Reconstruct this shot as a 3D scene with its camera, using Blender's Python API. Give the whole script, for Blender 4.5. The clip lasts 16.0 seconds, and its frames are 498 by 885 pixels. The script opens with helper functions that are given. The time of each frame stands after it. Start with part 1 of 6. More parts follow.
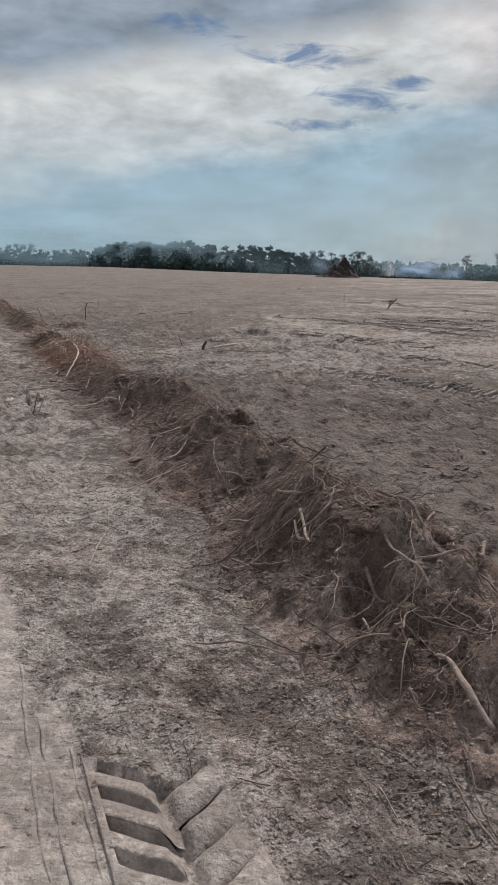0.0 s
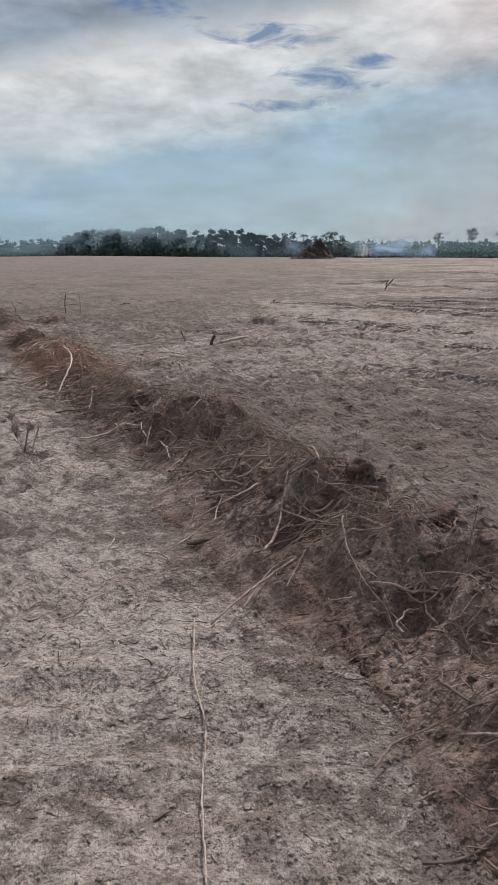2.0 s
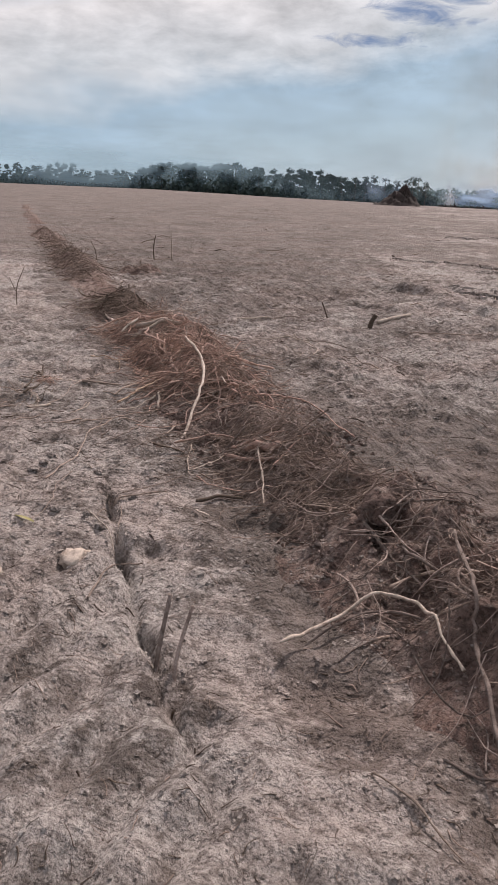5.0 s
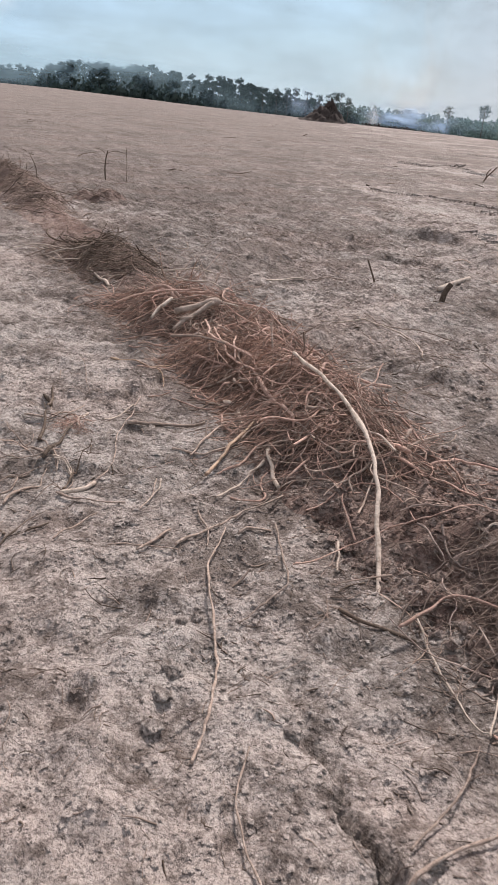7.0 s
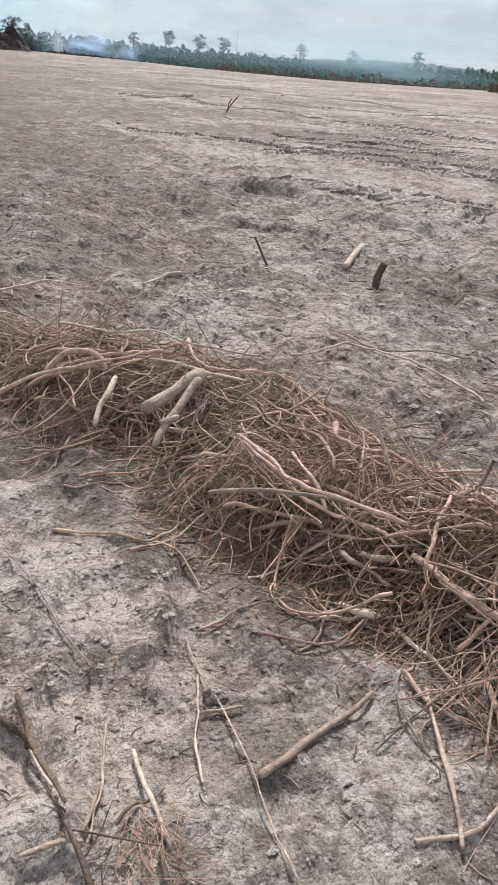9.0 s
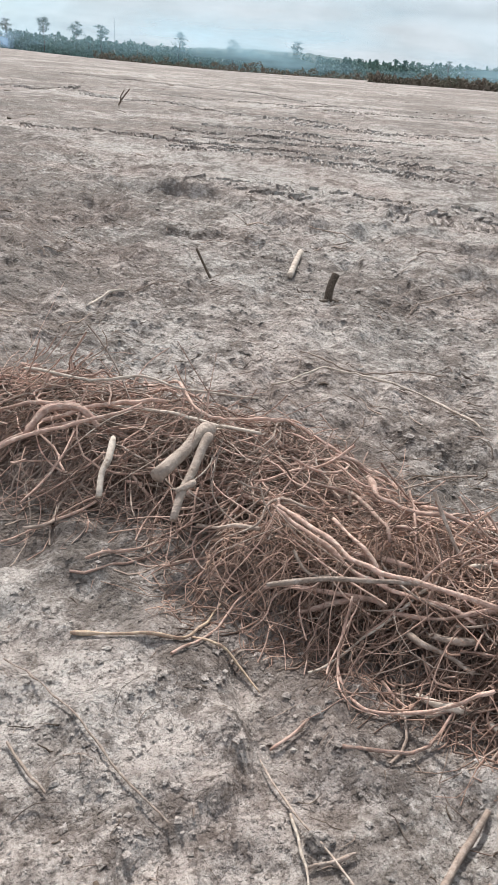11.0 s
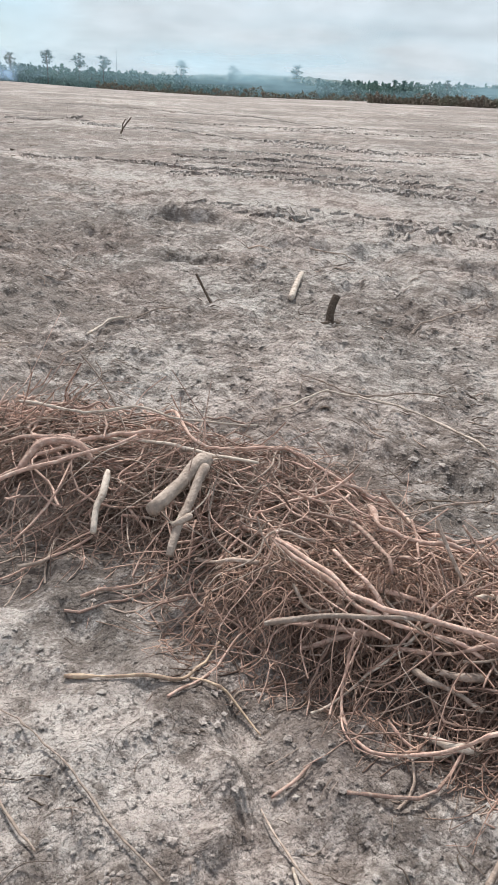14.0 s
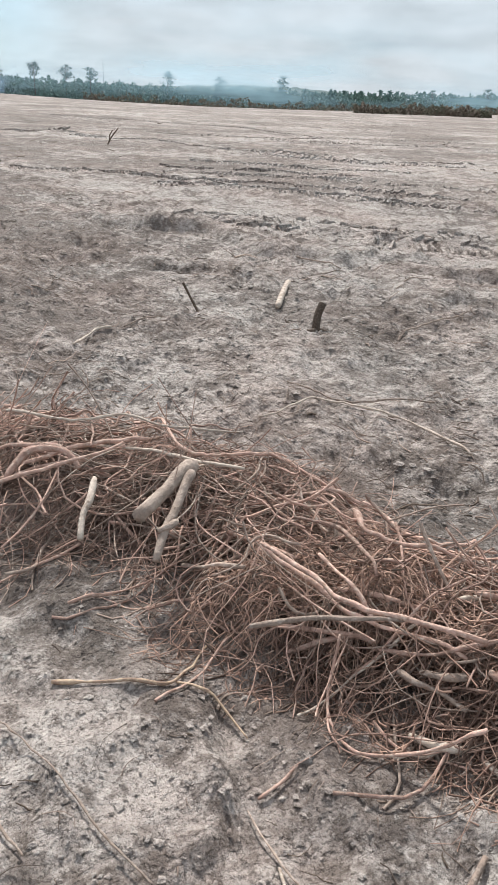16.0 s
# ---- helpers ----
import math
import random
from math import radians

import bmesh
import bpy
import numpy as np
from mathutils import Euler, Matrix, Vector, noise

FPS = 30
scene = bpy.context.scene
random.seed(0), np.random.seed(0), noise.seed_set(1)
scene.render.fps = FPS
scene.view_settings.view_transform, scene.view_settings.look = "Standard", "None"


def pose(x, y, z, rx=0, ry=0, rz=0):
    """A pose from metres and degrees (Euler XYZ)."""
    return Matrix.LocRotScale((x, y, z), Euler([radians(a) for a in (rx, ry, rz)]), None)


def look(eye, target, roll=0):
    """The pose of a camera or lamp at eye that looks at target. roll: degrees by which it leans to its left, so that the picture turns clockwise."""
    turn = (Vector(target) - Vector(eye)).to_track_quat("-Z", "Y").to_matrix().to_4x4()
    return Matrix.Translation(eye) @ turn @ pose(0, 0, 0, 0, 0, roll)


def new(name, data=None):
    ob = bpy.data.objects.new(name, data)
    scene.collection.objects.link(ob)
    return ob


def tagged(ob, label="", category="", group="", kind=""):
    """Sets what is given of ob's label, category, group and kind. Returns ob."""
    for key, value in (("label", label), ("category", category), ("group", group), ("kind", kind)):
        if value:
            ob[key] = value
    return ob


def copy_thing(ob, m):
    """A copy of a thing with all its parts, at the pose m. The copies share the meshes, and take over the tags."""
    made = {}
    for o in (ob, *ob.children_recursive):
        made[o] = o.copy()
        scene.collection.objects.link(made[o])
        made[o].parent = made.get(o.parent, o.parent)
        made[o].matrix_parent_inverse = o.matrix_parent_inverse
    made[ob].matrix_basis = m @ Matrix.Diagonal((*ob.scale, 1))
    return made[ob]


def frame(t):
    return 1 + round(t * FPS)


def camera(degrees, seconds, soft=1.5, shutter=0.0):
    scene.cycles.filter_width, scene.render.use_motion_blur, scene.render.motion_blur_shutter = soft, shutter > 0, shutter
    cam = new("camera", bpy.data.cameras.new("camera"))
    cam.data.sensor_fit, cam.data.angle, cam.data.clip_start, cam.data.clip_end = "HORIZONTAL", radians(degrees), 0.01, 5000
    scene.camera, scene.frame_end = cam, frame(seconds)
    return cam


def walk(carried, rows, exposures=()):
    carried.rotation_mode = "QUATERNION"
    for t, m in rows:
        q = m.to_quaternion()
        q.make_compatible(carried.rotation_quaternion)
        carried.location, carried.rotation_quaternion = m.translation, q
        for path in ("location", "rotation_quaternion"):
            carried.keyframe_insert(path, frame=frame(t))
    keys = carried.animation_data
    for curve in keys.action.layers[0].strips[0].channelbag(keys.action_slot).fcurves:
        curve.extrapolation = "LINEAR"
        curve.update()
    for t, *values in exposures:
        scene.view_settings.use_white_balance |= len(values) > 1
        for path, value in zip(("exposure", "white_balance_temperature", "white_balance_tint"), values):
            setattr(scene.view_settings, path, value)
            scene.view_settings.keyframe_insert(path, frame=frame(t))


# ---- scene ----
cam = camera(36.3, 16.0, soft=1.1, shutter=0.07)
METRES, EYE, TILT, LEAN, TURN = 12.605, 1.5, 0.0, 0.0, 0.0
ROWS = [
    (0.0, 0.0, 0.0, 0.0, 0.18, -12.35, -0.83),
    (0.5, -0.0123, 0.0445, -0.0018, -0.2, -12.75, 0.79),
    (1.0, -0.0319, 0.0846, -0.0016, -1.43, -12.77, 1.88),
    (1.5, -0.0458, 0.1253, -0.0032, -2.15, -13.14, 1.74),
    (2.0, -0.0597, 0.1767, -0.0035, -2.0, -13.5, 0.96),
    (2.5, -0.0751, 0.2243, 0.0002, -1.36, -13.82, 0.02),
    (3.0, -0.0848, 0.2773, -0.0, 0.03, -13.99, -0.75),
    (3.5, -0.1058, 0.3294, -0.0014, 1.79, -14.36, -1.57),
    (4.0, -0.1243, 0.3811, -0.0021, 3.44, -14.92, -1.91),
    (6.5, -0.2301, 0.6185, 0.0018, 1.17, -22.7, -4.26),
    (7.0, -0.2629, 0.668, 0.0004, -2.65, -23.33, -4.93),
    (7.5, -0.2849, 0.7212, -0.0013, -7.27, -23.47, -4.8),
    (8.0, -0.3049, 0.7707, -0.0023, -12.42, -23.73, -4.45),
    (8.5, -0.3218, 0.8189, -0.0016, -18.35, -24.54, -4.18),
    (9.0, -0.3336, 0.8693, -0.0085, -24.15, -26.12, -4.16),
    (11.5, -0.3491, 0.9114, -0.0038, -32.44, -26.03, -4.41),
    (12.0, -0.3465, 0.9136, -0.004, -31.99, -25.48, -4.35),
    (12.5, -0.3451, 0.9151, -0.0043, -31.73, -25.17, -4.1),
    (13.0, -0.3437, 0.9149, -0.0045, -31.8, -24.99, -3.66),
    (13.5, -0.3437, 0.9138, -0.0048, -32.01, -24.85, -3.16),
    (14.0, -0.3434, 0.9125, -0.0038, -32.22, -24.67, -2.77),
    (14.5, -0.3422, 0.9124, -0.0045, -32.39, -24.45, -2.67),
    (15.0, -0.3427, 0.9125, -0.004, -32.61, -24.22, -2.72),
    (15.5, -0.3435, 0.9125, -0.0035, -32.95, -24.04, -2.7),
    (16.0, -0.3434, 0.9102, -0.0037, -33.13, -23.97, -2.55),
]
# exposure and white balance along the way: seconds, stops, kelvin, tint
SHOTS = [(0.0, -0.37, 6580, 12.5), (4.0, -0.2, 6700, 19), (6.5, 0.05, 6920, 23.5), (7.0, 0.19, 6660, 18), (7.5, 0.27, 6540, 17), (9.0, 0.4, 6350, 11), (11.5, 0.53, 6230, 7.5), (16.0, 0.47, 6300, 8)]
walk(cam, [(t, pose(0, 0, EYE, TILT, LEAN, TURN) @ pose(METRES * x, METRES * y, METRES * z, 90 + pitch, roll, yaw)) for t, x, y, z, yaw, pitch, roll in ROWS], SHOTS)


# ---- sky and sun ----
SUN_AZ, SUN_EL = 20.0, 45.0   # degrees clockwise from +y, and above the horizon


def build_world():
    world = bpy.data.worlds.new("sky")
    scene.world = world
    world.use_nodes = True
    nt = world.node_tree
    nt.nodes.clear()
    N, L = nt.nodes.new, nt.links.new

    def math_(op, a, b=None, c=None):
        n = N("ShaderNodeMath")
        n.operation = op
        for i, v in enumerate((a, b, c)):
            if v is None:
                continue
            if isinstance(v, (int, float)):
                n.inputs[i].default_value = v
            else:
                L(v, n.inputs[i])
        return n.outputs[0]

    def ramp(f, stops):
        n = N("ShaderNodeValToRGB")
        while len(n.color_ramp.elements) < len(stops):
            n.color_ramp.elements.new(0.5)
        for e, (p, c) in zip(n.color_ramp.elements, stops):
            e.position = p
            e.color = (*c, 1) if isinstance(c, tuple) else (c, c, c, 1)
        L(f, n.inputs[0])
        return n.outputs[0]

    def mix(f, a, b):
        n = N("ShaderNodeMix")
        n.data_type = "RGBA"
        if isinstance(f, (int, float)):
            n.inputs[0].default_value = f
        else:
            L(f, n.inputs[0])
        for s, v in ((6, a), (7, b)):
            if isinstance(v, tuple):
                n.inputs[s].default_value = (*v, 1)
            else:
                L(v, n.inputs[s])
        return n.outputs[2]

    def noise_(vec, scale, detail, rough=0.55, dist=0.0):
        n = N("ShaderNodeTexNoise")
        n.inputs["Scale"].default_value, n.inputs["Detail"].default_value = scale, detail
        n.inputs["Roughness"].default_value, n.inputs["Distortion"].default_value = rough, dist
        L(vec, n.inputs["Vector"])
        return n.outputs[0]

    sky = N("ShaderNodeTexSky")
    sky.sky_type = "NISHITA"
    sky.sun_disc = False
    sky.sun_elevation, sky.sun_rotation = radians(SUN_EL), radians(SUN_AZ)
    sky.dust_density, sky.ozone_density = 2.0, 1.5
    dim = N("ShaderNodeVectorMath")
    dim.operation = "SCALE"
    L(sky.outputs[0], dim.inputs[0])
    dim.inputs["Scale"].default_value = 0.075
    clear = dim.outputs[0]

    co = N("ShaderNodeTexCoord").outputs["Generated"]
    sep = N("ShaderNodeSeparateXYZ")
    L(co, sep.inputs[0])
    X, Y, Z = sep.outputs
    el = math_("MULTIPLY", math_("ARCSINE", Z), 57.296)
    az = math_("MULTIPLY", math_("ARCTAN2", X, Y), 57.296)
    # long flat banks of cloud: azimuth squeezed against elevation
    bank = N("ShaderNodeCombineXYZ")
    L(math_("MULTIPLY", az, 0.065), bank.inputs[0])
    L(math_("MULTIPLY", el, 0.16), bank.inputs[1])
    n1 = noise_(bank.outputs[0], 1.0, 6, 0.5, 0.1)
    n2 = noise_(bank.outputs[0], 2.8, 9, 0.6, 0.15)
    rag = math_("SUBTRACT", n2, 0.5)
    # cover: hazy near the horizon, a bright broken bank above, grey overcast over it
    elr = math_("ADD", el, math_("MULTIPLY", math_("SUBTRACT", n1, 0.5), 7.0))
    t = math_("DIVIDE", math_("ADD", elr, math_("SUBTRACT", math_("MULTIPLY", rag, 3.0), math_("MULTIPLY", az, 0.16))), 30.0)
    cloud = ramp(t, [(0.0, (0.48, 0.625, 0.685)), (0.13, (0.435, 0.615, 0.705)), (0.25, (0.395, 0.59, 0.725)),
                     (0.33, (0.67, 0.765, 0.80)), (0.46, (0.85, 0.895, 0.895)), (0.56, (0.34, 0.43, 0.525)), (0.75, (0.44, 0.515, 0.595)), (1.0, (0.60, 0.62, 0.65))])
    shade = ramp(n2, [(0.32, 0.72), (0.68, 1.2)])
    shade = mix(ramp(math_("DIVIDE", el, 30.0), [(0.2, 0.0), (0.36, 1.0)]), ramp(n2, [(0.34, 0.9), (0.66, 1.12)]), shade)
    m = N("ShaderNodeMix")
    m.data_type, m.blend_type = "RGBA", "MULTIPLY"
    m.inputs[0].default_value = 1.0
    L(cloud, m.inputs[6])
    L(shade, m.inputs[7])
    cloud = m.outputs[2]
    m = N("ShaderNodeMix")
    m.data_type, m.blend_type = "RGBA", "MULTIPLY"
    L(ramp(math_("DIVIDE", math_("ADD", az, 180.0), 360.0), [(0.53, 0.0), (0.565, 1.0), (0.66, 1.0), (0.8, 0.0)]), m.inputs[0])
    L(cloud, m.inputs[6])
    m.inputs[7].default_value = (1.0, 0.83, 0.81, 1)
    cloud = m.outputs[2]
    # ragged holes that show the blue: azimuth, elevation and half sizes in degrees
    hole = N("ShaderNodeCombineXYZ")
    L(math_("MULTIPLY", az, 0.22), hole.inputs[0])
    L(math_("MULTIPLY", el, 0.75), hole.inputs[1])
    hole.inputs[2].default_value = 3.7
    hn = noise_(hole.outputs[0], 1.3, 7, 0.62, 0.7)
    near = 0.0
    for a, e, ra, re in ((-4.5, 16.5, 3.2, 0.9), (3.8, 14.7, 5.5, 1.2), (7.8, 12.0, 4.0, 0.9), (4.6, 10.3, 4.0, 0.7), (11.0, 12.9, 1.6, 0.5), (-40, 18, 9, 2), (48, 20, 10, 2.5), (120, 22, 14, 3), (-120, 25, 16, 3)):
        da, de = math_("DIVIDE", math_("SUBTRACT", az, a), ra), math_("DIVIDE", math_("SUBTRACT", el, e), re)
        r2 = math_("ADD", math_("MULTIPLY", da, da), math_("MULTIPLY", de, de))
        near = math_("ADD", near, math_("POWER", 2.718, math_("MULTIPLY", r2, -1.0)))
    gap = ramp(math_("ADD", math_("MULTIPLY", near, 0.5), math_("MULTIPLY", math_("SUBTRACT", hn, 0.5), 1.1)), [(0.27, 0.0), (0.52, 0.85)])
    blue = mix(0.92, clear, (0.09, 0.215, 0.44))
    col = mix(gap, cloud, blue)
    col = mix(0.06, col, clear)
    bg = N("ShaderNodeBackground")
    L(col, bg.inputs[0])
    bg.inputs[1].default_value = 1.0
    L(bg.outputs[0], N("ShaderNodeOutputWorld").inputs[0])


build_world()
sun = new("sun", bpy.data.lights.new("sun", "SUN"))
sun.data.energy, sun.data.angle, sun.data.color = 4.3, radians(6), (1.0, 0.95, 0.88)
_a, _e = radians(SUN_AZ), radians(SUN_EL)
sun.matrix_world = look((math.sin(_a) * math.cos(_e) * 50, math.cos(_a) * math.cos(_e) * 50, math.sin(_e) * 50), (0, 0, 0))


# ---- materials ----
def material(name, base, rough=0.9, noises=(), bumps=(), spread=0.0, coords="Object"):
    """noises: (scale, detail, low, high, colour) laid over the base; bumps: (scale, detail, metres)."""
    mat = bpy.data.materials.new(name)
    mat.use_nodes = True
    nt = mat.node_tree
    N, L = nt.nodes.new, nt.links.new
    bsdf = nt.nodes["Principled BSDF"]
    bsdf.inputs["Roughness"].default_value = rough
    bsdf.inputs["Specular IOR Level"].default_value = 0.25
    co = N("ShaderNodeTexCoord").outputs[coords]
    rgb = N("ShaderNodeRGB")
    rgb.outputs[0].default_value = (*base, 1)
    col = rgb.outputs[0]
    for i, (scale, detail, low, high, tint) in enumerate(noises):
        n = N("ShaderNodeTexNoise")
        n.inputs["Scale"].default_value, n.inputs["Detail"].default_value, n.inputs["Roughness"].default_value = scale, detail, 0.62
        mp = N("ShaderNodeMapping")
        mp.inputs["Location"].default_value = (i * 3.1, i * 1.7, i * 5.3)
        L(co, mp.inputs[0])
        L(mp.outputs[0], n.inputs["Vector"])
        r = N("ShaderNodeMapRange")
        r.inputs["From Min"].default_value, r.inputs["From Max"].default_value = low, high
        L(n.outputs[0], r.inputs[0])
        m = N("ShaderNodeMix")
        m.data_type = "RGBA"
        L(r.outputs[0], m.inputs[0])
        L(col, m.inputs[6])
        m.inputs[7].default_value = (*tint, 1)
        col = m.outputs[2]
    if spread:
        geo = N("ShaderNodeNewGeometry")
        inf = N("ShaderNodeObjectInfo")
        add = N("ShaderNodeMath")
        add.operation = "ADD"
        L(geo.outputs["Random Per Island"], add.inputs[0])
        L(inf.outputs["Random"], add.inputs[1])
        fr = N("ShaderNodeMath")
        fr.operation = "FRACT"
        L(add.outputs[0], fr.inputs[0])
        r = N("ShaderNodeMapRange")
        r.inputs["To Min"].default_value, r.inputs["To Max"].default_value = 1 - spread, 1 + spread
        L(fr.outputs[0], r.inputs[0])
        hsv = N("ShaderNodeHueSaturation")
        L(r.outputs[0], hsv.inputs["Value"])
        L(col, hsv.inputs["Color"])
        col = hsv.outputs[0]
    L(col, bsdf.inputs["Base Color"])
    nrm = None
    for scale, detail, depth in bumps:
        n = N("ShaderNodeTexNoise")
        n.inputs["Scale"].default_value, n.inputs["Detail"].default_value, n.inputs["Roughness"].default_value = scale, detail, 0.6
        L(co, n.inputs["Vector"])
        b = N("ShaderNodeBump")
        b.inputs["Strength"].default_value, b.inputs["Distance"].default_value = 1.0, depth
        L(n.outputs[0], b.inputs["Height"])
        if nrm:
            L(nrm, b.inputs["Normal"])
        nrm = b.outputs[0]
    if nrm:
        L(nrm, bsdf.inputs["Normal"])
    return mat


def soil_material(name, dark, pale, flecks):
    """Sandy soil: brown to pale by the mesh's own 'sand' amount, with stains, litter and crumbs."""
    mat = material(name, dark, 0.96,
                   noises=[(0.45, 5, 0.42, 0.68, tuple(0.8 * d + 0.2 * p for d, p in zip(dark, pale))), (0.3, 6, 0.46, 0.6, tuple(0.66 * d for d in dark)), (1.7, 7, 0.48, 0.62, tuple(0.7 * d + 0.3 * p for d, p in zip(dark, pale))), (5.0, 6, 0.5, 0.62, tuple(0.7 * d for d in dark))],
                   bumps=[(4.5, 6, 0.07), (14, 6, 0.05), (42, 6, 0.028), (130, 3, 0.003)])
    nt = mat.node_tree
    N, L = nt.nodes.new, nt.links.new
    bsdf = nt.nodes["Principled BSDF"]
    base = bsdf.inputs["Base Color"].links[0].from_socket
    co = N("ShaderNodeTexCoord").outputs["Object"]
    at = N("ShaderNodeAttribute")
    at.attribute_name = "sand"

    def tex(scale, detail, rough=0.62):
        n = N("ShaderNodeTexNoise")
        n.inputs["Scale"].default_value, n.inputs["Detail"].default_value, n.inputs["Roughness"].default_value = scale, detail, rough
        L(co, n.inputs["Vector"])
        return n.outputs[0]

    def rng_(v, a, b, c=0.0, d=1.0):
        n = N("ShaderNodeMapRange")
        for k, x in zip(("From Min", "From Max", "To Min", "To Max"), (a, b, c, d)):
            n.inputs[k].default_value = x
        L(v, n.inputs[0])
        return n.outputs[0]

    def mix(f, a, b):
        n = N("ShaderNodeMix")
        n.data_type = "RGBA"
        L(f, n.inputs[0])
        L(a, n.inputs[6])
        if isinstance(b, tuple):
            n.inputs[7].default_value = (*b, 1)
        else:
            L(b, n.inputs[7])
        return n.outputs[2]

    def add(a, b, op="ADD"):
        n = N("ShaderNodeMath")
        n.operation, n.use_clamp = op, op != "ADD"
        L(a, n.inputs[0])
        if isinstance(b, float):
            n.inputs[1].default_value = b
        else:
            L(b, n.inputs[1])
        return n.outputs[0]

    dry = add(at.outputs["Fac"], rng_(tex(2.3, 8, 0.7), 0.34, 0.66, -0.5, 0.5))
    dry = add(dry, rng_(tex(0.55, 9, 0.75), 0.34, 0.66, -0.32, 0.32))
    dry = add(dry, rng_(tex(11, 6, 0.7), 0.36, 0.64, -0.42, 0.42))
    dry = add(dry, rng_(tex(0.13, 7, 0.7), 0.36, 0.64, -0.34, 0.3))
    col = mix(rng_(dry, 0.18, 0.86), base, pale)
    col = mix(rng_(tex(21, 6, 0.66), 0.52, 0.62, 0.0, 0.7), col, flecks[0])
    col = mix(rng_(tex(62, 5, 0.68), 0.54, 0.63, 0.0, 0.6), col, flecks[1])
    wet = rng_(dry, 0.1, 0.9, 0.25, 1.0)
    col = mix(add(rng_(tex(38, 5, 0.68), 0.53, 0.62, 0.0, 0.6), wet, "MULTIPLY"), col, flecks[2])
    col = mix(add(rng_(tex(120, 4, 0.72), 0.55, 0.63, 0.0, 0.5), wet, "MULTIPLY"), col, flecks[2])
    col = mix(rng_(tex(95, 4, 0.72), 0.57, 0.63, 0.0, 0.6), col, flecks[1])
    flat = N("ShaderNodeAttribute")
    flat.attribute_name = "rolled"
    plain = N("ShaderNodeRGB")
    plain.outputs[0].default_value = (*(0.8 * p for p in pale), 1)
    col = mix(rng_(flat.outputs["Fac"], 0.0, 1.0, 0.0, 0.8), col, plain.outputs[0])
    red = N("ShaderNodeMix")
    red.data_type, red.blend_type = "RGBA", "MULTIPLY"
    L(rng_(tex(0.7, 5, 0.6), 0.42, 0.64), red.inputs[0])
    L(col, red.inputs[6])
    red.inputs[7].default_value = (1.0, 0.935, 0.915, 1)
    col = red.outputs[2]
    keep = rng_(flat.outputs["Fac"], 0.0, 1.0, 1.0, 0.12)
    for n in nt.nodes:
        if n.bl_idname == "ShaderNodeBump":
            L(keep, n.inputs["Strength"])
    # scraped streaks across the field
    till = N("ShaderNodeAttribute")
    till.attribute_name = "scraped"
    mp = N("ShaderNodeMapping")
    mp.vector_type = "TEXTURE"
    mp.inputs["Rotation"].default_value, mp.inputs["Scale"].default_value = (0, 0, radians(25.5)), (0.06, 0.26, 0.2)
    L(co, mp.inputs[0])
    n = N("ShaderNodeTexNoise")
    n.inputs["Scale"].default_value, n.inputs["Detail"].default_value, n.inputs["Roughness"].default_value = 1.0, 5, 0.6
    L(mp.outputs[0], n.inputs["Vector"])
    b = N("ShaderNodeBump")
    b.inputs["Distance"].default_value = 0.038
    L(till.outputs["Fac"], b.inputs["Strength"])
    L(n.outputs[0], b.inputs["Height"])
    L(bsdf.inputs["Normal"].links[0].from_socket, b.inputs["Normal"])
    L(b.outputs[0], bsdf.inputs["Normal"])
    L(col, bsdf.inputs["Base Color"])
    return mat


SOIL = soil_material("sandy_soil", (0.202, 0.17, 0.152), (0.475, 0.43, 0.4), ((0.13, 0.106, 0.092), (0.07, 0.056, 0.049), (0.62, 0.58, 0.545)))
BANK = soil_material("root_bank_soil", (0.21, 0.145, 0.124), (0.38, 0.31, 0.275), ((0.1, 0.078, 0.067), (0.05, 0.04, 0.034), (0.40, 0.35, 0.31)))
ROOT = material("root_bark", (0.52, 0.345, 0.285), 0.8, noises=[(22, 5, 0.42, 0.62, (0.33, 0.215, 0.17)), (60, 4, 0.5, 0.75, (0.60, 0.48, 0.4))], bumps=[(35, 5, 0.012), (160, 3, 0.003)], spread=0.3)
DUSTY = material("dusty_root", (0.375, 0.29, 0.24), 0.9, noises=[(22, 5, 0.42, 0.62, (0.26, 0.20, 0.165)), (60, 4, 0.5, 0.75, (0.52, 0.44, 0.385))], bumps=[(35, 5, 0.012), (160, 3, 0.003)], spread=0.3)
SOILED = material("soiled_root", (0.33, 0.262, 0.23), 0.95, noises=[(22, 5, 0.42, 0.62, (0.18, 0.135, 0.115)), (60, 4, 0.5, 0.75, (0.38, 0.325, 0.29))], bumps=[(35, 5, 0.012), (160, 3, 0.003)], spread=0.5)
FINE = material("fine_root", (0.35, 0.235, 0.19), 0.85, noises=[(3, 3, 0.42, 0.66, (0.19, 0.125, 0.098))], spread=0.6)
RED_FINE = material("red_fine_root", (0.41, 0.275, 0.215), 0.85, noises=[(3, 3, 0.42, 0.66, (0.25, 0.16, 0.125))], spread=0.55)
DUST_FINE = material("dusty_fine_root", (0.255, 0.195, 0.162), 0.9, noises=[(6, 3, 0.45, 0.7, (0.23, 0.175, 0.145))], spread=0.55)
PALE = material("bare_wood", (0.52, 0.44, 0.375), 0.8, noises=[(22, 5, 0.44, 0.64, (0.30, 0.235, 0.19)), (70, 4, 0.5, 0.75, (0.66, 0.57, 0.49))], bumps=[(80, 4, 0.005)], spread=0.15)
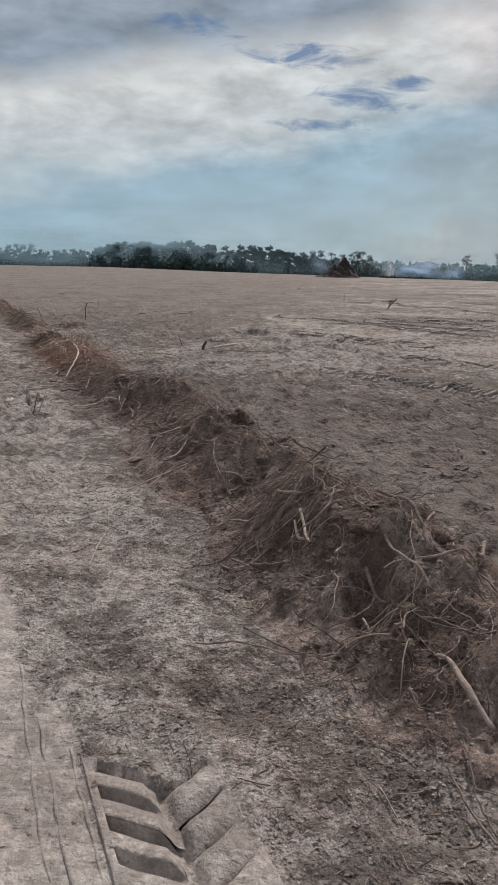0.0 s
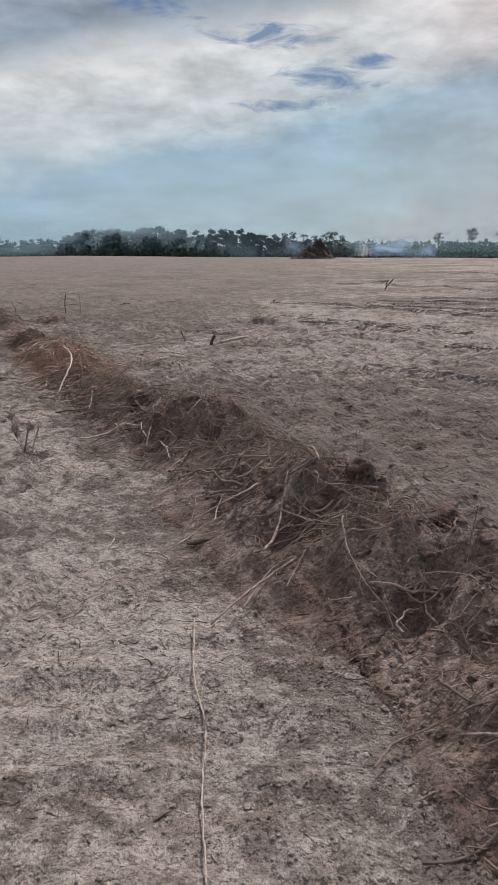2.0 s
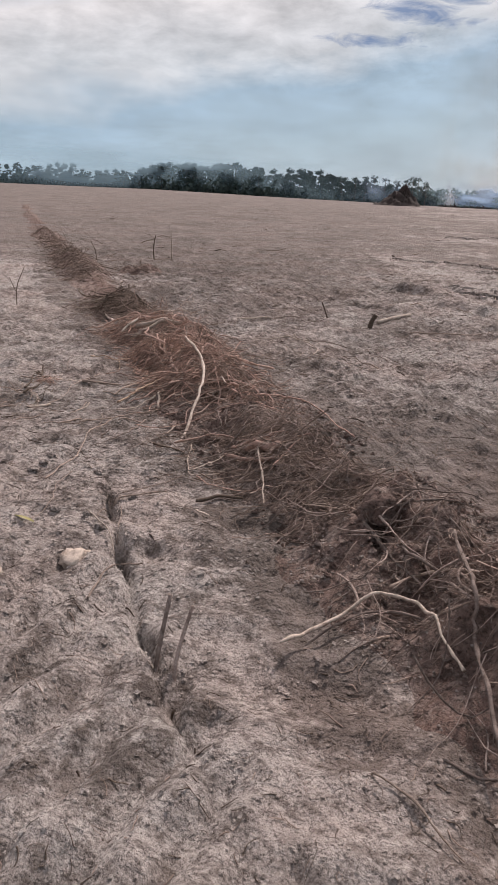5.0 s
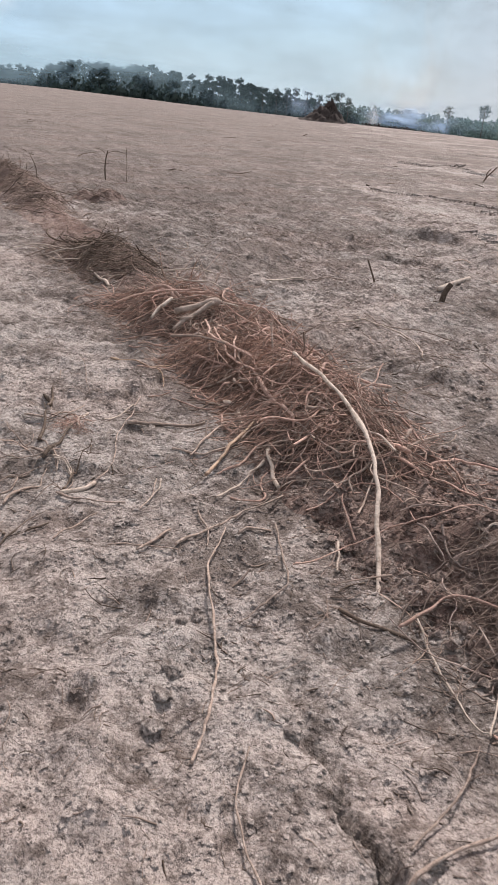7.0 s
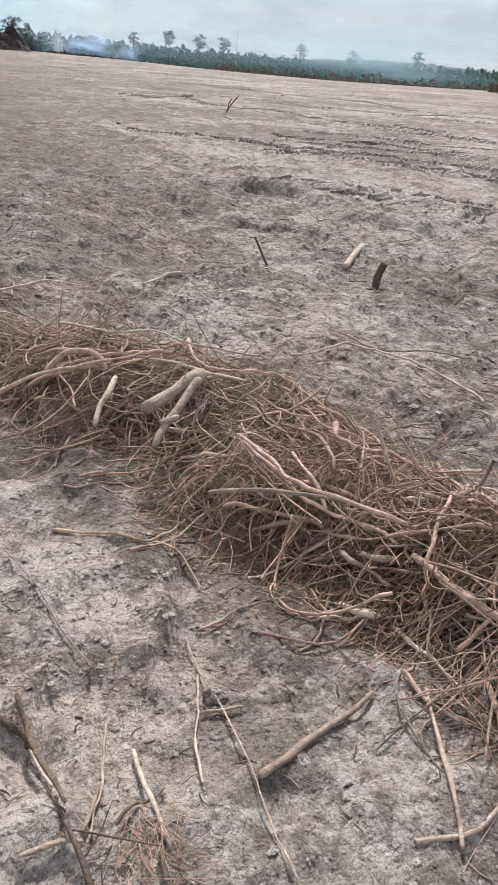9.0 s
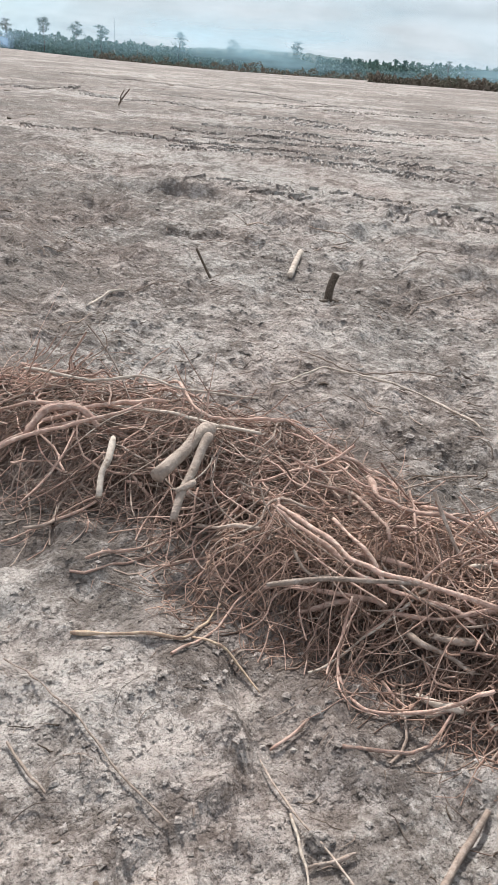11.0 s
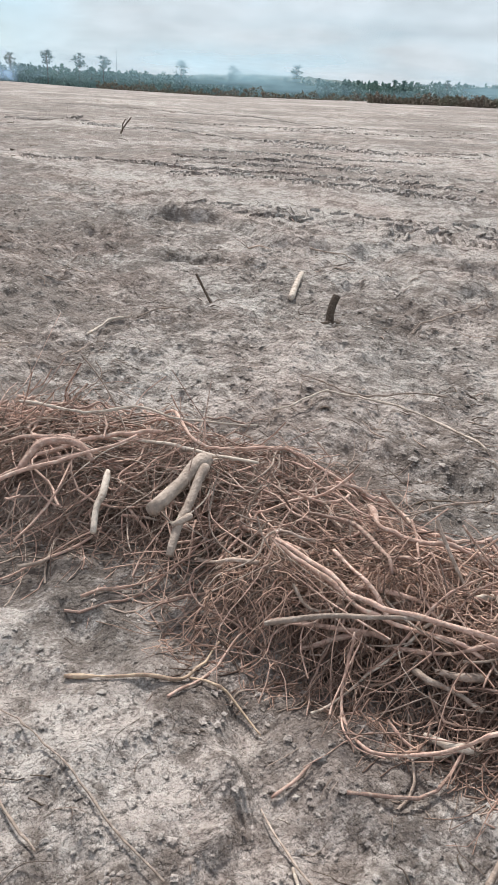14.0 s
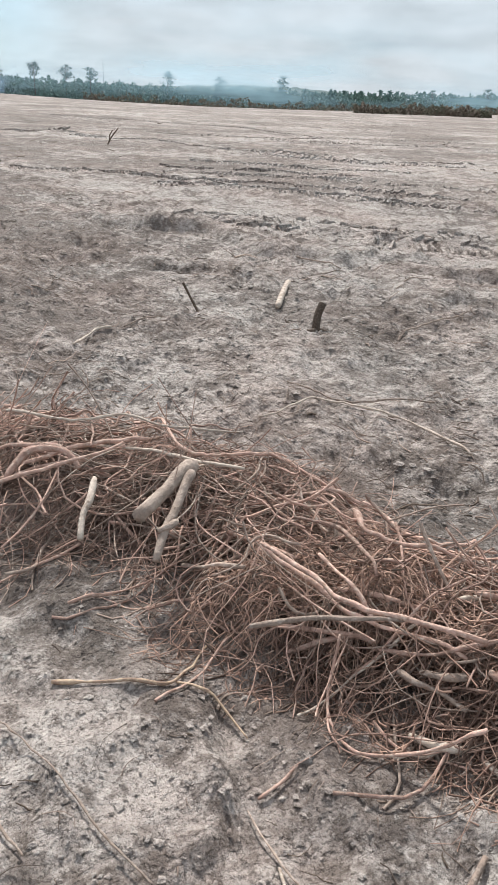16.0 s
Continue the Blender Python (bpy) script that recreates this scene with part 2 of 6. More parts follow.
YELLOW = material("peeled_wood", (0.50, 0.365, 0.265), 0.7, noises=[(14, 5, 0.42, 0.6, (0.28, 0.19, 0.14)), (70, 4, 0.5, 0.75, (0.60, 0.49, 0.34))], bumps=[(80, 4, 0.005)])
FORKED = material("dry_forked_wood", (0.36, 0.29, 0.245), 0.85, noises=[(18, 5, 0.42, 0.62, (0.25, 0.195, 0.16)), (60, 4, 0.5, 0.75, (0.47, 0.38, 0.32))], bumps=[(30, 5, 0.012), (140, 3, 0.003)])
DARKW = material("weathered_stick", (0.12, 0.09, 0.07), 0.9, noises=[(14, 4, 0.45, 0.7, (0.09, 0.065, 0.05)), (80, 4, 0.5, 0.75, (0.24, 0.19, 0.15))], bumps=[(35, 5, 0.012), (160, 3, 0.003)], spread=0.3)
LEAF = material("tree_leaf", (0.06, 0.087, 0.08), 1.0, noises=[(0.25, 3, 0.4, 0.7, (0.075, 0.1, 0.085))], spread=0.15)
# pines and tall crowns: distance haze is mixed into the leaf colour
PINE = material("hazed_pine_needle", (0.15, 0.225, 0.205), 1.0, noises=[(0.2, 3, 0.4, 0.7, (0.11, 0.16, 0.13))], spread=0.2)
HAZY_LEAF = material("hazed_leaf", (0.13, 0.175, 0.165), 1.0, noises=[(0.25, 3, 0.4, 0.7, (0.15, 0.19, 0.17))], spread=0.15)
for leafy in (LEAF, PINE, HAZY_LEAF):
    leafy.node_tree.nodes["Principled BSDF"].inputs["Specular IOR Level"].default_value = 0.0
HILL = material("far_forest", (0.045, 0.075, 0.075), 0.9, noises=[(0.05, 5, 0.4, 0.65, (0.07, 0.10, 0.09))], bumps=[(0.12, 5, 4.0)])
TRUNK = material("tree_bark", (0.12, 0.09, 0.07), 0.9, noises=[(3, 4, 0.4, 0.7, (0.07, 0.055, 0.045))])
CHAR = material("burnt_brush", (0.046, 0.037, 0.034), 0.95, noises=[(1.5, 5, 0.45, 0.7, (0.07, 0.054, 0.048))], spread=0.3)
SCRUB = material("dry_scrub", (0.15, 0.12, 0.095), 0.95, noises=[(0.3, 4, 0.45, 0.65, (0.11, 0.115, 0.08))], spread=0.25)


# ---- forms shared by everything ----
def lattice(ix, iy, seed):
    h = (ix.astype(np.int64) * 374761393 + iy.astype(np.int64) * 668265263 + seed * 982451653) & 0x7FFFFFFF
    h = ((h ^ (h >> 13)) * 1274126177) & 0x7FFFFFFF
    return ((h ^ (h >> 16)) & 0xFFFF) / 65535.0


def wobble(x, y, size, seed):
    """Smooth noise from -1 to 1 with features of that size in metres."""
    x, y = x / size, y / size
    ix, iy = np.floor(x), np.floor(y)
    fx, fy = x - ix, y - iy
    fx, fy = fx * fx * (3 - 2 * fx), fy * fy * (3 - 2 * fy)
    a, b = lattice(ix, iy, seed), lattice(ix + 1, iy, seed)
    c, d = lattice(ix, iy + 1, seed), lattice(ix + 1, iy + 1, seed)
    return 2 * ((a * (1 - fx) + b * fx) * (1 - fy) + (c * (1 - fx) + d * fx) * fy) - 1


def smooth(a, b, v):
    t = np.clip((v - a) / (b - a), 0, 1)
    return t * t * (3 - 2 * t)


# foot of the root bank on the track side, and how high the bank stands
FOOT_Y = [-6.0, 1.5, 2.5, 3.5, 4.3, 5.35, 6.1, 7.1, 8.1, 8.9, 10.3, 11.2, 12.0, 12.7, 13.2, 13.9, 15.3, 16.9, 18.0, 27.0, 33.0, 80.0]
FOOT_X = [3.2, 0.72, 0.34, 0.1, -0.13, -0.43, -0.72, -1.0, -1.38, -1.79, -2.45, -2.8, -3.02, -3.2, -3.4, -3.75, -4.3, -5.0, -5.4, -8.7, -11.0, -28.0]
HIGH_Y = [-6.0, 2.2, 2.7, 4.0, 6.0, 7.5, 8.6, 9.3, 10.3, 11.1, 11.8, 12.7, 13.3, 13.9, 14.6, 15.1, 16.2, 17.6, 18.4, 20.0, 26.0, 34.0, 45.0, 80.0]
HIGH_Z = [0.0, 0.0, 0.22, 0.26, 0.27, 0.27, 0.25, 0.2, 0.18, 0.09, 0.14, 0.14, 0.1, 0.12, 0.08, 0.0, 0.16, 0.02, 0.02, 0.16, 0.17, 0.17, 0.15, 0.0]
CRACK_Y = [6.3, 6.45, 7.06, 7.7, 8.12, 8.74, 8.86, 9.05, 9.26, 9.48, 9.66, 10.2, 10.4]
CRACK_X = [-1.62, -1.68, -1.9, -2.15, -2.35, -2.58, -2.615, -2.675, -2.758, -2.832, -2.885, -3.03, -3.06]
CRACK_D = [0.0, 0.03, 0.012, 0.02, 0.055, 0.06, 0.11, 0.1, 0.02, 0.1, 0.05, 0.0, 0.0]
EDGE_Y = [15.5, 16.5, 17.0, 17.7, 18.4, 19.6, 20.4, 22.0]   # a low scraped ridge across the field
EDGE_X = [2.3, 1.65, 1.15, 1.02, 0.43, 0.44, -0.09, -0.8]
BERMS = ((7.5, 36.0, 10.2, 33.0, 0.3, 0.14), (15.0, 37.0, 17.2, 36.3, 0.35, 0.14), (17.0, 70.2, 26.0, 74.4, 0.6, 0.28), (28.5, 55.0, 31.5, 56.5, 0.5, 0.2), (45.0, 70.0, 50.0, 69.0, 0.6, 0.25),
         (-0.5, 21.3, 0.9, 19.8, 0.14, 0.1), (0.8, 17.75, 1.9, 17.3, 0.15, 0.09), (1.2, 15.6, 2.0, 14.9, 0.13, 0.1), (2.0, 13.1, 2.6, 12.4, 0.11, 0.08), (6.4, 44.1, 8.6, 45.0, 0.3, 0.2), (4.9, 20.8, 5.6, 20.3, 0.12, 0.06), (3.9, 19.5, 4.8, 19.0, 0.13, 0.07))   # low scraped-up banks of soil: from, to, width and height
RISE_B = [-180, -25, -10, 0, 5, 10, 15, 20, 29, 36, 45, 60, 180]   # bearing in degrees, and how high the land's edge stands there
RISE_E = [0.3, 0.57, 0.47, 0.22, 0.14, 0.04, -0.06, -0.18, -0.26, -0.16, 0.04, 0.2, 0.3]


def foot(y):
    return (np.interp(y - 0.25, FOOT_Y, FOOT_X) + np.interp(y, FOOT_Y, FOOT_X) + np.interp(y + 0.25, FOOT_Y, FOOT_X)) / 3


EDGE_IN = ([11.8, 12.15, 12.6, 12.9, 13.05, 13.25, 13.45, 13.7, 14.0], [0.0, 0.08, 0.05, -0.08, -0.1, 0.08, 0.18, 0.0, 0.0])   # where the root heaps bulge and draw back


def bank_height(x, y):
    """Height of the soil core of the bank over the ground."""
    u = x - foot(y) - np.interp(y, *EDGE_IN) - 0.13 * wobble(x * 0.5, y, 0.55, 5) - 0.06 * wobble(x, y, 0.17, 6)
    wide = np.interp(y, [8, 11], [1.2, 0.92]) + 0.15 * wobble(y, y * 0, 1.3, 9)
    prof = smooth(-0.14 - np.interp(y, [4.6, 5.3, 6.6, 7.6], [0.0, 0.26, 0.26, 0.0]), 0.58, u) * (1 - smooth(0.5, 1.0, u / wide))
    h = np.interp(y, HIGH_Y, HIGH_Z) * (1 + 0.28 * wobble(y, y * 0, 0.45, 3))
    lump = 1 + 0.32 * wobble(x, y, 0.33, 11) + 0.3 * wobble(x, y, 0.13, 12)
    crag = np.interp(y, [8, 11], [1.0, 0.4])
    far = smooth(18, 20, y)
    h = h * (1 - far * smooth(-0.2, 0.35, wobble(y, y * 0, 1.7, 19)))
    # clotted soil: broken shelves and hollows under the roots on the face
    shelf = smooth(-0.08, 0.08, wobble(x + 0.05 * wobble(x, y, 0.08, 53), y + 0.05 * wobble(x, y, 0.1, 54), 0.26, 55)) * smooth(0.1, 0.3, u)
    face = smooth(0.0, 0.15, u) * (1 - smooth(0.45, 0.75, u)) * smooth(-1, 0, y) * (1 - smooth(17, 18, y))
    pit = face * np.interp(y, [9, 11], [0.07, 0.035]) * smooth(0.15, 0.5, wobble(x, y * 0.7, 0.17, 18))
    return np.maximum(h * prof * lump - pit, -0.012 * prof) + prof * (0.02 * wobble(x, y, 0.055, 13) + crag * (0.065 * np.abs(wobble(x, y, 0.19, 14)) + 0.045 * shelf))


LUGS = ((0.29, 0.492, 0.85, 2.05, 0.9, 1), (0.488, 0.68, -0.5, 1.945, 0.0, 0))   # from and to across the tyre, slant, start, last, how many past it


def tyre_marks(x, y):
    """Lug prints and rib lines that a tyre pressed into the sand."""
    s, l = -0.36 * x + 0.933 * y, 0.933 * x + 0.36 * y
    z = 0 * x
    for l0, l1, slope, s0, last, _ in LUGS:
        p = (s + slope * (l - l0) - s0) / 0.138
        z = z - 0.1 * (smooth(l0 + 0.02, l0 + 0.045, l) * (l < 0.49) if l0 < 0.4 else (1 - smooth(l1 - 0.045, l1 - 0.02, l)) * (l >= 0.49)) * smooth(-6.0, -5.8, p) * (1 - smooth(last - 0.15, last, p))
    return z


def strip(x, y):
    """How far the smooth tyre-rolled strip reaches: 1 on it, 0 off it."""
    s, l = -0.36 * x + 0.933 * y, 0.933 * x + 0.36 * y
    w = 0.05 * wobble(x, y, 0.15, 64)
    return smooth(-0.75, -0.6, l) * np.maximum((1 - smooth(0.13, 0.19, l + w)) * (1 - smooth(3.5, 4.6, s + w)), (1 - smooth(0.27, 0.31, l)) * (1 - smooth(2.45, 2.6, s + w)))


def rolled(x, y):
    """Where tyres have pressed the sand smooth, lug prints included."""
    s, l = -0.36 * x + 0.933 * y, 0.933 * x + 0.36 * y
    prints = 0 * x
    for l0, l1, slope, s0, last, _ in LUGS:
        p = (s + slope * (l - l0) - s0) / 0.138
        f = p - np.floor(p)
        prints = np.maximum(prints, smooth(l0 - 0.01, l0 + 0.01, l) * (1 - smooth(l1 - 0.01, l1 + 0.01, l)) * smooth(-6.2, -6.0, p) * (1 - smooth(last + 0.05, last + 0.12, p)) * smooth(0.03, 0.09, f + 0.03 * wobble(x, y, 0.03, 68)))
    return np.maximum(0.55 * strip(x, y), 0.7 * prints)


def ground_z(x, y):
    d = np.hypot(x + 2, y - 9)
    dd = np.hypot(x + 2.5, y - 6)
    bearing = np.degrees(np.arctan2(x + 2.5, y - 6))
    z = smooth(25, 220, dd) * (1.5 + np.minimum(dd, 900) * np.tan(np.radians(np.interp(bearing, RISE_B, RISE_E))))
    z = z + 0.05 * wobble(x, y, 6.0, 21) * smooth(5, 14, d) + 0.22 * wobble(x, y, 45.0, 22) * smooth(40, 90, d) * (1 - smooth(250, 400, d))
    u = x - foot(y)
    field = smooth(0.5, 1.5, u)
    z = z + field * (0.035 * wobble(x, y, 0.9, 23) + 0.016 * wobble(x, y, 0.38, 24) + 0.016 * wobble(x, y, 0.2, 31) + 0.016 * wobble(x, y, 0.11, 49) + 0.01 * wobble(x, y, 0.065, 58)) * (1 - smooth(25, 60, d))
    z = z + field * (0.05 * wobble(x, y, 1.7, 47) + 0.07 * wobble(x, y, 4.2, 48) + 0.03 * wobble(x, y, 0.8, 59)) * smooth(18, 34, d) * (1 - smooth(90, 170, d))
    p, c = -0.43 * x + 0.9 * y, 0.9 * x + 0.43 * y
    z = z + field * (0.026 * wobble(c / 0.3, p / 1.8, 1.0, 37) - 0.02 * smooth(0.2, 0.6, wobble(c / 0.16, p / 1.1, 1.0, 38))) * (1 - smooth(25, 60, d))
    for off, tall in ((0.0, 0.15), (1.7, 0.09), (-1.5, 0.05)):
        e = x - np.interp(y, EDGE_Y, EDGE_X) - off + 0.2 * wobble(y, y * 0 + off, 0.7, 39)
        z = z + field * tall * (0.7 + 0.5 * wobble(x, y, 0.8, 40)) * smooth(-0.16, 0.0, e) * (1 - smooth(0.1, 0.9, e)) * smooth(14.5, 15.5, y) * (1 - smooth(20.4, 22, y))
    for hx, hy, ra, rb, deep in ((-2.0, 13.4, 0.22, 0.45, 0.035), (0.15, 15.35, 0.4, 0.25, 0.04), (1.0, 17.3, 0.6, 0.2, 0.04), (-1.2, 15.95, 0.5, 0.18, 0.025)):
        z = z - deep * np.exp(-((x - hx) / ra) ** 2 - ((y - hy) / rb) ** 2)
    for ax, ay, bx, by_, across, tall in BERMS:
        ln = math.hypot(bx - ax, by_ - ay)
        cx, cy = (bx - ax) / ln, (by_ - ay) / ln
        t, n = (x - ax) * cx + (y - ay) * cy, -(x - ax) * cy + (y - ay) * cx
        n = n + across * 0.8 * wobble(t, t * 0 + ax, across * 2.5, 57)
        z = z + tall * (0.75 + 0.5 * wobble(x, y, across, 56)) * np.exp(-(n / across) ** 2) * smooth(-across, across, t) * (1 - smooth(ln - across, ln + across, t))
    roll = strip(x, y)
    near = (1 - smooth(10, 30, d)) * (1 - 0.92 * roll)
    z = z + (1 - 0.8 * roll) * 0.012 * wobble(x, y, 0.6, 25)
    rough = 0.6 + 0.4 * field + 0.25 * wobble(x, y, 0.8, 29)
    z = z + near * rough * (0.022 * wobble(x, y, 0.17, 26) + 0.017 * wobble(x, y, 0.085, 27) + 0.008 * wobble(x, y, 0.045, 28))
    slab = smooth(-0.1, 0.1, wobble(x + 0.06 * wobble(x, y, 0.09, 41), y + 0.06 * wobble(x, y, 0.11, 42), 0.42, 43))
    z = z + near * (1 - field) * (0.03 * slab + 0.022 * wobble(x, y, 0.11, 44) + 0.01 * wobble(x, y, 0.055, 46)) * smooth(8.0, 9.2, y)
    crust = np.abs(wobble(x + 0.05 * wobble(x, y, 0.1, 33), y, 0.27, 34))
    z = z + near * (0.045 * (0.5 - crust) * smooth(-0.2, 0.6, wobble(x, y, 1.1, 35) + 0.35) + field * 0.012 * wobble(x, y, 0.21, 36))
    ribbed = smooth(-2.5, -2.1, u) * (1 - smooth(-0.95, -0.65, u)) * smooth(4.5, 5.5, y) * (1 - smooth(8.6, 9.5, y))
    rib = np.sin(2 * np.pi * (0.92 * x - 0.39 * y + 0.05 * wobble(x, y, 0.5, 30)) / 0.21)
    z = z + ribbed * (0.75 + 0.35 * wobble(x, y, 0.6, 32)) * 0.07 * (np.abs(0.5 + 0.5 * rib) ** 0.6 - 0.6)
    for hx, hy, ra, rb, deep in ((-1.90, 7.38, 0.03, 0.09, 0.05), (-2.28, 8.02, 0.035, 0.14, 0.06), (-1.71, 6.68, 0.025, 0.07, 0.05), (-1.64, 6.43, 0.03, 0.05, 0.05)):
        z = z - deep * np.exp(-(np.abs((x - hx) / ra) ** 3) - np.abs((y - hy) / rb) ** 3)
    cx = np.interp(y, CRACK_Y, CRACK_X) + 0.02 * wobble(y, y * 0, 0.11, 65)
    wide = np.interp(y, [7.5, 8.6], [0.015, 0.018]) + 0.008 * wobble(y, y * 0, 0.2, 66)
    z = z - np.interp(y, CRACK_Y, CRACK_D) * (1.0 + 0.5 * wobble(y, y * 0, 0.25, 67)) * np.exp(-((x - cx) / wide) ** 2)
    return z + tyre_marks(x, y)


def sandiness(x, y):
    """How pale and dry the soil lies: the driven track and the far right of the field are palest."""
    u = x - foot(y)
    apron = np.interp(y, [3, 4.6, 5.9, 6.6, 8, 10.5, 11, 12, 13], [0.0, 0.1, 0.12, 0.34, 0.2, 0.12, 0.15, 0.3, 0.1])
    track = 1 - smooth(-0.5, -0.08, u + apron + 0.16 * wobble(x, y, 0.4, 71))
    track = track * smooth(-7.0, -3.5, u) * (1 - smooth(18, 32, y))
    patch = 0.5 + 0.35 * wobble(x, y, 2.2, 72) + 0.3 * wobble(x, y, 7.0, 73)
    bearing = np.degrees(np.arctan2(x + 2.5, y - 6))
    out = -0.55 * smooth(14, 30, y) * (1 - smooth(-3, 13, bearing)) + 0.02 + 0.55 * smooth(0.8, 5.0, u) * patch * smooth(9, 17, y) * smooth(-6, 25, bearing) + 0.33 * patch + 0.24 * smooth(10, 13, y) * (1 - smooth(20, 28, y)) * smooth(-8, 10, bearing)
    out = out - 0.34 * smooth(0.9, 1.5, u) * (1 - smooth(10, 14, y))
    out = out + np.interp(y, [7, 11], [0.14, 0.0]) * (1 - smooth(1.0, 1.5, u))
    track = track * (1 - 0.75 * np.exp(-((x + 3.95) / 0.3) ** 2 - ((y - 11.25) / 0.45) ** 2))
    track = track * (1 - 0.45 * np.exp(-((x + 3.8) / 0.35) ** 2 - ((y - 10.55) / 0.55) ** 2)) * (1 - 0.45 * np.exp(-((x + 3.75) / 0.55) ** 2 - ((y - 10.95) / 0.45) ** 2))
    track_pale = 0.76 + 0.16 * smooth(3.8, 5.0, y) * (1 - smooth(5.6, 6.6, y)) - 0.08 * smooth(5.8, 6.6, y) * (1 - smooth(7.0, 8.0, y))
    out = out + 0.16 * np.exp(-((y - 15.4) / 1.6) ** 2) * smooth(0.9, 1.4, u) * (1 - smooth(4, 12, bearing))
    out = out + 0.05 * smooth(11, 13, y) * (1 - smooth(22, 30, y)) - 0.12 * smooth(26, 45, y)
    return track * (track_pale + 0.2 * wobble(x, y, 1.5, 74) + 0.14 * wobble(x, y, 0.4, 75) + 0.1 * wobble(x, y, 0.13, 76)) + (1 - track) * out


def grid_lines(lo, hi, step, left, grow_l, stages):
    """Grid lines: even from lo to hi, wider to the left, and to the right in stages of (up to, growth)."""
    mid = list(np.arange(lo, hi, step))
    out, s, v = [], step, mid[-1]
    for stop, grow in stages:
        while v < stop:
            s *= grow
            v += s
            out.append(v)
    back, s, v = [], step, lo
    while v > left:
        s *= grow_l
        v -= s
        back.append(v)
    return np.array(back[::-1] + mid + out)


def grid_mesh(name, X, Y, Z):
    ny, nx = X.shape
    me = bpy.data.meshes.new(name)
    v = np.stack([X, Y, Z], -1).reshape(-1, 3)
    i = np.arange(ny * nx).reshape(ny, nx)
    q = np.stack([i[:-1, :-1], i[:-1, 1:], i[1:, 1:], i[1:, :-1]], -1).reshape(-1, 4)
    fill(me, v, q)
    return me


def fill(me, v, q):
    """A mesh of quads from arrays."""
    me.vertices.add(len(v))
    me.vertices.foreach_set("co", np.ascontiguousarray(v, dtype=np.float32).ravel())
    me.loops.add(q.size)
    me.loops.foreach_set("vertex_index", np.ascontiguousarray(q, dtype=np.int32).ravel())
    me.polygons.add(len(q))
    me.polygons.foreach_set("loop_start", np.arange(0, q.size, q.shape[1], dtype=np.int32))
    me.update(calc_edges=True)
    me.polygons.foreach_set("use_smooth", np.ones(len(q), dtype=bool))


def tubes(P, R, sides=5):
    """Vertices and quads of many round strands: P (n, s, 3) axes, R (n, s) radii. The ends taper shut."""
    n, s, _ = P.shape
    T = np.gradient(P, axis=1)
    T /= np.linalg.norm(T, axis=2, keepdims=True) + 1e-9
    ref = np.eye(3)[np.argmin(np.abs(T).max(axis=1), axis=1)][:, None, :]   # the axis that the strand never runs along
    A = np.cross(T, np.broadcast_to(ref, T.shape))
    A /= np.linalg.norm(A, axis=2, keepdims=True) + 1e-9
    B = np.cross(T, A)
    ang = np.arange(sides) / sides * 2 * np.pi
    ring = A[:, :, None, :] * np.cos(ang)[None, None, :, None] + B[:, :, None, :] * np.sin(ang)[None, None, :, None]
    V = P[:, :, None, :] + ring * R[:, :, None, None]
    idx = np.arange(n * s * sides).reshape(n, s, sides)
    nxt = np.roll(idx, -1, axis=2)
    Q = np.stack([idx[:, :-1], nxt[:, :-1], nxt[:, 1:], idx[:, 1:]], -1).reshape(-1, 4)
    return V.reshape(-1, 3), Q


def part(name, me, mat, parent=None, label=""):
    ob = new(name, me)
    me.materials.append(mat)
    if parent:
        ob.parent = parent
    if label:
        ob["label"] = label
    return ob


def strand(points, r0, r1, knob=0.15, seed=1, n=14, sides=7, wig=0.55):
    """One root: a smooth knobbly strand through a few points."""
    pts = np.array(points, float)
    k = np.linspace(0, len(pts) - 1, n)
    i = np.clip(k.astype(int), 0, len(pts) - 2)
    f = (k - i)[:, None]
    a, b = pts[i], pts[i + 1]
    p, q = pts[np.clip(i - 1, 0, None)], pts[np.clip(i + 2, None, len(pts) - 1)]
    c = 0.5 * (2 * a + (b - p) * f + (2 * p - 5 * a + 4 * b - q) * f ** 2 + (3 * a - p - 3 * b + q) * f ** 3)
    rr = np.random.default_rng(seed)
    kn = int(min(n, max(4, np.linalg.norm(np.diff(pts, axis=0), axis=1).sum() / (7 * max(r0, 0.004)))))
    at = np.linspace(0, kn - 1, n)
    R = np.linspace(r0, r1, n) * (1 + knob * np.interp(at, np.arange(kn), rr.normal(size=kn)))
    c = c + np.stack([np.interp(at, np.arange(kn), rr.normal(size=kn)) for _ in range(3)], -1) * np.mean(R) * wig
    R[0] *= 0.7
    c = np.vstack([c[:1], c, c[-1:]])
    R = np.concatenate([[0.0003], R, [0.0003]])
    return tubes(c[None], R[None], sides)


def joined(name, pieces):
    me = bpy.data.meshes.new(name)
    vs, qs, o = [], [], 0
    for v, q in pieces:
        vs.append(v)
        qs.append(q + o)
        o += len(v)
    fill(me, np.vstack(vs), np.vstack(qs))
    return me


# ---- ground ----
def sanded(me, X, Y):
    at = me.attributes.new("sand", "FLOAT", "POINT")
    at.data.foreach_set("value", np.ascontiguousarray(sandiness(X, Y), dtype=np.float32).ravel())
    at = me.attributes.new("rolled", "FLOAT", "POINT")
    at.data.foreach_set("value", np.ascontiguousarray(rolled(X, Y), dtype=np.float32).ravel())
    at = me.attributes.new("scraped", "FLOAT", "POINT")
    at.data.foreach_set("value", np.ascontiguousarray(smooth(0.6, 1.5, X - foot(Y)), dtype=np.float32).ravel())


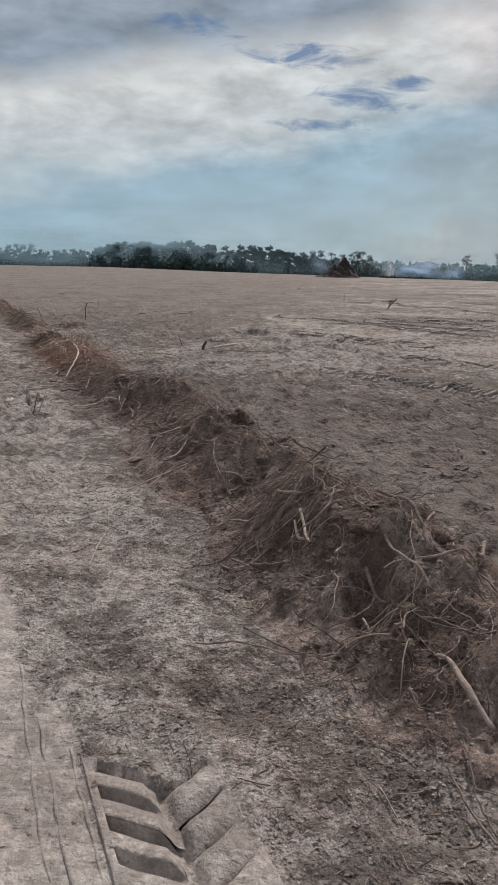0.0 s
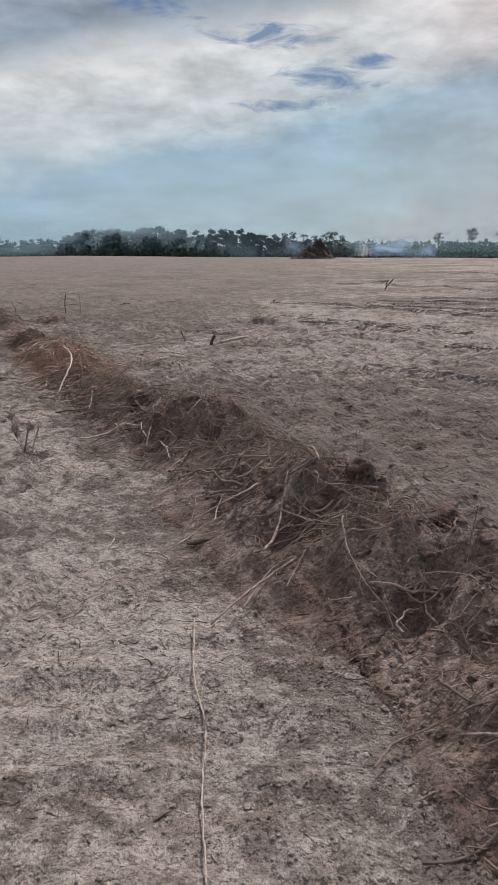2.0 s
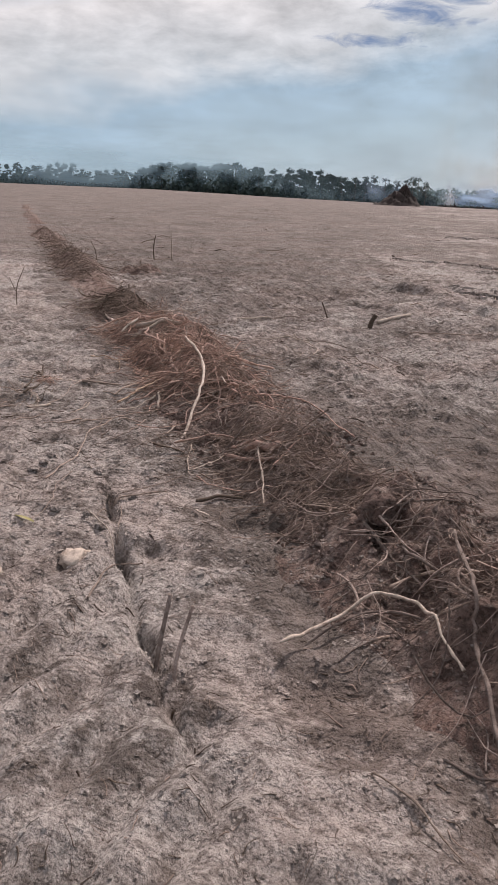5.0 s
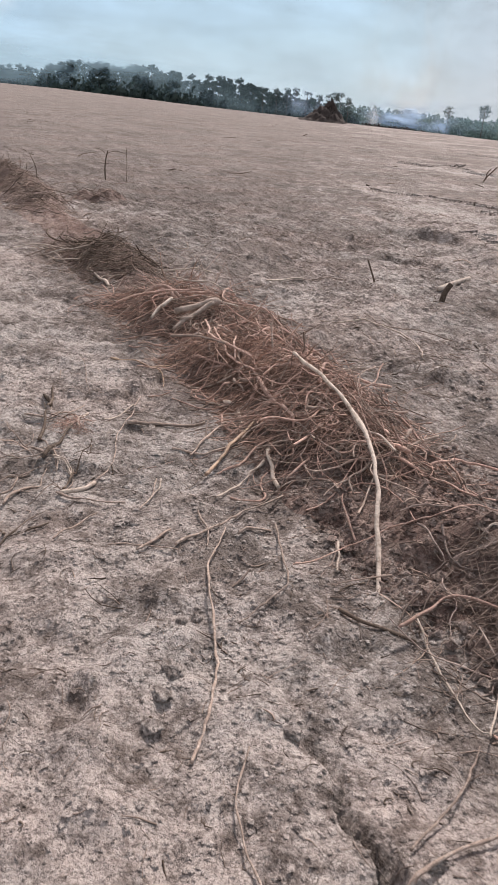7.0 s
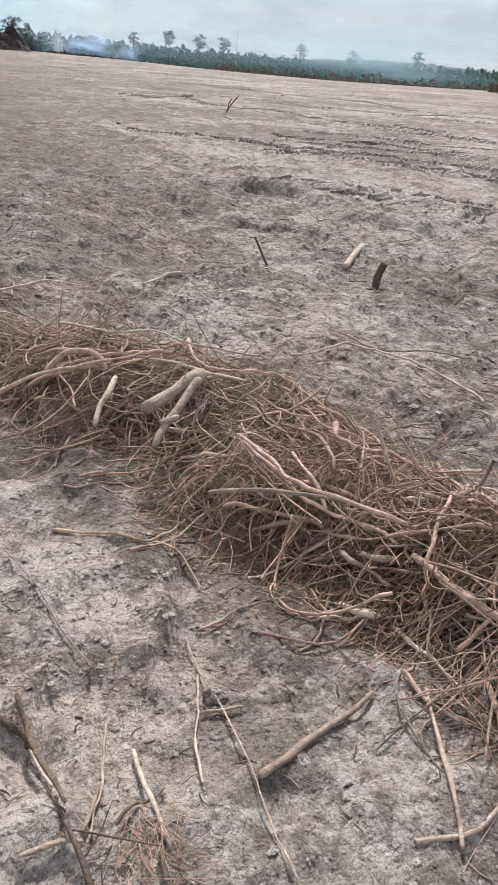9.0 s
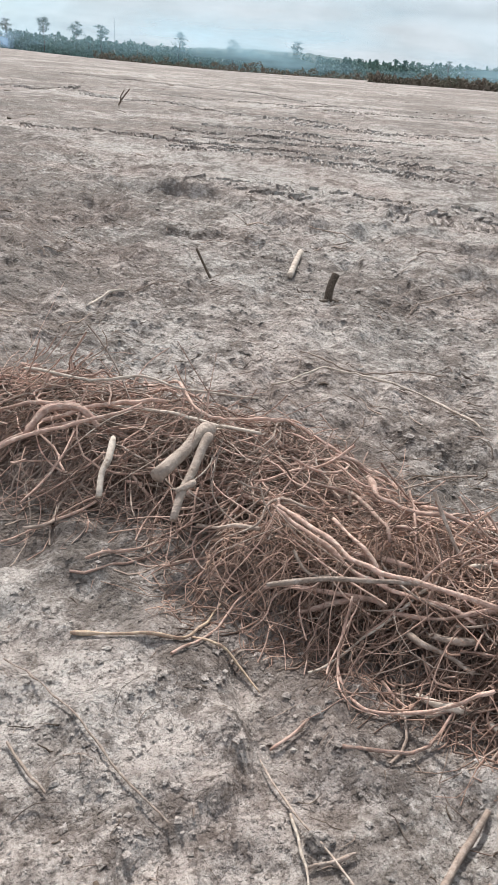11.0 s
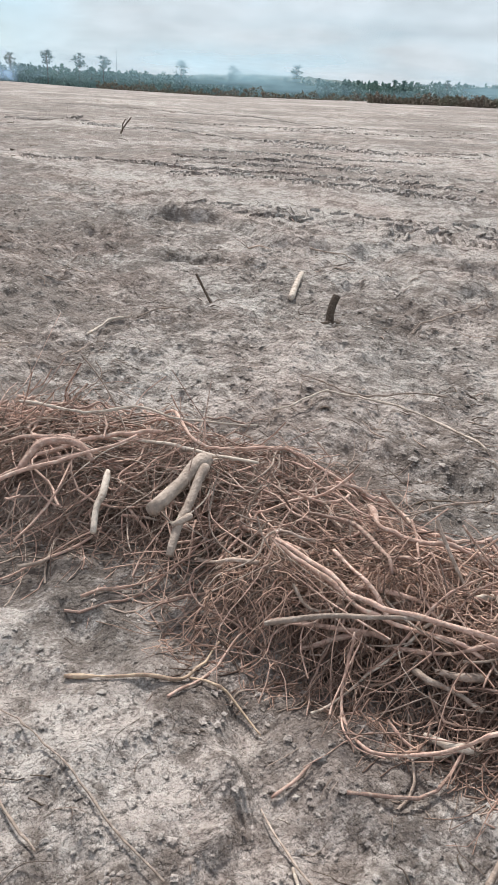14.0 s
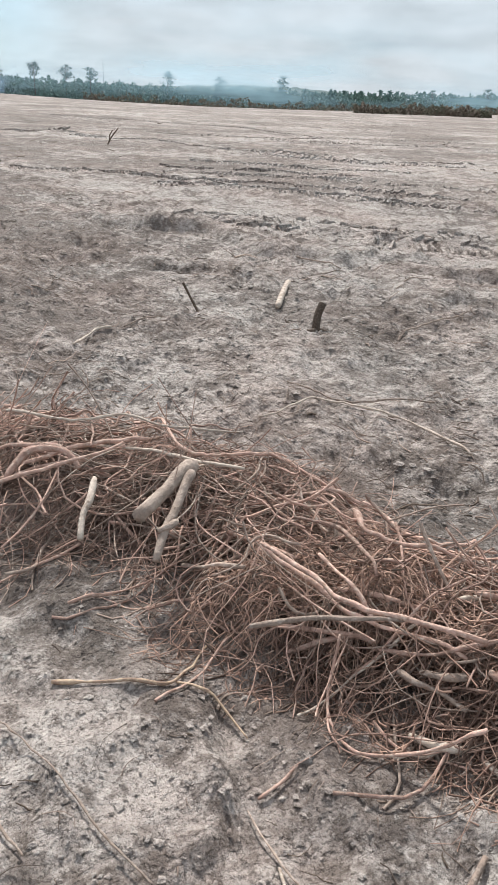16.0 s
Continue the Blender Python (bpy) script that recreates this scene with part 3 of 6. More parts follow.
gu = grid_lines(-1.75, 1.2, 0.026, -2500, 1.14, ((6.0, 1.008), (40, 1.026), (2500, 1.09)))
gy = grid_lines(1.4, 14.0, 0.029, -400, 1.25, ((22.0, 1.006), (70, 1.024), (3000, 1.08)))
GU, GY = np.meshgrid(gu, gy)
GX = GU + foot(GY)
ground = part("ground", grid_mesh("ground", GX, GY, ground_z(GX, GY)), SOIL)
sanded(ground.data, GX, GY)
tagged(ground, "grey-brown sandy soil of a freshly cleared field, rough with clods", "ground", kind="structure")

# lug prints of a heavy tyre: each a sloping floor that ends in a steep wall
tyre_print = tagged(new("tyre_print"), "crisp lug prints of a heavy tyre in smooth sand", "tyre print")
for l0, l1, slope, s0, last, past in LUGS:
    for cell in range(-6, past):
        f = np.array([0.0, 0.012, 0.04, 0.1, 0.25, 0.45, 0.65, 0.78, 0.84, 0.875, 0.92, 0.96, 0.985, 1.0])
        lug_l = np.concatenate([[l0 - 0.012, l0 - 0.004], np.linspace(l0, l0 + 0.028, 5), np.linspace(l0 + 0.05, l1 - 0.05, 9), np.linspace(l1 - 0.028, l1, 5), [l1 + 0.004, l1 + 0.012]])
        F, LL = np.meshgrid(f, lug_l)
        SS = (F + cell) * 0.138 + s0 - slope * (LL - l0)
        PX, PY = -0.36 * SS + 0.933 * LL, 0.933 * SS + 0.36 * LL
        if past:
            floor = np.interp(F, [0, 0.04, 0.25, 0.45, 0.65, 0.78, 0.84, 0.92, 0.96, 1.0], [0.006, 0.001, 0.0, 0.004, 0.02, 0.042, 0.046, 0.04, 0.025, 0.006])
            floor = floor + (0.06 - floor) * smooth(l1 - 0.05, l1 - 0.005, LL)
        else:   # the other side's lugs left rounded pads with a dip between them
            floor = 0.06 * (1 - np.sin(np.pi * np.clip(F * 0.96 + 0.02, 0, 1)) ** 0.55) * (1 - 0.8 * smooth(l0 + 0.08, l1, LL))
            floor = floor + (0.06 - floor) * (1 - smooth(l0, l0 + 0.045, LL))
        side = smooth(l0 - 0.004, l0 + 0.028, LL) if past else 1 - smooth(l1 - 0.028, l1 + 0.004, LL)
        high = 0.012 * wobble(PX, PY, 0.6, 25) * 0.2 + 0.006 + 0.004 * wobble(PX, PY, 0.09, 69) * side
        me = grid_mesh("lug_print", PX, PY, high - floor * side * (0.85 + 0.15 * math.sin(cell * 2.3)) - 0.03 * (LL < l0 - 0.01) * past - 0.03 * (LL > l1 + 0.01) * (1 - past))
        for nm, val in (("sand", 0.55), ("rolled", 0.55)):
            me.attributes.new(nm, "FLOAT", "POINT").data.foreach_set("value", np.full(PX.size, val, dtype=np.float32))
        part("lug_print", me, SOIL, tyre_print)

# thin ribs that the tyre's edge squeezed up along the rolled strip
for k, c in enumerate((-0.1, -0.02, 0.05, 0.10, 0.195, 0.265)):
    q = np.random.default_rng(60 + k)
    s = np.arange(1.0, (3.4, 3.3, 3.0, 2.9, 2.5, 2.3)[k], 0.06)
    l = c + np.cumsum(q.normal(0, 0.0035, len(s)))
    line = np.stack([-0.36 * s + 0.933 * l, 0.933 * s + 0.36 * l], -1)
    z = ground_z(line[:, 0], line[:, 1]) - 0.004 + 0.002 * q.normal(size=len(s))
    me = joined("rib", [strand(np.column_stack([line, z]), 0.009, 0.007, 0.12, 70 + k, len(s) * 3, 6, 0.15)])
    for nm, val in (("sand", 0.75), ("rolled", 0.6)):
        me.attributes.new(nm, "FLOAT", "POINT").data.foreach_set("value", np.full(len(me.vertices), val, dtype=np.float32))
    part("rib", me, SOIL, tyre_print)

# ---- the bank of uprooted roots ----
windrow = tagged(new("root_windrow"), "long low bank of soil and tangled uprooted roots beside a track", "windrow")
by = grid_lines(-1.0, 16.0, 0.025, -5, 1.1, ((80, 1.03),))
bu = np.linspace(-0.42, 1.65, 84)
BU, BY = np.meshgrid(bu, by)
BX = foot(BY) + BU
h = bank_height(BX, BY)
me = grid_mesh("soil_bank", BX, BY, ground_z(BX, BY) + h - 0.02 + 0.022 * smooth(0.0, 0.02, h))
sanded(me, BX, BY)
at = me.attributes["sand"]   # the bank's thin skirt is track sand
at.data.foreach_set("value", (sandiness(BX, BY) + 0.25 * (1 - smooth(-0.01, 0.11, h + 0.02 * wobble(BX, BY, 0.12, 78))) * (1 - smooth(0.2, 0.6, BU))).astype(np.float32).ravel())
part("soil_bank", me, BANK, windrow, "dark loose soil heaped in a low bank")


def surface(x, y):
    return ground_z(x, y) + np.maximum(bank_height(x, y), 0)


def density(y):
    return np.interp(y, [-2, 2.25, 2.7, 9.2, 9.6, 10.4, 10.8, 11.3, 11.8, 14.3, 14.8, 15.3, 15.8, 17.0, 17.5, 18.9, 19.5, 25, 35], [0, 0, 200, 250, 300, 300, 40, 60, 480, 520, 60, 10, 420, 380, 10, 10, 300, 220, 80]) * np.clip(1 + 1.2 * wobble(y, y * 0, 0.5, 45), 0.35, 1.6)


COVER_Y = [-1.0, 2.3, 2.8, 5.0, 8.5, 9.6, 10.5, 11.0, 11.4, 11.9, 12.4, 12.8, 13.1, 13.5, 14.0, 14.4, 14.8, 15.2, 15.6, 16.1, 16.5, 17.0, 19.3, 20.0, 26.0, 36.0]
COVER_Z = [0.0, 0.02, 0.07, 0.09, 0.09, 0.1, 0.09, 0.03, 0.04, 0.2, 0.24, 0.2, 0.15, 0.21, 0.21, 0.13, 0.03, 0.03, 0.16, 0.18, 0.1, 0.01, 0.01, 0.12, 0.1, 0.08]


def cover(x, y):
    """How thick the roots lie over the soil core."""
    u = x - foot(y) - np.interp(y, *EDGE_IN)
    return np.interp(y, COVER_Y, COVER_Z) * (0.85 + 0.35 * wobble(x, y, 0.4, 52)) * smooth(-0.1, 0.2, u) * (1 - smooth(0.38, 0.95, u))


def bow(a, m, b, s):
    """A curve through a, m and b at s = -0.5, 0 and 0.5."""
    return m[:, None] + (b - a)[:, None] * s + 2 * (a + b - 2 * m)[:, None] * s ** 2


def heap_axes(n, y0, y1, length, radius, steps, bend, layer, stray, seed, mid=0.37, wide=0.24):
    """Axes and radii of long springy roots piled over the bank: each bows over the heap and rests in its layer."""
    r = np.random.default_rng(seed)
    y = r.uniform(y0, y1, n * 5)
    y = y[r.uniform(0, 540, n * 5) < density(y) + 30][:n]
    n = len(y)
    x = foot(y) + np.interp(y, *EDGE_IN) + np.clip(r.normal(mid, wide, n), -0.12, 0.98)
    slope = foot(y + 0.5) - foot(y - 0.5)
    ang = np.arctan2(np.ones(n), slope) + r.normal(0, stray, n) + np.pi * (r.uniform(0, 1, n) < 0.5)
    L = length * np.minimum(2.2, np.exp(r.normal(0, 0.5, n)))
    s = np.linspace(-0.5, 0.5, steps + 1)[None]
    knee = r.uniform(-0.4, 0.4, (n, 1))
    head = ang[:, None] + r.normal(0, bend, (n, 1)) * s + r.normal(0, bend * 0.5, (n, 1)) * np.tanh((s - knee) * 14) + r.normal(0, bend * 0.35, (n, 1)) * np.sin(2 * np.pi * (s * r.uniform(1, 2.5, (n, 1)) + r.uniform(0, 1, (n, 1))))
    step = L[:, None] / steps
    px, py = np.cumsum(np.cos(head) * step, axis=1), np.cumsum(np.sin(head) * step, axis=1)
    c = steps // 2
    px, py = px - px[:, c:c + 1] + x[:, None], py - py[:, c:c + 1] + y[:, None]
    w = r.uniform(*layer, n)
    high = [surface(px[:, k], py[:, k]) + w * cover(px[:, k], py[:, k]) for k in (0, c, -1)]
    spring = r.normal(0, 0.2, n) * L * w
    z = bow(high[0] + np.maximum(0, spring), high[1], high[2] + np.maximum(0, -spring), s) + (0.012 * L[:, None]) * np.sin(2 * np.pi * (s * 2.3 + r.uniform(0, 1, (n, 1))))
    R = radius * np.clip(np.exp(r.normal(0, 0.42, n)), 0.5, 2.2)[:, None] * np.linspace(1.15, 0.5, steps + 1)[None]
    low = surface(px, py)
    z = np.maximum(z, low + 0.3 * R)
    return np.stack([px, py, z], -1), R


def heap_part(name, n, y0, y1, length, radius, steps, bend, layer, stray, seed, mat, label, sides=3, mid=0.37, wide=0.24):
    P, R = heap_axes(n, y0, y1, length, radius, steps, bend, layer, stray, seed, mid, wide)
    me = bpy.data.meshes.new(name)
    fill(me, *tubes(P, R, sides))
    tagged(part(name, me, mat, windrow, label), kind="stuff")


heap_part("dusty_root_mat", 3400, 2.2, 10.9, 0.14, 0.0015, 7, 1.3, (0.0, 1.3), 3.0, 31, DUST_FINE, "dusty grey-brown fine roots half buried in soil", 3, 0.42, 0.22)
heap_part("dusty_root_tangle", 640, 2.4, 11.0, 0.25, 0.0027, 9, 0.7, (0.1, 1.5), 1.6, 37, SOILED, "dusty tangled roots of finger thickness and less", 5)
heap_part("red_root_mat", 1700, 12.2, 13.1, 0.18, 0.0016, 8, 1.9, (0.3, 1.0), 1.6, 34, RED_FINE, "wiry rust-red fine roots, matted", 3, 0.2, 0.18)
heap_part("root_mat", 2300, 11.3, 14.8, 0.3, 0.0017, 10, 1.8, (0.0, 0.95), 1.3, 38, FINE, "wiry reddish-brown fine roots, matted")
heap_part("brown_root_mat", 2200, 9.4, 17.0, 0.28, 0.0018, 9, 1.7, (0.0, 0.95), 1.3, 35, DUST_FINE, "wiry grey-brown fine roots, matted")
heap_part("root_tangle", 480, 11.3, 14.8, 0.46, 0.0027, 14, 1.2, (0.35, 1.1), 0.9, 36, ROOT, "tangled reddish-brown roots of finger thickness and less", 5)
heap_part("dark_root_tangle", 170, 15.2, 16.8, 0.36, 0.0042, 12, 1.6, (0.1, 1.2), 1.5, 43, DARKW, "dark weathered roots tangled in a small heap", 5)
heap_part("grey_root_tangle", 420, 11.4, 14.8, 0.42, 0.0026, 14, 1.2, (0.1, 1.1), 1.0, 39, DUSTY, "tangled grey-brown roots of finger thickness and less", 5)
heap_part("far_root_mat", 1300, 18.9, 36, 0.36, 0.0042, 7, 1.6, (0.0, 1.1), 1.3, 32, DUST_FINE, "grey-brown matted roots")


def hanging(name, n, y0, y1, radius, seed, mat, label):
    """Thin roots that hang from the heap's face down to the soil before it."""
    r = np.random.default_rng(seed)
    y = r.uniform(y0, y1, n * 5)
    y = y[r.uniform(0, 540, n * 5) < density(y)][:n]
    n = len(y)
    x = foot(y) + np.interp(y, *EDGE_IN) + r.uniform(0.02, 0.3, n)
    ang = np.arctan2(np.ones(n), foot(y + 0.5) - foot(y - 0.5)) + np.pi / 2 + r.normal(0, 0.6, n)
    reach = r.uniform(0.08, 0.36, n)[:, None]
    s = np.linspace(0, 1, 8)[None]
    head = ang[:, None] + r.normal(0, 0.9, (n, 1)) * s
    px, py = x[:, None] + reach * np.cumsum(np.cos(head), axis=1) / 8, y[:, None] + reach * np.cumsum(np.sin(head), axis=1) / 8
    top = surface(x, y) + cover(x, y) * r.uniform(0.3, 0.9, n)
    z = top[:, None] - (top - surface(px[:, -1], py[:, -1]))[:, None] * s ** r.uniform(1.0, 2.2, (n, 1))
    z = np.maximum(z, surface(px, py) + 0.002)
    R = radius * np.exp(r.normal(0, 0.35, n))[:, None] * np.linspace(1.1, 0.5, 8)[None]
    me = bpy.data.meshes.new(name)
    fill(me, *tubes(np.stack([px, py, z], -1), R, 4))
    tagged(part(name, me, mat, windrow, label), kind="stuff")


hanging("hanging_fringe", 300, 11.3, 14.8, 0.0019, 41, FINE, "thin roots hanging from the heap down to the soil")
hanging("dusty_fringe", 110, 2.4, 11.2, 0.0019, 42, DUST_FINE, "thin dusty roots hanging over the bank's face")


LIE = ground_z(BX, BY) + np.maximum(h, 0)   # how the bank lies, for quick looking up


def lie(x, y):
    i = int(np.clip(np.searchsorted(by, y), 0, len(by) - 1))
    return float(np.interp(x - BX[i, 0] + bu[0], bu, LIE[i]))


# branching roots torn out whole: a knobbly main root with rootlets along it
def wander(r, start, ang, climb, length, steps, curl, low):
    """A root's path: nearly straight, with a bend here and there, and it sinks back to the soil."""
    pts, p, turn = [np.array(start, float)], np.array(start, float), r.normal(0, curl)
    for k in range(steps):
        turn = 0.5 * turn + r.normal(0, curl) + (r.normal(0, 0.45) if r.uniform() < 0.15 else 0)
        ang += turn
        climb = 0.7 * climb + r.normal(-0.08, 0.1)
        p = p + np.array([math.cos(ang), math.sin(ang), climb]) * length / steps
        p[2] = max(p[2], lie(p[0], p[1]) + low)
        pts.append(p)
    return pts


def branching_root(r, x, y, length, rad, lift, mat):
    split = 11.4 < y < 14.8
    z0 = lie(x, y) + (float(cover(np.array([x]), np.array([y]))[0]) * r.uniform(0.4, 1.1) if split else lift * r.uniform(0, 1))
    ang = 1.99 + r.normal(0, 0.75) + (3.14 if r.uniform() < 0.5 else 0)
    x, y = x - 0.4 * length * math.cos(ang), y - 0.4 * length * math.sin(ang)
    main = wander(r, (x, y, max(z0, lie(x, y))), ang, r.normal(0.03, 0.12), length, 7, 0.08, rad * 0.6)
    lateral = [p[0] - float(foot(np.array([p[1]]))[0]) for p in main]
    if split and (min(lateral) < 0.1 or max(lateral) > 0.85):
        return   # it would hang far out over the track or the field
    bits = [strand(main, rad, rad * 0.45, 0.18, int(r.integers(9999)), 22, 6, 0.4)]
    root = part("root", joined("root", bits), mat, windrow) if split else None
    for k in range(int(r.integers(1, 5))):
        i = int(r.integers(1, 7))
        side = wander(r, main[i], ang + r.choice((-1, 1)) * r.uniform(0.4, 1.3), r.normal(0.1, 0.3), length * r.uniform(0.2, 0.5), 4, 0.16, 0.002)
        bits.append(strand(side, rad * r.uniform(0.3, 0.55), rad * 0.18, 0.15, int(r.integers(9999)), 11, 5, 0.4))
        if split:
            part("rootlet", joined("rootlet", bits[-1:]), mat, root)
    if not split:
        part("root", joined("root", bits), mat, windrow)


r = np.random.default_rng(77)
count = 0
while count < 310:
    y = r.uniform(2.6, 9.4) if count < 120 else (r.uniform(9.4, 17.0) if count < 165 else r.uniform(11.5, 14.6))
    if r.uniform(0, 520) > 160 + density(np.array([y]))[0]:
        continue
    count += 1
    u = np.clip(r.normal(0.42, 0.26), -0.05, 0.95)
    near = y < 9.2
    length = r.uniform(0.18, 0.42) if y < 6 else (r.uniform(0.25, 0.6) if near else r.uniform(0.35, 0.95))
    rad = min(0.0065 if y < 4.5 else 0.0095, 0.0054 * math.exp(r.normal(0, 0.35))) if near else min(0.013, 0.0062 * math.exp(r.normal(0, 0.45)))
    bare = 9.2 <= y < 11.5
    if bare:
        length, rad = 0.5 * length, 0.6 * rad
    mat = (SOILED if r.uniform() < 0.88 else DUSTY) if near else (DUSTY if r.uniform() < 0.85 else PALE) if bare or y > 15.0 else (ROOT if r.uniform() < 0.62 else (DUSTY if r.uniform() < 0.75 else PALE))
    branching_root(r, float(foot(np.array([y]))[0]) + u, y, length, rad, 0.07, mat)


# lumps of soil that the roots still hold together
def soil_lump(x, y, size, seed, squash):
    bm = bmesh.new()
    bmesh.ops.create_icosphere(bm, subdivisions=3, radius=1)
    q = np.random.default_rng(seed)
    ax = q.uniform(0.7, 1.35, 3) * np.array([1, 1, squash]) * size
    for v in bm.verts:
        k = noise.noise(v.co * 1.2 + Vector((seed, 0, 0))) * 0.5 + noise.noise(v.co * 3.1 + Vector((0, seed, 0))) * 0.32 + noise.noise(v.co * 7.5 + Vector((0, seed, 3))) * 0.16
        v.co = Vector((v.co.x * ax[0], v.co.y * ax[1], v.co.z * ax[2])) * (1 + k)
    me = bpy.data.meshes.new("soil_lump")
    bm.to_mesh(me)
    bm.free()
    me.polygons.foreach_set("use_smooth", np.ones(len(me.polygons), dtype=bool))
    me.attributes.new("sand", "FLOAT", "POINT").data.foreach_set("value", np.full(len(me.vertices), q.uniform(0.05, 0.35), dtype=np.float32))
    ob = part("soil_lump", me, BANK, windrow)
    ob.location = (x, y, lie(x, y) + ax[2] * 0.25)
    ob.rotation_euler = (q.normal(0, 0.25), q.normal(0, 0.25), q.uniform(0, 6.28))


for k, (x, y, size) in enumerate(((-2.46, 11.9, 0.085), (-2.33, 11.98, 0.07), (-2.52, 11.72, 0.06), (-2.36, 11.6, 0.05), (-2.2, 11.75, 0.06))):
    soil_lump(x, y, size, 170 + k, 0.8)
for k in range(64):
    y = r.uniform(2.5, 9.8)
    soil_lump(float(foot(np.array([y]))[0]) + r.uniform(0.16, 0.8), y, 0.03 * math.exp(r.normal(0, 0.4)), 200 + k, r.uniform(0.4, 0.75))


# thicker roots that lie on the bank, and loose ones round it: points as x, y and height over the soil
def lay(points, r0, r1, seed, over=0.0):
    flat = np.array(points, float)
    at = np.linspace(0, len(flat) - 1, 4 * (len(flat) - 1) + 1)
    flat = np.stack([np.interp(at, np.arange(len(flat)), flat[:, k]) for k in range(3)], -1)
    if len(flat) > 5:
        flat[1:-1] = (flat[:-2] + 2 * flat[1:-1] + flat[2:]) / 4
    high = surface(flat[:, 0], flat[:, 1]) + over * cover(flat[:, 0], flat[:, 1])
    for _ in range(3):   # a root bridges the hollows and rests on the crests
        high[1:-1] = np.maximum(high[1:-1], (high[:-2] + high[2:]) / 2)
    pts = [(x, y, z + t) for (x, y, t), z in zip(flat, high)]
    run = sum((Vector(a) - Vector(b)).length for a, b in zip(pts, pts[1:]))
    return joined("root", [strand(pts, r0, r1, 0.2, seed, int(min(60, max(8, run / (2.2 * r0)))), 7, 0.5)])


def bank_root(points, r0, r1, mat):
    mat = SOILED if mat == DUSTY and points[0][1] < 9 else mat
    part("root", lay(points, r0, r1, int(abs(points[0][1]) * 1000)), mat, windrow)


def heap_root(points, r0, r1, mat):
    part("root", lay(points, r0, r1, int(abs(points[0][1]) * 1000), 1.0), mat, windrow)


def free_root(points, r0, r1, mat):
    """A root that lies free on the heap: points in space."""
    run = sum((Vector(a) - Vector(b)).length for a, b in zip(points, points[1:]))
    part("root", joined("root", [strand(points, r0, r1, 0.12, int(abs(points[0][1]) * 1000), int(min(50, max(10, run / (1.6 * r0)))), 8, 0.3)]), mat, windrow)


def loose_root(points, r0, r1, mat, label=""):
    words = {"bare_wood": "pale barkless root lying on the sand", "dusty_root": "dusty grey-brown root lying on the soil", "root_bark": "reddish-brown root lying on the sand", "weathered_stick": "dark weathered stick lying on the soil", "peeled_wood": "half-peeled yellowish root lying on the sand"}
    tagged(part("loose_root", lay(points, 0.78 * r0, 0.78 * r1, int(abs(points[0][1]) * 1000)), mat), label or words[mat.name], "root", group="loose roots")


loose_root([(-3.348, 10.83, 0.012), (-3.223, 10.98, 0.012), (-3.084, 11.149, 0.012), (-2.907, 11.311, 0.012)], 0.0084, 0.0049, DUSTY)
loose_root([(-3.158, 10.985, 0.012), (-3.234, 10.71, 0.012), (-3.207, 10.397, 0.012), (-3.196, 10.189, 0.012), (-3.222, 9.976, 0.012), (-3.262, 9.843, 0.012)], 0.0049, 0.0063, DUSTY)
loose_root([(-2.953, 11.079, 0.012), (-2.954, 10.8, 0.012), (-2.955, 10.556, 0.012), (-3.038, 10.476, 0.012), (-3.125, 10.384, 0.012)], 0.0049, 0.0035, DUSTY)
loose_root([(-2.717, 10.955, 0.012), (-2.754, 10.75, 0.012)], 0.007, 0.007, PALE)
bank_root([(-2.935, 10.646, 0.04), (-2.732, 10.871, 0.04), (-2.524, 10.96, 0.04), (-2.336, 10.904, 0.04), (-1.984, 11.236, 0.04)], 0.0035, 0.0028, ROOT)
loose_root([(-2.791, 10.494, 0.012), (-2.714, 10.407, 0.012), (-2.567, 10.325, 0.012)], 0.0098, 0.0084, DARKW)
bank_root([(-2.211, 10.267, 0.05), (-2.149, 10.117, 0.05), (-2.045, 10.072, 0.05), (-2.002, 10.015, 0.05)], 0.024, 0.026, ROOT)
bank_root([(-2.318, 10.233, 0.05), (-2.202, 10.096, 0.05), (-2.109, 10.016, 0.05), (-2.007, 9.965, 0.05)], 0.014, 0.011, ROOT)
bank_root([(-2.297, 10.273, 0.06), (-2.172, 10.276, 0.06), (-1.967, 10.182, 0.06)], 0.013, 0.01, ROOT)
loose_root([(-2.543, 10.454, 0.012), (-2.538, 10.21, 0.012), (-2.493, 9.941, 0.012), (-2.367, 9.995, 0.012), (-2.264, 10.153, 0.012)], 0.0042, 0.0035, PALE)
loose_root([(-2.493, 9.892, 0.04), (-2.404, 10.064, 0.04), (-2.315, 10.26, 0.04)], 0.0042, 0.0035, PALE)
loose_root([(-2.452, 9.949, 0.012), (-2.382, 9.79, 0.012), (-2.272, 9.717, 0.012), (-2.059, 9.719, 0.012)], 0.0042, 0.0035, ROOT)
loose_root([(-2.812, 9.488, 0.012), (-2.699, 9.563, 0.012), (-2.562, 9.613, 0.012)], 0.0077, 0.0049, DUSTY)
loose_root([(-2.78, 9.569, 0.012), (-2.622, 9.72, 0.012), (-2.519, 9.878, 0.012)], 0.0042, 0.0035, DUSTY)
loose_root([(-2.416, 9.565, 0.012), (-2.308, 9.612, 0.012), (-2.179, 9.659, 0.012)], 0.0126, 0.0084, DARKW)
loose_root([(-2.398, 9.447, 0.012), (-2.324, 9.376, 0.012)], 0.007, 0.0056, PALE)
loose_root([(-2.89, 9.276, 0.03), (-2.822, 9.195, 0.03), (-2.751, 9.119, 0.03), (-2.69, 8.98, 0.03)], 0.0042, 0.0035, PALE)
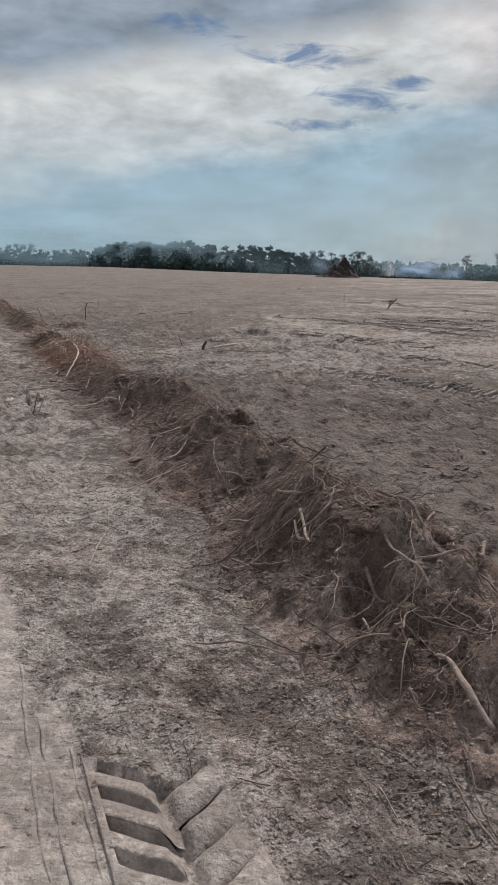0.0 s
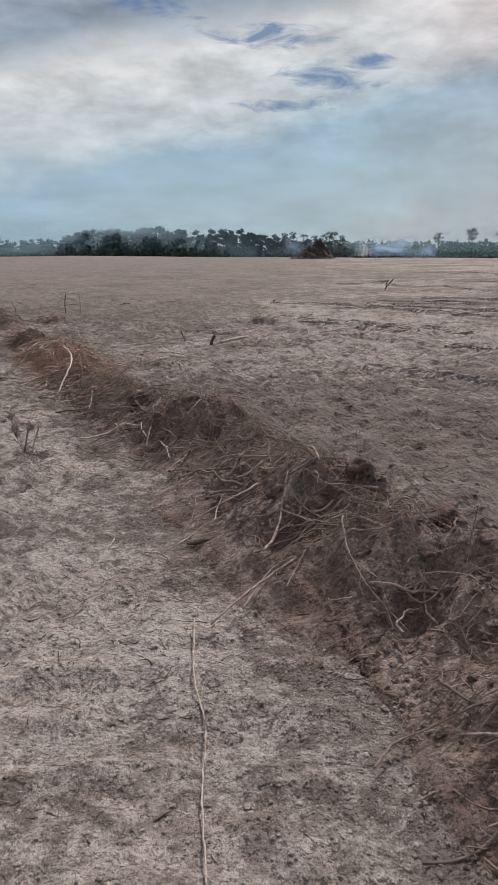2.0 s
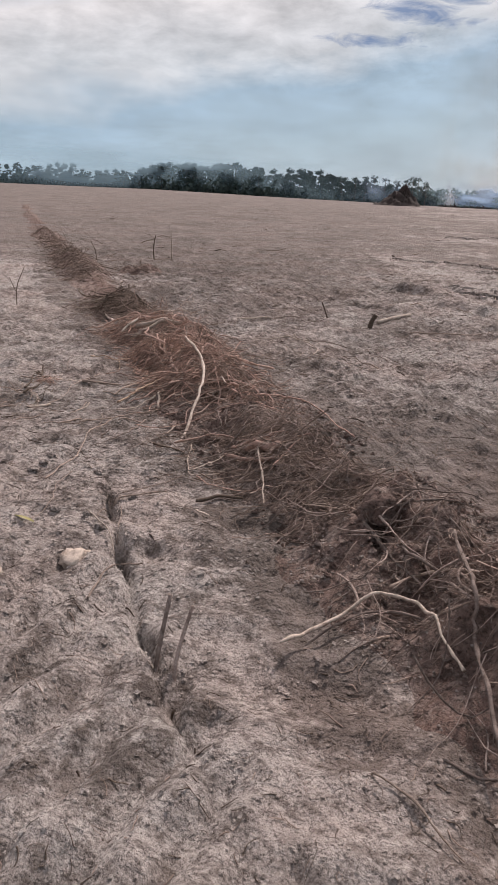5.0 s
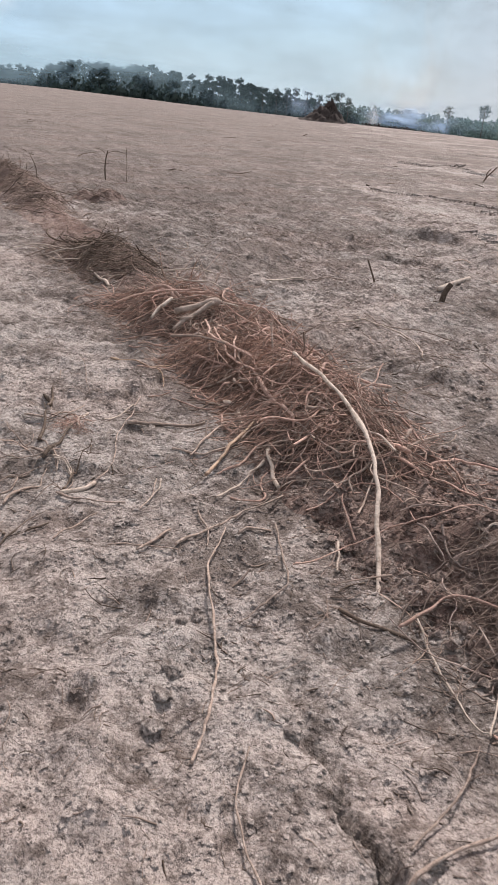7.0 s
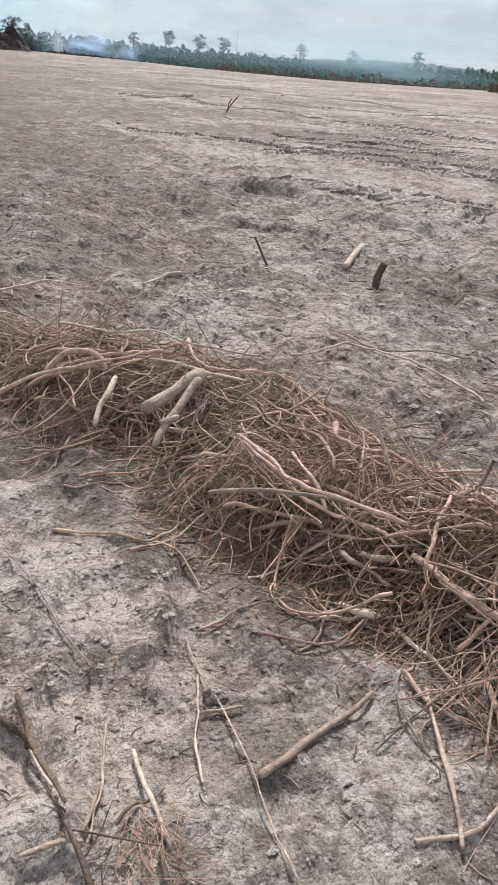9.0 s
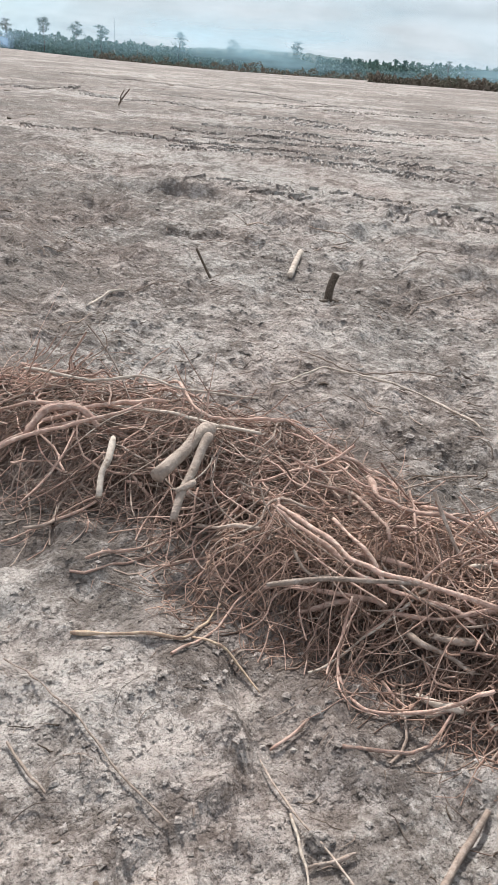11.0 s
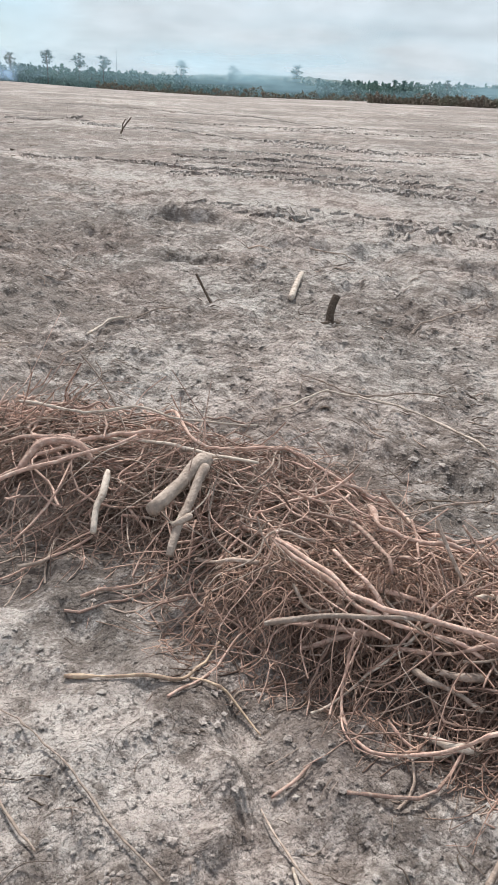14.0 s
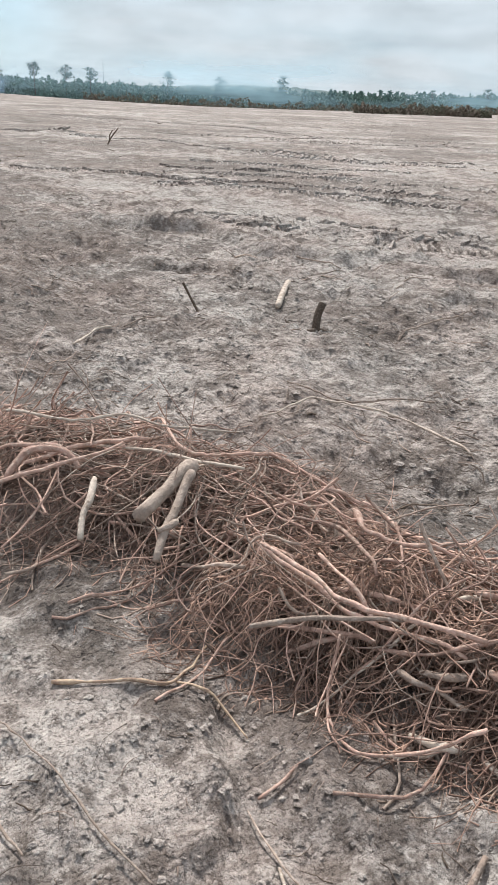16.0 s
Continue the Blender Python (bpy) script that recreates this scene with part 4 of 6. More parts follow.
loose_root([(-2.816, 9.385, 0.03), (-2.824, 9.214, 0.03), (-2.775, 9.209, 0.03)], 0.0049, 0.0042, DUSTY)
loose_root([(-3.12, 9.857, 0.012), (-3.163, 9.719, 0.012), (-3.14, 9.566, 0.012), (-3.106, 9.474, 0.012), (-3.118, 9.33, 0.012), (-3.179, 9.222, 0.012)], 0.0035, 0.0028, DUSTY)
loose_root([(-2.763, 9.449, 0.012), (-2.731, 9.322, 0.012), (-2.703, 9.07, 0.012)], 0.0028, 0.0028, DUSTY)
loose_root([(-3.366, 9.003, 0.012), (-3.344, 8.974, 0.012), (-3.348, 8.939, 0.012)], 0.0084, 0.0063, PALE)
loose_root([(-3.609, 12.466, 0.012), (-3.626, 12.322, 0.012), (-3.621, 12.128, 0.012), (-3.644, 11.941, 0.012), (-3.667, 11.758, 0.012), (-3.654, 11.622, 0.012), (-3.652, 11.514, 0.012), (-3.67, 11.433, 0.012), (-3.713, 11.358, 0.012), (-3.746, 11.31, 0.012)], 0.0028, 0.0035, DUSTY)
loose_root([(-3.632, 11.945, 0.012), (-3.564, 11.969, 0.012), (-3.486, 12.015, 0.012), (-3.353, 12.071, 0.012), (-3.246, 12.092, 0.012)], 0.0119, 0.0091, DUSTY)
loose_root([(-2.991, 11.996, 0.02), (-3.064, 11.848, 0.02), (-3.129, 11.713, 0.02), (-3.166, 11.62, 0.02), (-3.235, 11.472, 0.02)], 0.0091, 0.0105, YELLOW, "yellowish barkless stick lying against the root bank")
loose_root([(-2.933, 11.759, 0.012), (-2.952, 11.628, 0.012), (-2.942, 11.556, 0.012), (-2.934, 11.484, 0.012), (-2.923, 11.411, 0.012)], 0.0119, 0.0126, PALE)
loose_root([(-2.972, 11.591, 0.012), (-3.032, 11.527, 0.012), (-3.091, 11.437, 0.012), (-3.2, 11.258, 0.012)], 0.007, 0.0049, PALE)
loose_root([(-3.851, 12.125, 0.012), (-3.866, 11.943, 0.012), (-3.863, 11.855, 0.012)], 0.0063, 0.0056, PALE)
loose_root([(-3.922, 11.531, 0.012), (-3.857, 11.5, 0.012), (-3.828, 11.46, 0.012), (-3.817, 11.376, 0.012)], 0.0042, 0.0042, PALE)
loose_root([(-3.164, 12.097, 0.012), (-3.165, 12.001, 0.012), (-3.115, 11.918, 0.012)], 0.0077, 0.007, ROOT)
loose_root([(-3.887, 12.235, 0.012), (-3.946, 12.036, 0.012), (-4.007, 11.911, 0.012)], 0.0042, 0.0035, DUSTY)
loose_root([(-3.433, 11.407, 0.012), (-3.436, 11.338, 0.012), (-3.466, 11.247, 0.012)], 0.0056, 0.0049, PALE)
loose_root([(-4.076, 12.332, 0.03), (-4.054, 12.239, 0.03), (-4.036, 11.981, 0.03)], 0.0098, 0.0056, DARKW)
heap_root([(-2.972, 12.365, 0.006), (-2.911, 12.046, 0.01), (-2.868, 11.901, 0.006), (-2.832, 11.748, 0.004)], 0.0091, 0.0098, ROOT)
heap_root([(-2.35, 12.86, 0.008), (-2.631, 12.58, 0.009), (-2.947, 12.335, 0.008), (-3.026, 12.204, 0.007)], 0.007, 0.0056, ROOT)
heap_root([(-2.106, 12.819, 0.011), (-2.674, 12.145, 0.01), (-2.674, 12.028, 0.009)], 0.0091, 0.007, ROOT)
heap_root([(-3.1, 12.634, 0.009), (-3.022, 12.482, 0.001), (-2.849, 12.349, 0.008), (-2.72, 12.169, 0.011)], 0.007, 0.0056, ROOT)
heap_root([(-3.079, 12.254, 0.012), (-3.068, 12.122, 0.009), (-3.058, 11.99, 0.004)], 0.0063, 0.0042, PALE)
heap_root([(-3.002, 12.088, 0.002), (-2.95, 12.087, 0.011), (-2.867, 12.086, 0.011)], 0.007, 0.0056, ROOT)
loose_root([(-3.83, 11.232, 0.012), (-3.764, 11.28, 0.012), (-3.708, 11.343, 0.012)], 0.0133, 0.0105, PALE, "short pale barkless root stub on the track")
loose_root([(-3.851, 11.229, 0.012), (-3.783, 11.176, 0.012), (-3.7, 11.168, 0.012), (-3.565, 11.206, 0.012)], 0.0063, 0.0042, DUSTY)
loose_root([(-3.911, 11.506, 0.012), (-3.849, 11.489, 0.012), (-3.819, 11.407, 0.012)], 0.0056, 0.0042, PALE)
loose_root([(-3.449, 11.396, 0.012), (-3.464, 11.252, 0.012), (-3.502, 11.142, 0.012)], 0.0049, 0.0042, DUSTY)
loose_root([(-3.957, 11.497, 0.02), (-3.912, 11.627, 0.02), (-3.889, 11.836, 0.02)], 0.0112, 0.0084, DARKW)
loose_root([(-3.796, 10.854, 0.012), (-3.755, 10.951, 0.012), (-3.695, 11.06, 0.012), (-3.665, 11.088, 0.012)], 0.0049, 0.0035, DUSTY)
loose_root([(-3.907, 10.898, 0.012), (-3.829, 10.968, 0.012)], 0.0056, 0.0042, DARKW)
loose_root([(-3.483, 10.781, 0.012), (-3.421, 10.879, 0.012), (-3.368, 10.976, 0.012)], 0.0077, 0.0063, DUSTY)
loose_root([(-3.108, 10.941, 0.012), (-2.977, 11.057, 0.012)], 0.007, 0.0056, DUSTY)
loose_root([(-3.036, 11.422, 0.012), (-2.937, 11.355, 0.012), (-2.841, 11.304, 0.012)], 0.0049, 0.0035, DUSTY)
loose_root([(-3.593, 10.845, 0.012), (-3.472, 10.829, 0.012), (-3.336, 10.809, 0.012)], 0.0035, 0.0028, DUSTY)
loose_root([(-3.27, 11.123, 0.012), (-3.227, 10.974, 0.012), (-3.227, 10.867, 0.012)], 0.0049, 0.0042, DUSTY)
loose_root([(-4.112, 12.308, 0.012), (-4.065, 12.266, 0.012), (-4.052, 12.231, 0.012)], 0.0126, 0.0098, DARKW)
loose_root([(-4.058, 12.233, 0.012), (-4.045, 12.171, 0.012), (-4.037, 12.102, 0.012)], 0.0049, 0.0042, PALE)
loose_root([(-4.133, 11.922, 0.012), (-4.07, 11.932, 0.012), (-4.008, 11.924, 0.012)], 0.0077, 0.0056, DUSTY)
loose_root([(-4.011, 11.933, 0.012), (-3.974, 11.996, 0.012), (-3.946, 12.052, 0.012)], 0.0063, 0.0049, DUSTY)
loose_root([(-3.946, 11.932, 0.012), (-3.9, 11.954, 0.012), (-3.821, 12.009, 0.012)], 0.0049, 0.0035, DARKW)
loose_root([(-3.632, 12.308, 0.012), (-3.675, 12.194, 0.012), (-3.711, 12.116, 0.012), (-3.752, 11.969, 0.012)], 0.0049, 0.0035, PALE)
loose_root([(-3.668, 12.192, 0.012), (-3.615, 12.164, 0.012), (-3.577, 12.153, 0.012)], 0.0056, 0.0042, DUSTY)
heap_root([(-3.749, 14.057, 0.009), (-3.656, 13.937, 0.004), (-3.544, 13.877, 0.0), (-3.403, 13.832, 0.005), (-3.292, 13.786, 0.009)], 0.0084, 0.0063, ROOT)
heap_root([(-3.665, 13.974, 0.0), (-3.538, 13.891, 0.0), (-3.383, 13.882, 0.008), (-3.22, 13.755, 0.011)], 0.0084, 0.007, ROOT)
heap_root([(-3.548, 13.947, 0.005), (-3.489, 13.882, 0.009), (-3.453, 13.843, 0.005)], 0.0112, 0.0098, ROOT)
heap_root([(-3.542, 13.963, 0.011), (-3.657, 13.965, 0.0)], 0.0098, 0.0084, ROOT)
free_root([(-3.19, 13.475, 0.345), (-3.262, 13.434, 0.335), (-3.327, 13.399, 0.325), (-3.464, 13.317, 0.3)], 0.031, 0.025, FORKED)
free_root([(-3.225, 13.43, 0.335), (-3.258, 13.402, 0.325), (-3.346, 13.313, 0.27), (-3.413, 13.253, 0.24), (-3.47, 13.204, 0.2)], 0.02, 0.011, FORKED)
free_root([(-3.355, 13.275, 0.272), (-3.39, 13.268, 0.268), (-3.425, 13.265, 0.264)], 0.013, 0.009, FORKED)
free_root([(-3.498, 13.577, 0.32), (-3.546, 13.501, 0.29), (-3.588, 13.462, 0.26), (-3.619, 13.403, 0.22)], 0.012, 0.01, PALE)
free_root([(-3.716, 13.811, 0.27), (-3.62, 13.85, 0.34), (-3.53, 13.773, 0.345), (-3.499, 13.702, 0.3)], 0.013, 0.01, ROOT)
free_root([(-3.9, 13.82, 0.2), (-3.762, 13.784, 0.27), (-3.645, 13.73, 0.315), (-3.543, 13.689, 0.34), (-3.343, 13.68, 0.37)], 0.0085, 0.006, ROOT)
free_root([(-3.271, 12.941, 0.35), (-3.246, 12.758, 0.35), (-3.247, 12.643, 0.35), (-3.221, 12.568, 0.35), (-3.145, 12.491, 0.34), (-3.014, 12.353, 0.31)], 0.0065, 0.0075, ROOT)
free_root([(-3.552, 14.338, 0.3), (-3.472, 14.008, 0.37), (-3.399, 13.947, 0.37), (-3.24, 13.902, 0.38), (-3.148, 13.763, 0.37), (-2.849, 13.69, 0.31)], 0.0065, 0.0045, PALE)
free_root([(-3.466, 12.7, 0.3), (-3.349, 12.621, 0.33), (-3.268, 12.553, 0.345), (-3.15, 12.5, 0.33)], 0.007, 0.005, DUSTY)
free_root([(-3.2, 12.66, 0.2), (-3.25, 12.631, 0.05), (-3.294, 12.556, 0.02), (-3.298, 12.465, 0.02), (-3.245, 12.403, 0.03), (-3.199, 12.318, 0.1), (-3.159, 12.253, 0.18), (-3.129, 12.232, 0.2)], 0.0038, 0.005, ROOT)
heap_root([(-3.699, 13.318, 0.008), (-3.577, 13.31, 0.012), (-3.435, 13.304, 0.011), (-3.347, 13.289, 0.009), (-3.272, 13.393, 0.009)], 0.0056, 0.0042, ROOT)
heap_root([(-3.878, 13.613, 0.005), (-3.765, 13.626, 0.008), (-3.65, 13.603, 0.008), (-3.537, 13.614, 0.0)], 0.0056, 0.0042, ROOT)
heap_root([(-3.398, 14.971, 0.01), (-3.439, 14.226, 0.0), (-3.331, 14.062, 0.011), (-2.864, 14.679, 0.009), (-3.185, 13.817, 0.005), (-2.674, 14.403, 0.011), (-2.459, 14.357, 0.008)], 0.0056, 0.0042, ROOT)
heap_root([(-2.896, 14.612, 0.01), (-3.181, 13.61, 0.005), (-3.044, 13.533, 0.008), (-2.833, 13.445, 0.005), (-2.75, 13.282, 0.005), (-2.456, 13.34, 0.011)], 0.0063, 0.0049, ROOT)
heap_root([(-2.782, 13.287, 0.007), (-2.439, 13.332, 0.009), (-2.594, 12.943, 0.05), (-2.292, 12.979, 0.007)], 0.0091, 0.0084, ROOT)
heap_root([(-3.209, 13.028, 0.01), (-3.182, 12.907, 0.005), (-3.145, 12.807, 0.011), (-3.124, 12.708, 0.005), (-3.056, 12.62, 0.002), (-2.971, 12.431, 0.005)], 0.0077, 0.0063, ROOT)
heap_root([(-3.016, 13.136, 0.003), (-2.927, 13.025, 0.01), (-2.975, 12.857, 0.006), (-3.035, 12.718, 0.002)], 0.0077, 0.0063, ROOT)
heap_root([(-2.846, 13.037, 0.046), (-2.934, 12.896, 0.012), (-2.907, 12.816, 0.005), (-2.877, 12.713, 0.009), (-2.763, 12.626, 0.007)], 0.007, 0.007, ROOT)
heap_root([(-3.072, 12.917, 0.011), (-3.103, 12.769, 0.002), (-3.078, 12.659, 0.0)], 0.007, 0.0056, ROOT)
heap_root([(-3.334, 12.88, 0.005), (-3.222, 12.807, 0.0), (-3.124, 12.667, 0.008)], 0.0098, 0.0063, ROOT)
heap_root([(-3.267, 12.793, 0.0), (-3.204, 12.753, 0.0), (-3.096, 12.643, 0.0)], 0.0077, 0.0056, ROOT)
heap_root([(-2.993, 12.563, 0.006), (-3.064, 12.608, 0.0), (-3.204, 12.636, 0.007), (-3.351, 12.626, 0.01)], 0.0042, 0.0035, PALE)
heap_root([(-2.802, 12.59, 0.012), (-2.931, 12.583, 0.01), (-3.046, 12.607, 0.001), (-3.184, 12.638, 0.0)], 0.0042, 0.0035, ROOT)
heap_root([(-3.159, 12.751, 0.003), (-3.229, 12.745, 0.002), (-3.295, 12.71, 0.009), (-3.368, 12.624, 0.008)], 0.0035, 0.0028, ROOT)
heap_root([(-3.086, 12.556, 0.012), (-3.077, 12.496, 0.009), (-3.052, 12.438, 0.005), (-3.042, 12.349, 0.004)], 0.0091, 0.0084, DUSTY)
heap_root([(-3.063, 12.492, 0.01), (-3.029, 12.439, 0.008), (-2.996, 12.4, 0.01)], 0.0084, 0.0077, DUSTY)
heap_root([(-3.14, 12.431, 0.01), (-3.124, 12.353, 0.009), (-3.081, 12.3, 0.001)], 0.0098, 0.0105, PALE)
heap_root([(-3.225, 12.397, 0.006), (-3.169, 12.375, 0.008), (-3.118, 12.346, 0.01)], 0.0056, 0.0056, PALE)
heap_root([(-3.242, 12.639, 0.002), (-3.329, 12.527, 0.008), (-3.32, 12.482, 0.01), (-3.28, 12.425, 0.012)], 0.0028, 0.0021, ROOT)
heap_root([(-3.699, 14.214, 0.01), (-3.607, 14.01, 0.007), (-3.527, 13.94, 0.011)], 0.0084, 0.007, ROOT)
heap_root([(-3.333, 13.27, 0.003), (-3.328, 13.081, 0.01), (-3.279, 13.01, 0.002)], 0.0084, 0.007, DUSTY)
loose_root([(-3.852, 13.056, 0.008), (-3.778, 13.006, 0.008), (-3.724, 12.946, 0.008), (-3.63, 12.875, 0.008), (-3.569, 12.878, 0.008), (-3.502, 12.908, 0.008), (-3.429, 12.957, 0.008)], 0.0077, 0.0042, YELLOW, "half-peeled yellowish root lying on the sand")
loose_root([(-3.569, 12.878, 0.012), (-3.538, 12.814, 0.012), (-3.507, 12.779, 0.012), (-3.495, 12.723, 0.012), (-3.491, 12.649, 0.012)], 0.0063, 0.0035, YELLOW)
loose_root([(-4.035, 13.028, 0.012), (-3.988, 12.907, 0.012), (-3.964, 12.775, 0.012), (-3.939, 12.635, 0.012), (-3.917, 12.505, 0.012), (-3.883, 12.393, 0.012)], 0.0029, 0.0035, DUSTY)
loose_root([(-4.107, 12.767, 0.012), (-4.089, 12.665, 0.012), (-4.079, 12.583, 0.012)], 0.0038, 0.0031, DUSTY)
loose_root([(-3.568, 12.483, 0.012), (-3.505, 12.485, 0.012), (-3.451, 12.495, 0.012)], 0.0056, 0.0042, ROOT)
loose_root([(-2.343, 14.305, 0.03), (-2.071, 14.377, 0.03), (-1.909, 14.308, 0.03), (-1.795, 14.125, 0.03), (-1.656, 13.9, 0.03), (-1.729, 13.499, 0.03)], 0.007, 0.0084, PALE)
loose_root([(-1.929, 14.651, 0.03), (-1.909, 14.308, 0.03), (-1.658, 14.156, 0.03), (-1.309, 14.125, 0.03)], 0.0063, 0.0056, DUSTY)
loose_root([(0.568, 17.94, 0.012), (0.643, 17.672, 0.012), (0.715, 17.385, 0.012)], 0.0098, 0.007, DUSTY)
loose_root([(-0.593, 15.18, 0.012), (-0.477, 15.208, 0.012), (0.079, 15.41, 0.012), (0.428, 15.447, 0.012)], 0.0098, 0.007, DUSTY)
loose_root([(-2.655, 15.955, 0.012), (-2.389, 16.276, 0.012), (-2.249, 16.31, 0.012)], 0.0126, 0.0098, PALE)
loose_root([(-2.16, 16.273, 0.012), (-1.79, 16.419, 0.012)], 0.0084, 0.0056, DUSTY)
bank_root([(-2.209, 11.535, 0.06), (-2.01, 11.689, 0.06), (-1.709, 11.437, 0.06), (-1.535, 10.684, 0.06)], 0.0063, 0.0049, ROOT)
bank_root([(-2.637, 10.324, 0.05), (-2.385, 10.52, 0.05), (-2.094, 10.152, 0.05), (-1.84, 10.108, 0.05)], 0.0063, 0.0049, ROOT)
bank_root([(-2.131, 10.12, 0.06), (-2.084, 9.764, 0.06), (-2.064, 9.462, 0.06)], 0.0056, 0.0042, PALE)
bank_root([(-1.89, 10.116, 0.06), (-1.969, 9.934, 0.06), (-2.045, 9.769, 0.06)], 0.0049, 0.0042, ROOT)
bank_root([(-1.958, 8.289, 0.05), (-1.82, 8.428, 0.05), (-1.663, 8.548, 0.05), (-1.486, 8.583, 0.05), (-1.428, 8.236, 0.05), (-1.383, 8.121, 0.05)], 0.007, 0.0063, PALE)
bank_root([(-1.314, 8.738, 0.08), (-1.33, 8.275, 0.08), (-1.35, 8.156, 0.08), (-1.355, 7.794, 0.08)], 0.007, 0.007, DUSTY)
loose_root([(-2.695, 8.563, 0.012), (-2.695, 8.901, 0.012), (-2.554, 8.924, 0.012)], 0.0049, 0.0035, DUSTY)
loose_root([(-3.311, 11.66, 0.012), (-3.14, 12.023, 0.012)], 0.0077, 0.0063, DUSTY)
bank_root([(-0.806, 7.176, 0.07), (-0.703, 7.213, 0.07), (-0.568, 7.255, 0.07), (-0.428, 7.205, 0.07)], 0.0063, 0.007, DUSTY)
bank_root([(-1.068, 6.981, 0.05), (-1.054, 6.878, 0.05), (-0.918, 6.939, 0.05), (-0.788, 6.947, 0.05), (-0.717, 6.878, 0.05), (-0.664, 6.608, 0.05)], 0.0077, 0.007, DUSTY)
bank_root([(-0.912, 6.892, 0.05), (-0.833, 6.653, 0.05), (-0.744, 6.512, 0.05), (-0.666, 6.381, 0.05)], 0.007, 0.007, DUSTY)
bank_root([(-1.254, 7.886, 0.05), (-1.19, 7.632, 0.05), (-1.147, 7.361, 0.05)], 0.0056, 0.0049, DUSTY)
bank_root([(-1.054, 6.865, 0.03), (-1.051, 6.716, 0.03), (-0.998, 6.594, 0.03)], 0.0035, 0.0028, DUSTY)
bank_root([(-0.701, 6.493, 0.06), (-0.615, 6.449, 0.06), (-0.55, 6.443, 0.06)], 0.0063, 0.0056, PALE)
loose_root([(-1.07, 5.945, 0.025), (-0.964, 6.036, 0.025), (-0.885, 6.17, 0.025), (-0.82, 6.157, 0.025), (-0.773, 6.106, 0.025)], 0.006, 0.0042, PALE)
loose_root([(-0.824, 6.178, 0.02), (-0.813, 6.286, 0.02), (-0.773, 6.409, 0.02)], 0.0042, 0.0031, PALE)
loose_root([(-1.183, 5.867, 0.012), (-1.101, 5.933, 0.012), (-1.052, 5.817, 0.012)], 0.0049, 0.0063, DUSTY)
loose_root([(-0.968, 6.007, 0.012), (-0.907, 5.993, 0.012), (-0.85, 5.96, 0.012)], 0.0126, 0.0112, DARKW)
loose_root([(-1.365, 6.117, 0.012), (-1.374, 6.057, 0.012), (-1.385, 6.017, 0.012)], 0.0042, 0.0035, PALE)
loose_root([(-1.463, 5.971, 0.012), (-1.473, 5.827, 0.012)], 0.0035, 0.0028, DUSTY)
loose_root([(-1.696, 7.748, 0.012), (-1.585, 7.625, 0.012), (-1.511, 7.462, 0.012)], 0.0049, 0.0035, DUSTY)
loose_root([(-0.939, 6.575, 0.012), (-0.941, 6.397, 0.012), (-0.971, 6.226, 0.012)], 0.0035, 0.0028, ROOT)
loose_root([(-0.904, 5.159, 0.012), (-0.889, 4.641, 0.012), (-0.835, 4.34, 0.012), (-0.847, 4.069, 0.012), (-0.824, 3.73, 0.012)], 0.0038, 0.0035, PALE)
loose_root([(-1.117, 5.507, 0.012), (-1.126, 5.163, 0.012), (-1.132, 4.903, 0.012)], 0.0035, 0.0028, DUSTY)
loose_root([(-0.351, 4.113, 0.03), (-0.264, 4.227, 0.03), (-0.088, 4.237, 0.03), (0.028, 4.179, 0.03)], 0.0049, 0.0042, DUSTY)
bank_root([(0.012, 3.607, 0.05), (0.089, 3.55, 0.05), (0.172, 3.501, 0.05)], 0.0063, 0.0056, DUSTY)
bank_root([(0.789, 5.945, 0.05), (0.465, 5.439, 0.05), (0.246, 5.145, 0.05)], 0.0091, 0.0077, DUSTY)
bank_root([(-0.274, 5.312, 0.06), (-0.167, 5.348, 0.06), (-0.048, 5.246, 0.06)], 0.0049, 0.0042, DUSTY)
bank_root([(-0.796, 7.211, 0.06), (-0.643, 7.291, 0.06), (-0.532, 7.343, 0.06)], 0.0056, 0.0049, DUSTY)
bank_root([(-0.7, 5.127, 0.03), (-0.571, 5.376, 0.03), (-0.448, 5.417, 0.03)], 0.0042, 0.0035, DUSTY)
bank_root([(-0.014, 2.944, 0.04), (0.189, 2.752, 0.04), (0.291, 2.67, 0.04), (0.442, 2.679, 0.04), (0.65, 2.646, 0.04)], 0.0042, 0.0035, DUSTY)
bank_root([(-0.211, 2.875, 0.02), (0.033, 2.824, 0.02), (0.274, 2.706, 0.02)], 0.0042, 0.0035, DUSTY)
bank_root([(0.699, 2.581, 0.05), (0.739, 2.486, 0.05), (0.763, 2.348, 0.05), (0.796, 2.196, 0.05)], 0.0126, 0.0098, DUSTY)
bank_root([(0.532, 3.175, 0.06), (0.551, 3.042, 0.06), (0.58, 2.933, 0.06)], 0.0084, 0.0077, DUSTY)
bank_root([(0.236, 3.73, 0.05), (0.274, 3.548, 0.05)], 0.0084, 0.0084, PALE)
bank_root([(0.264, 3.748, 0.06), (0.296, 3.453, 0.06)], 0.0077, 0.0077, PALE)
bank_root([(0.603, 3.193, 0.06), (0.642, 2.988, 0.06), (0.733, 2.851, 0.06)], 0.0077, 0.007, DUSTY)
bank_root([(0.643, 3.61, 0.06), (0.747, 3.179, 0.06), (0.749, 2.984, 0.06)], 0.0077, 0.0091, DUSTY)
bank_root([(0.708, 2.198, 0.02), (0.679, 1.96, 0.02), (0.696, 1.796, 0.02)], 0.0035, 0.0035, DUSTY)
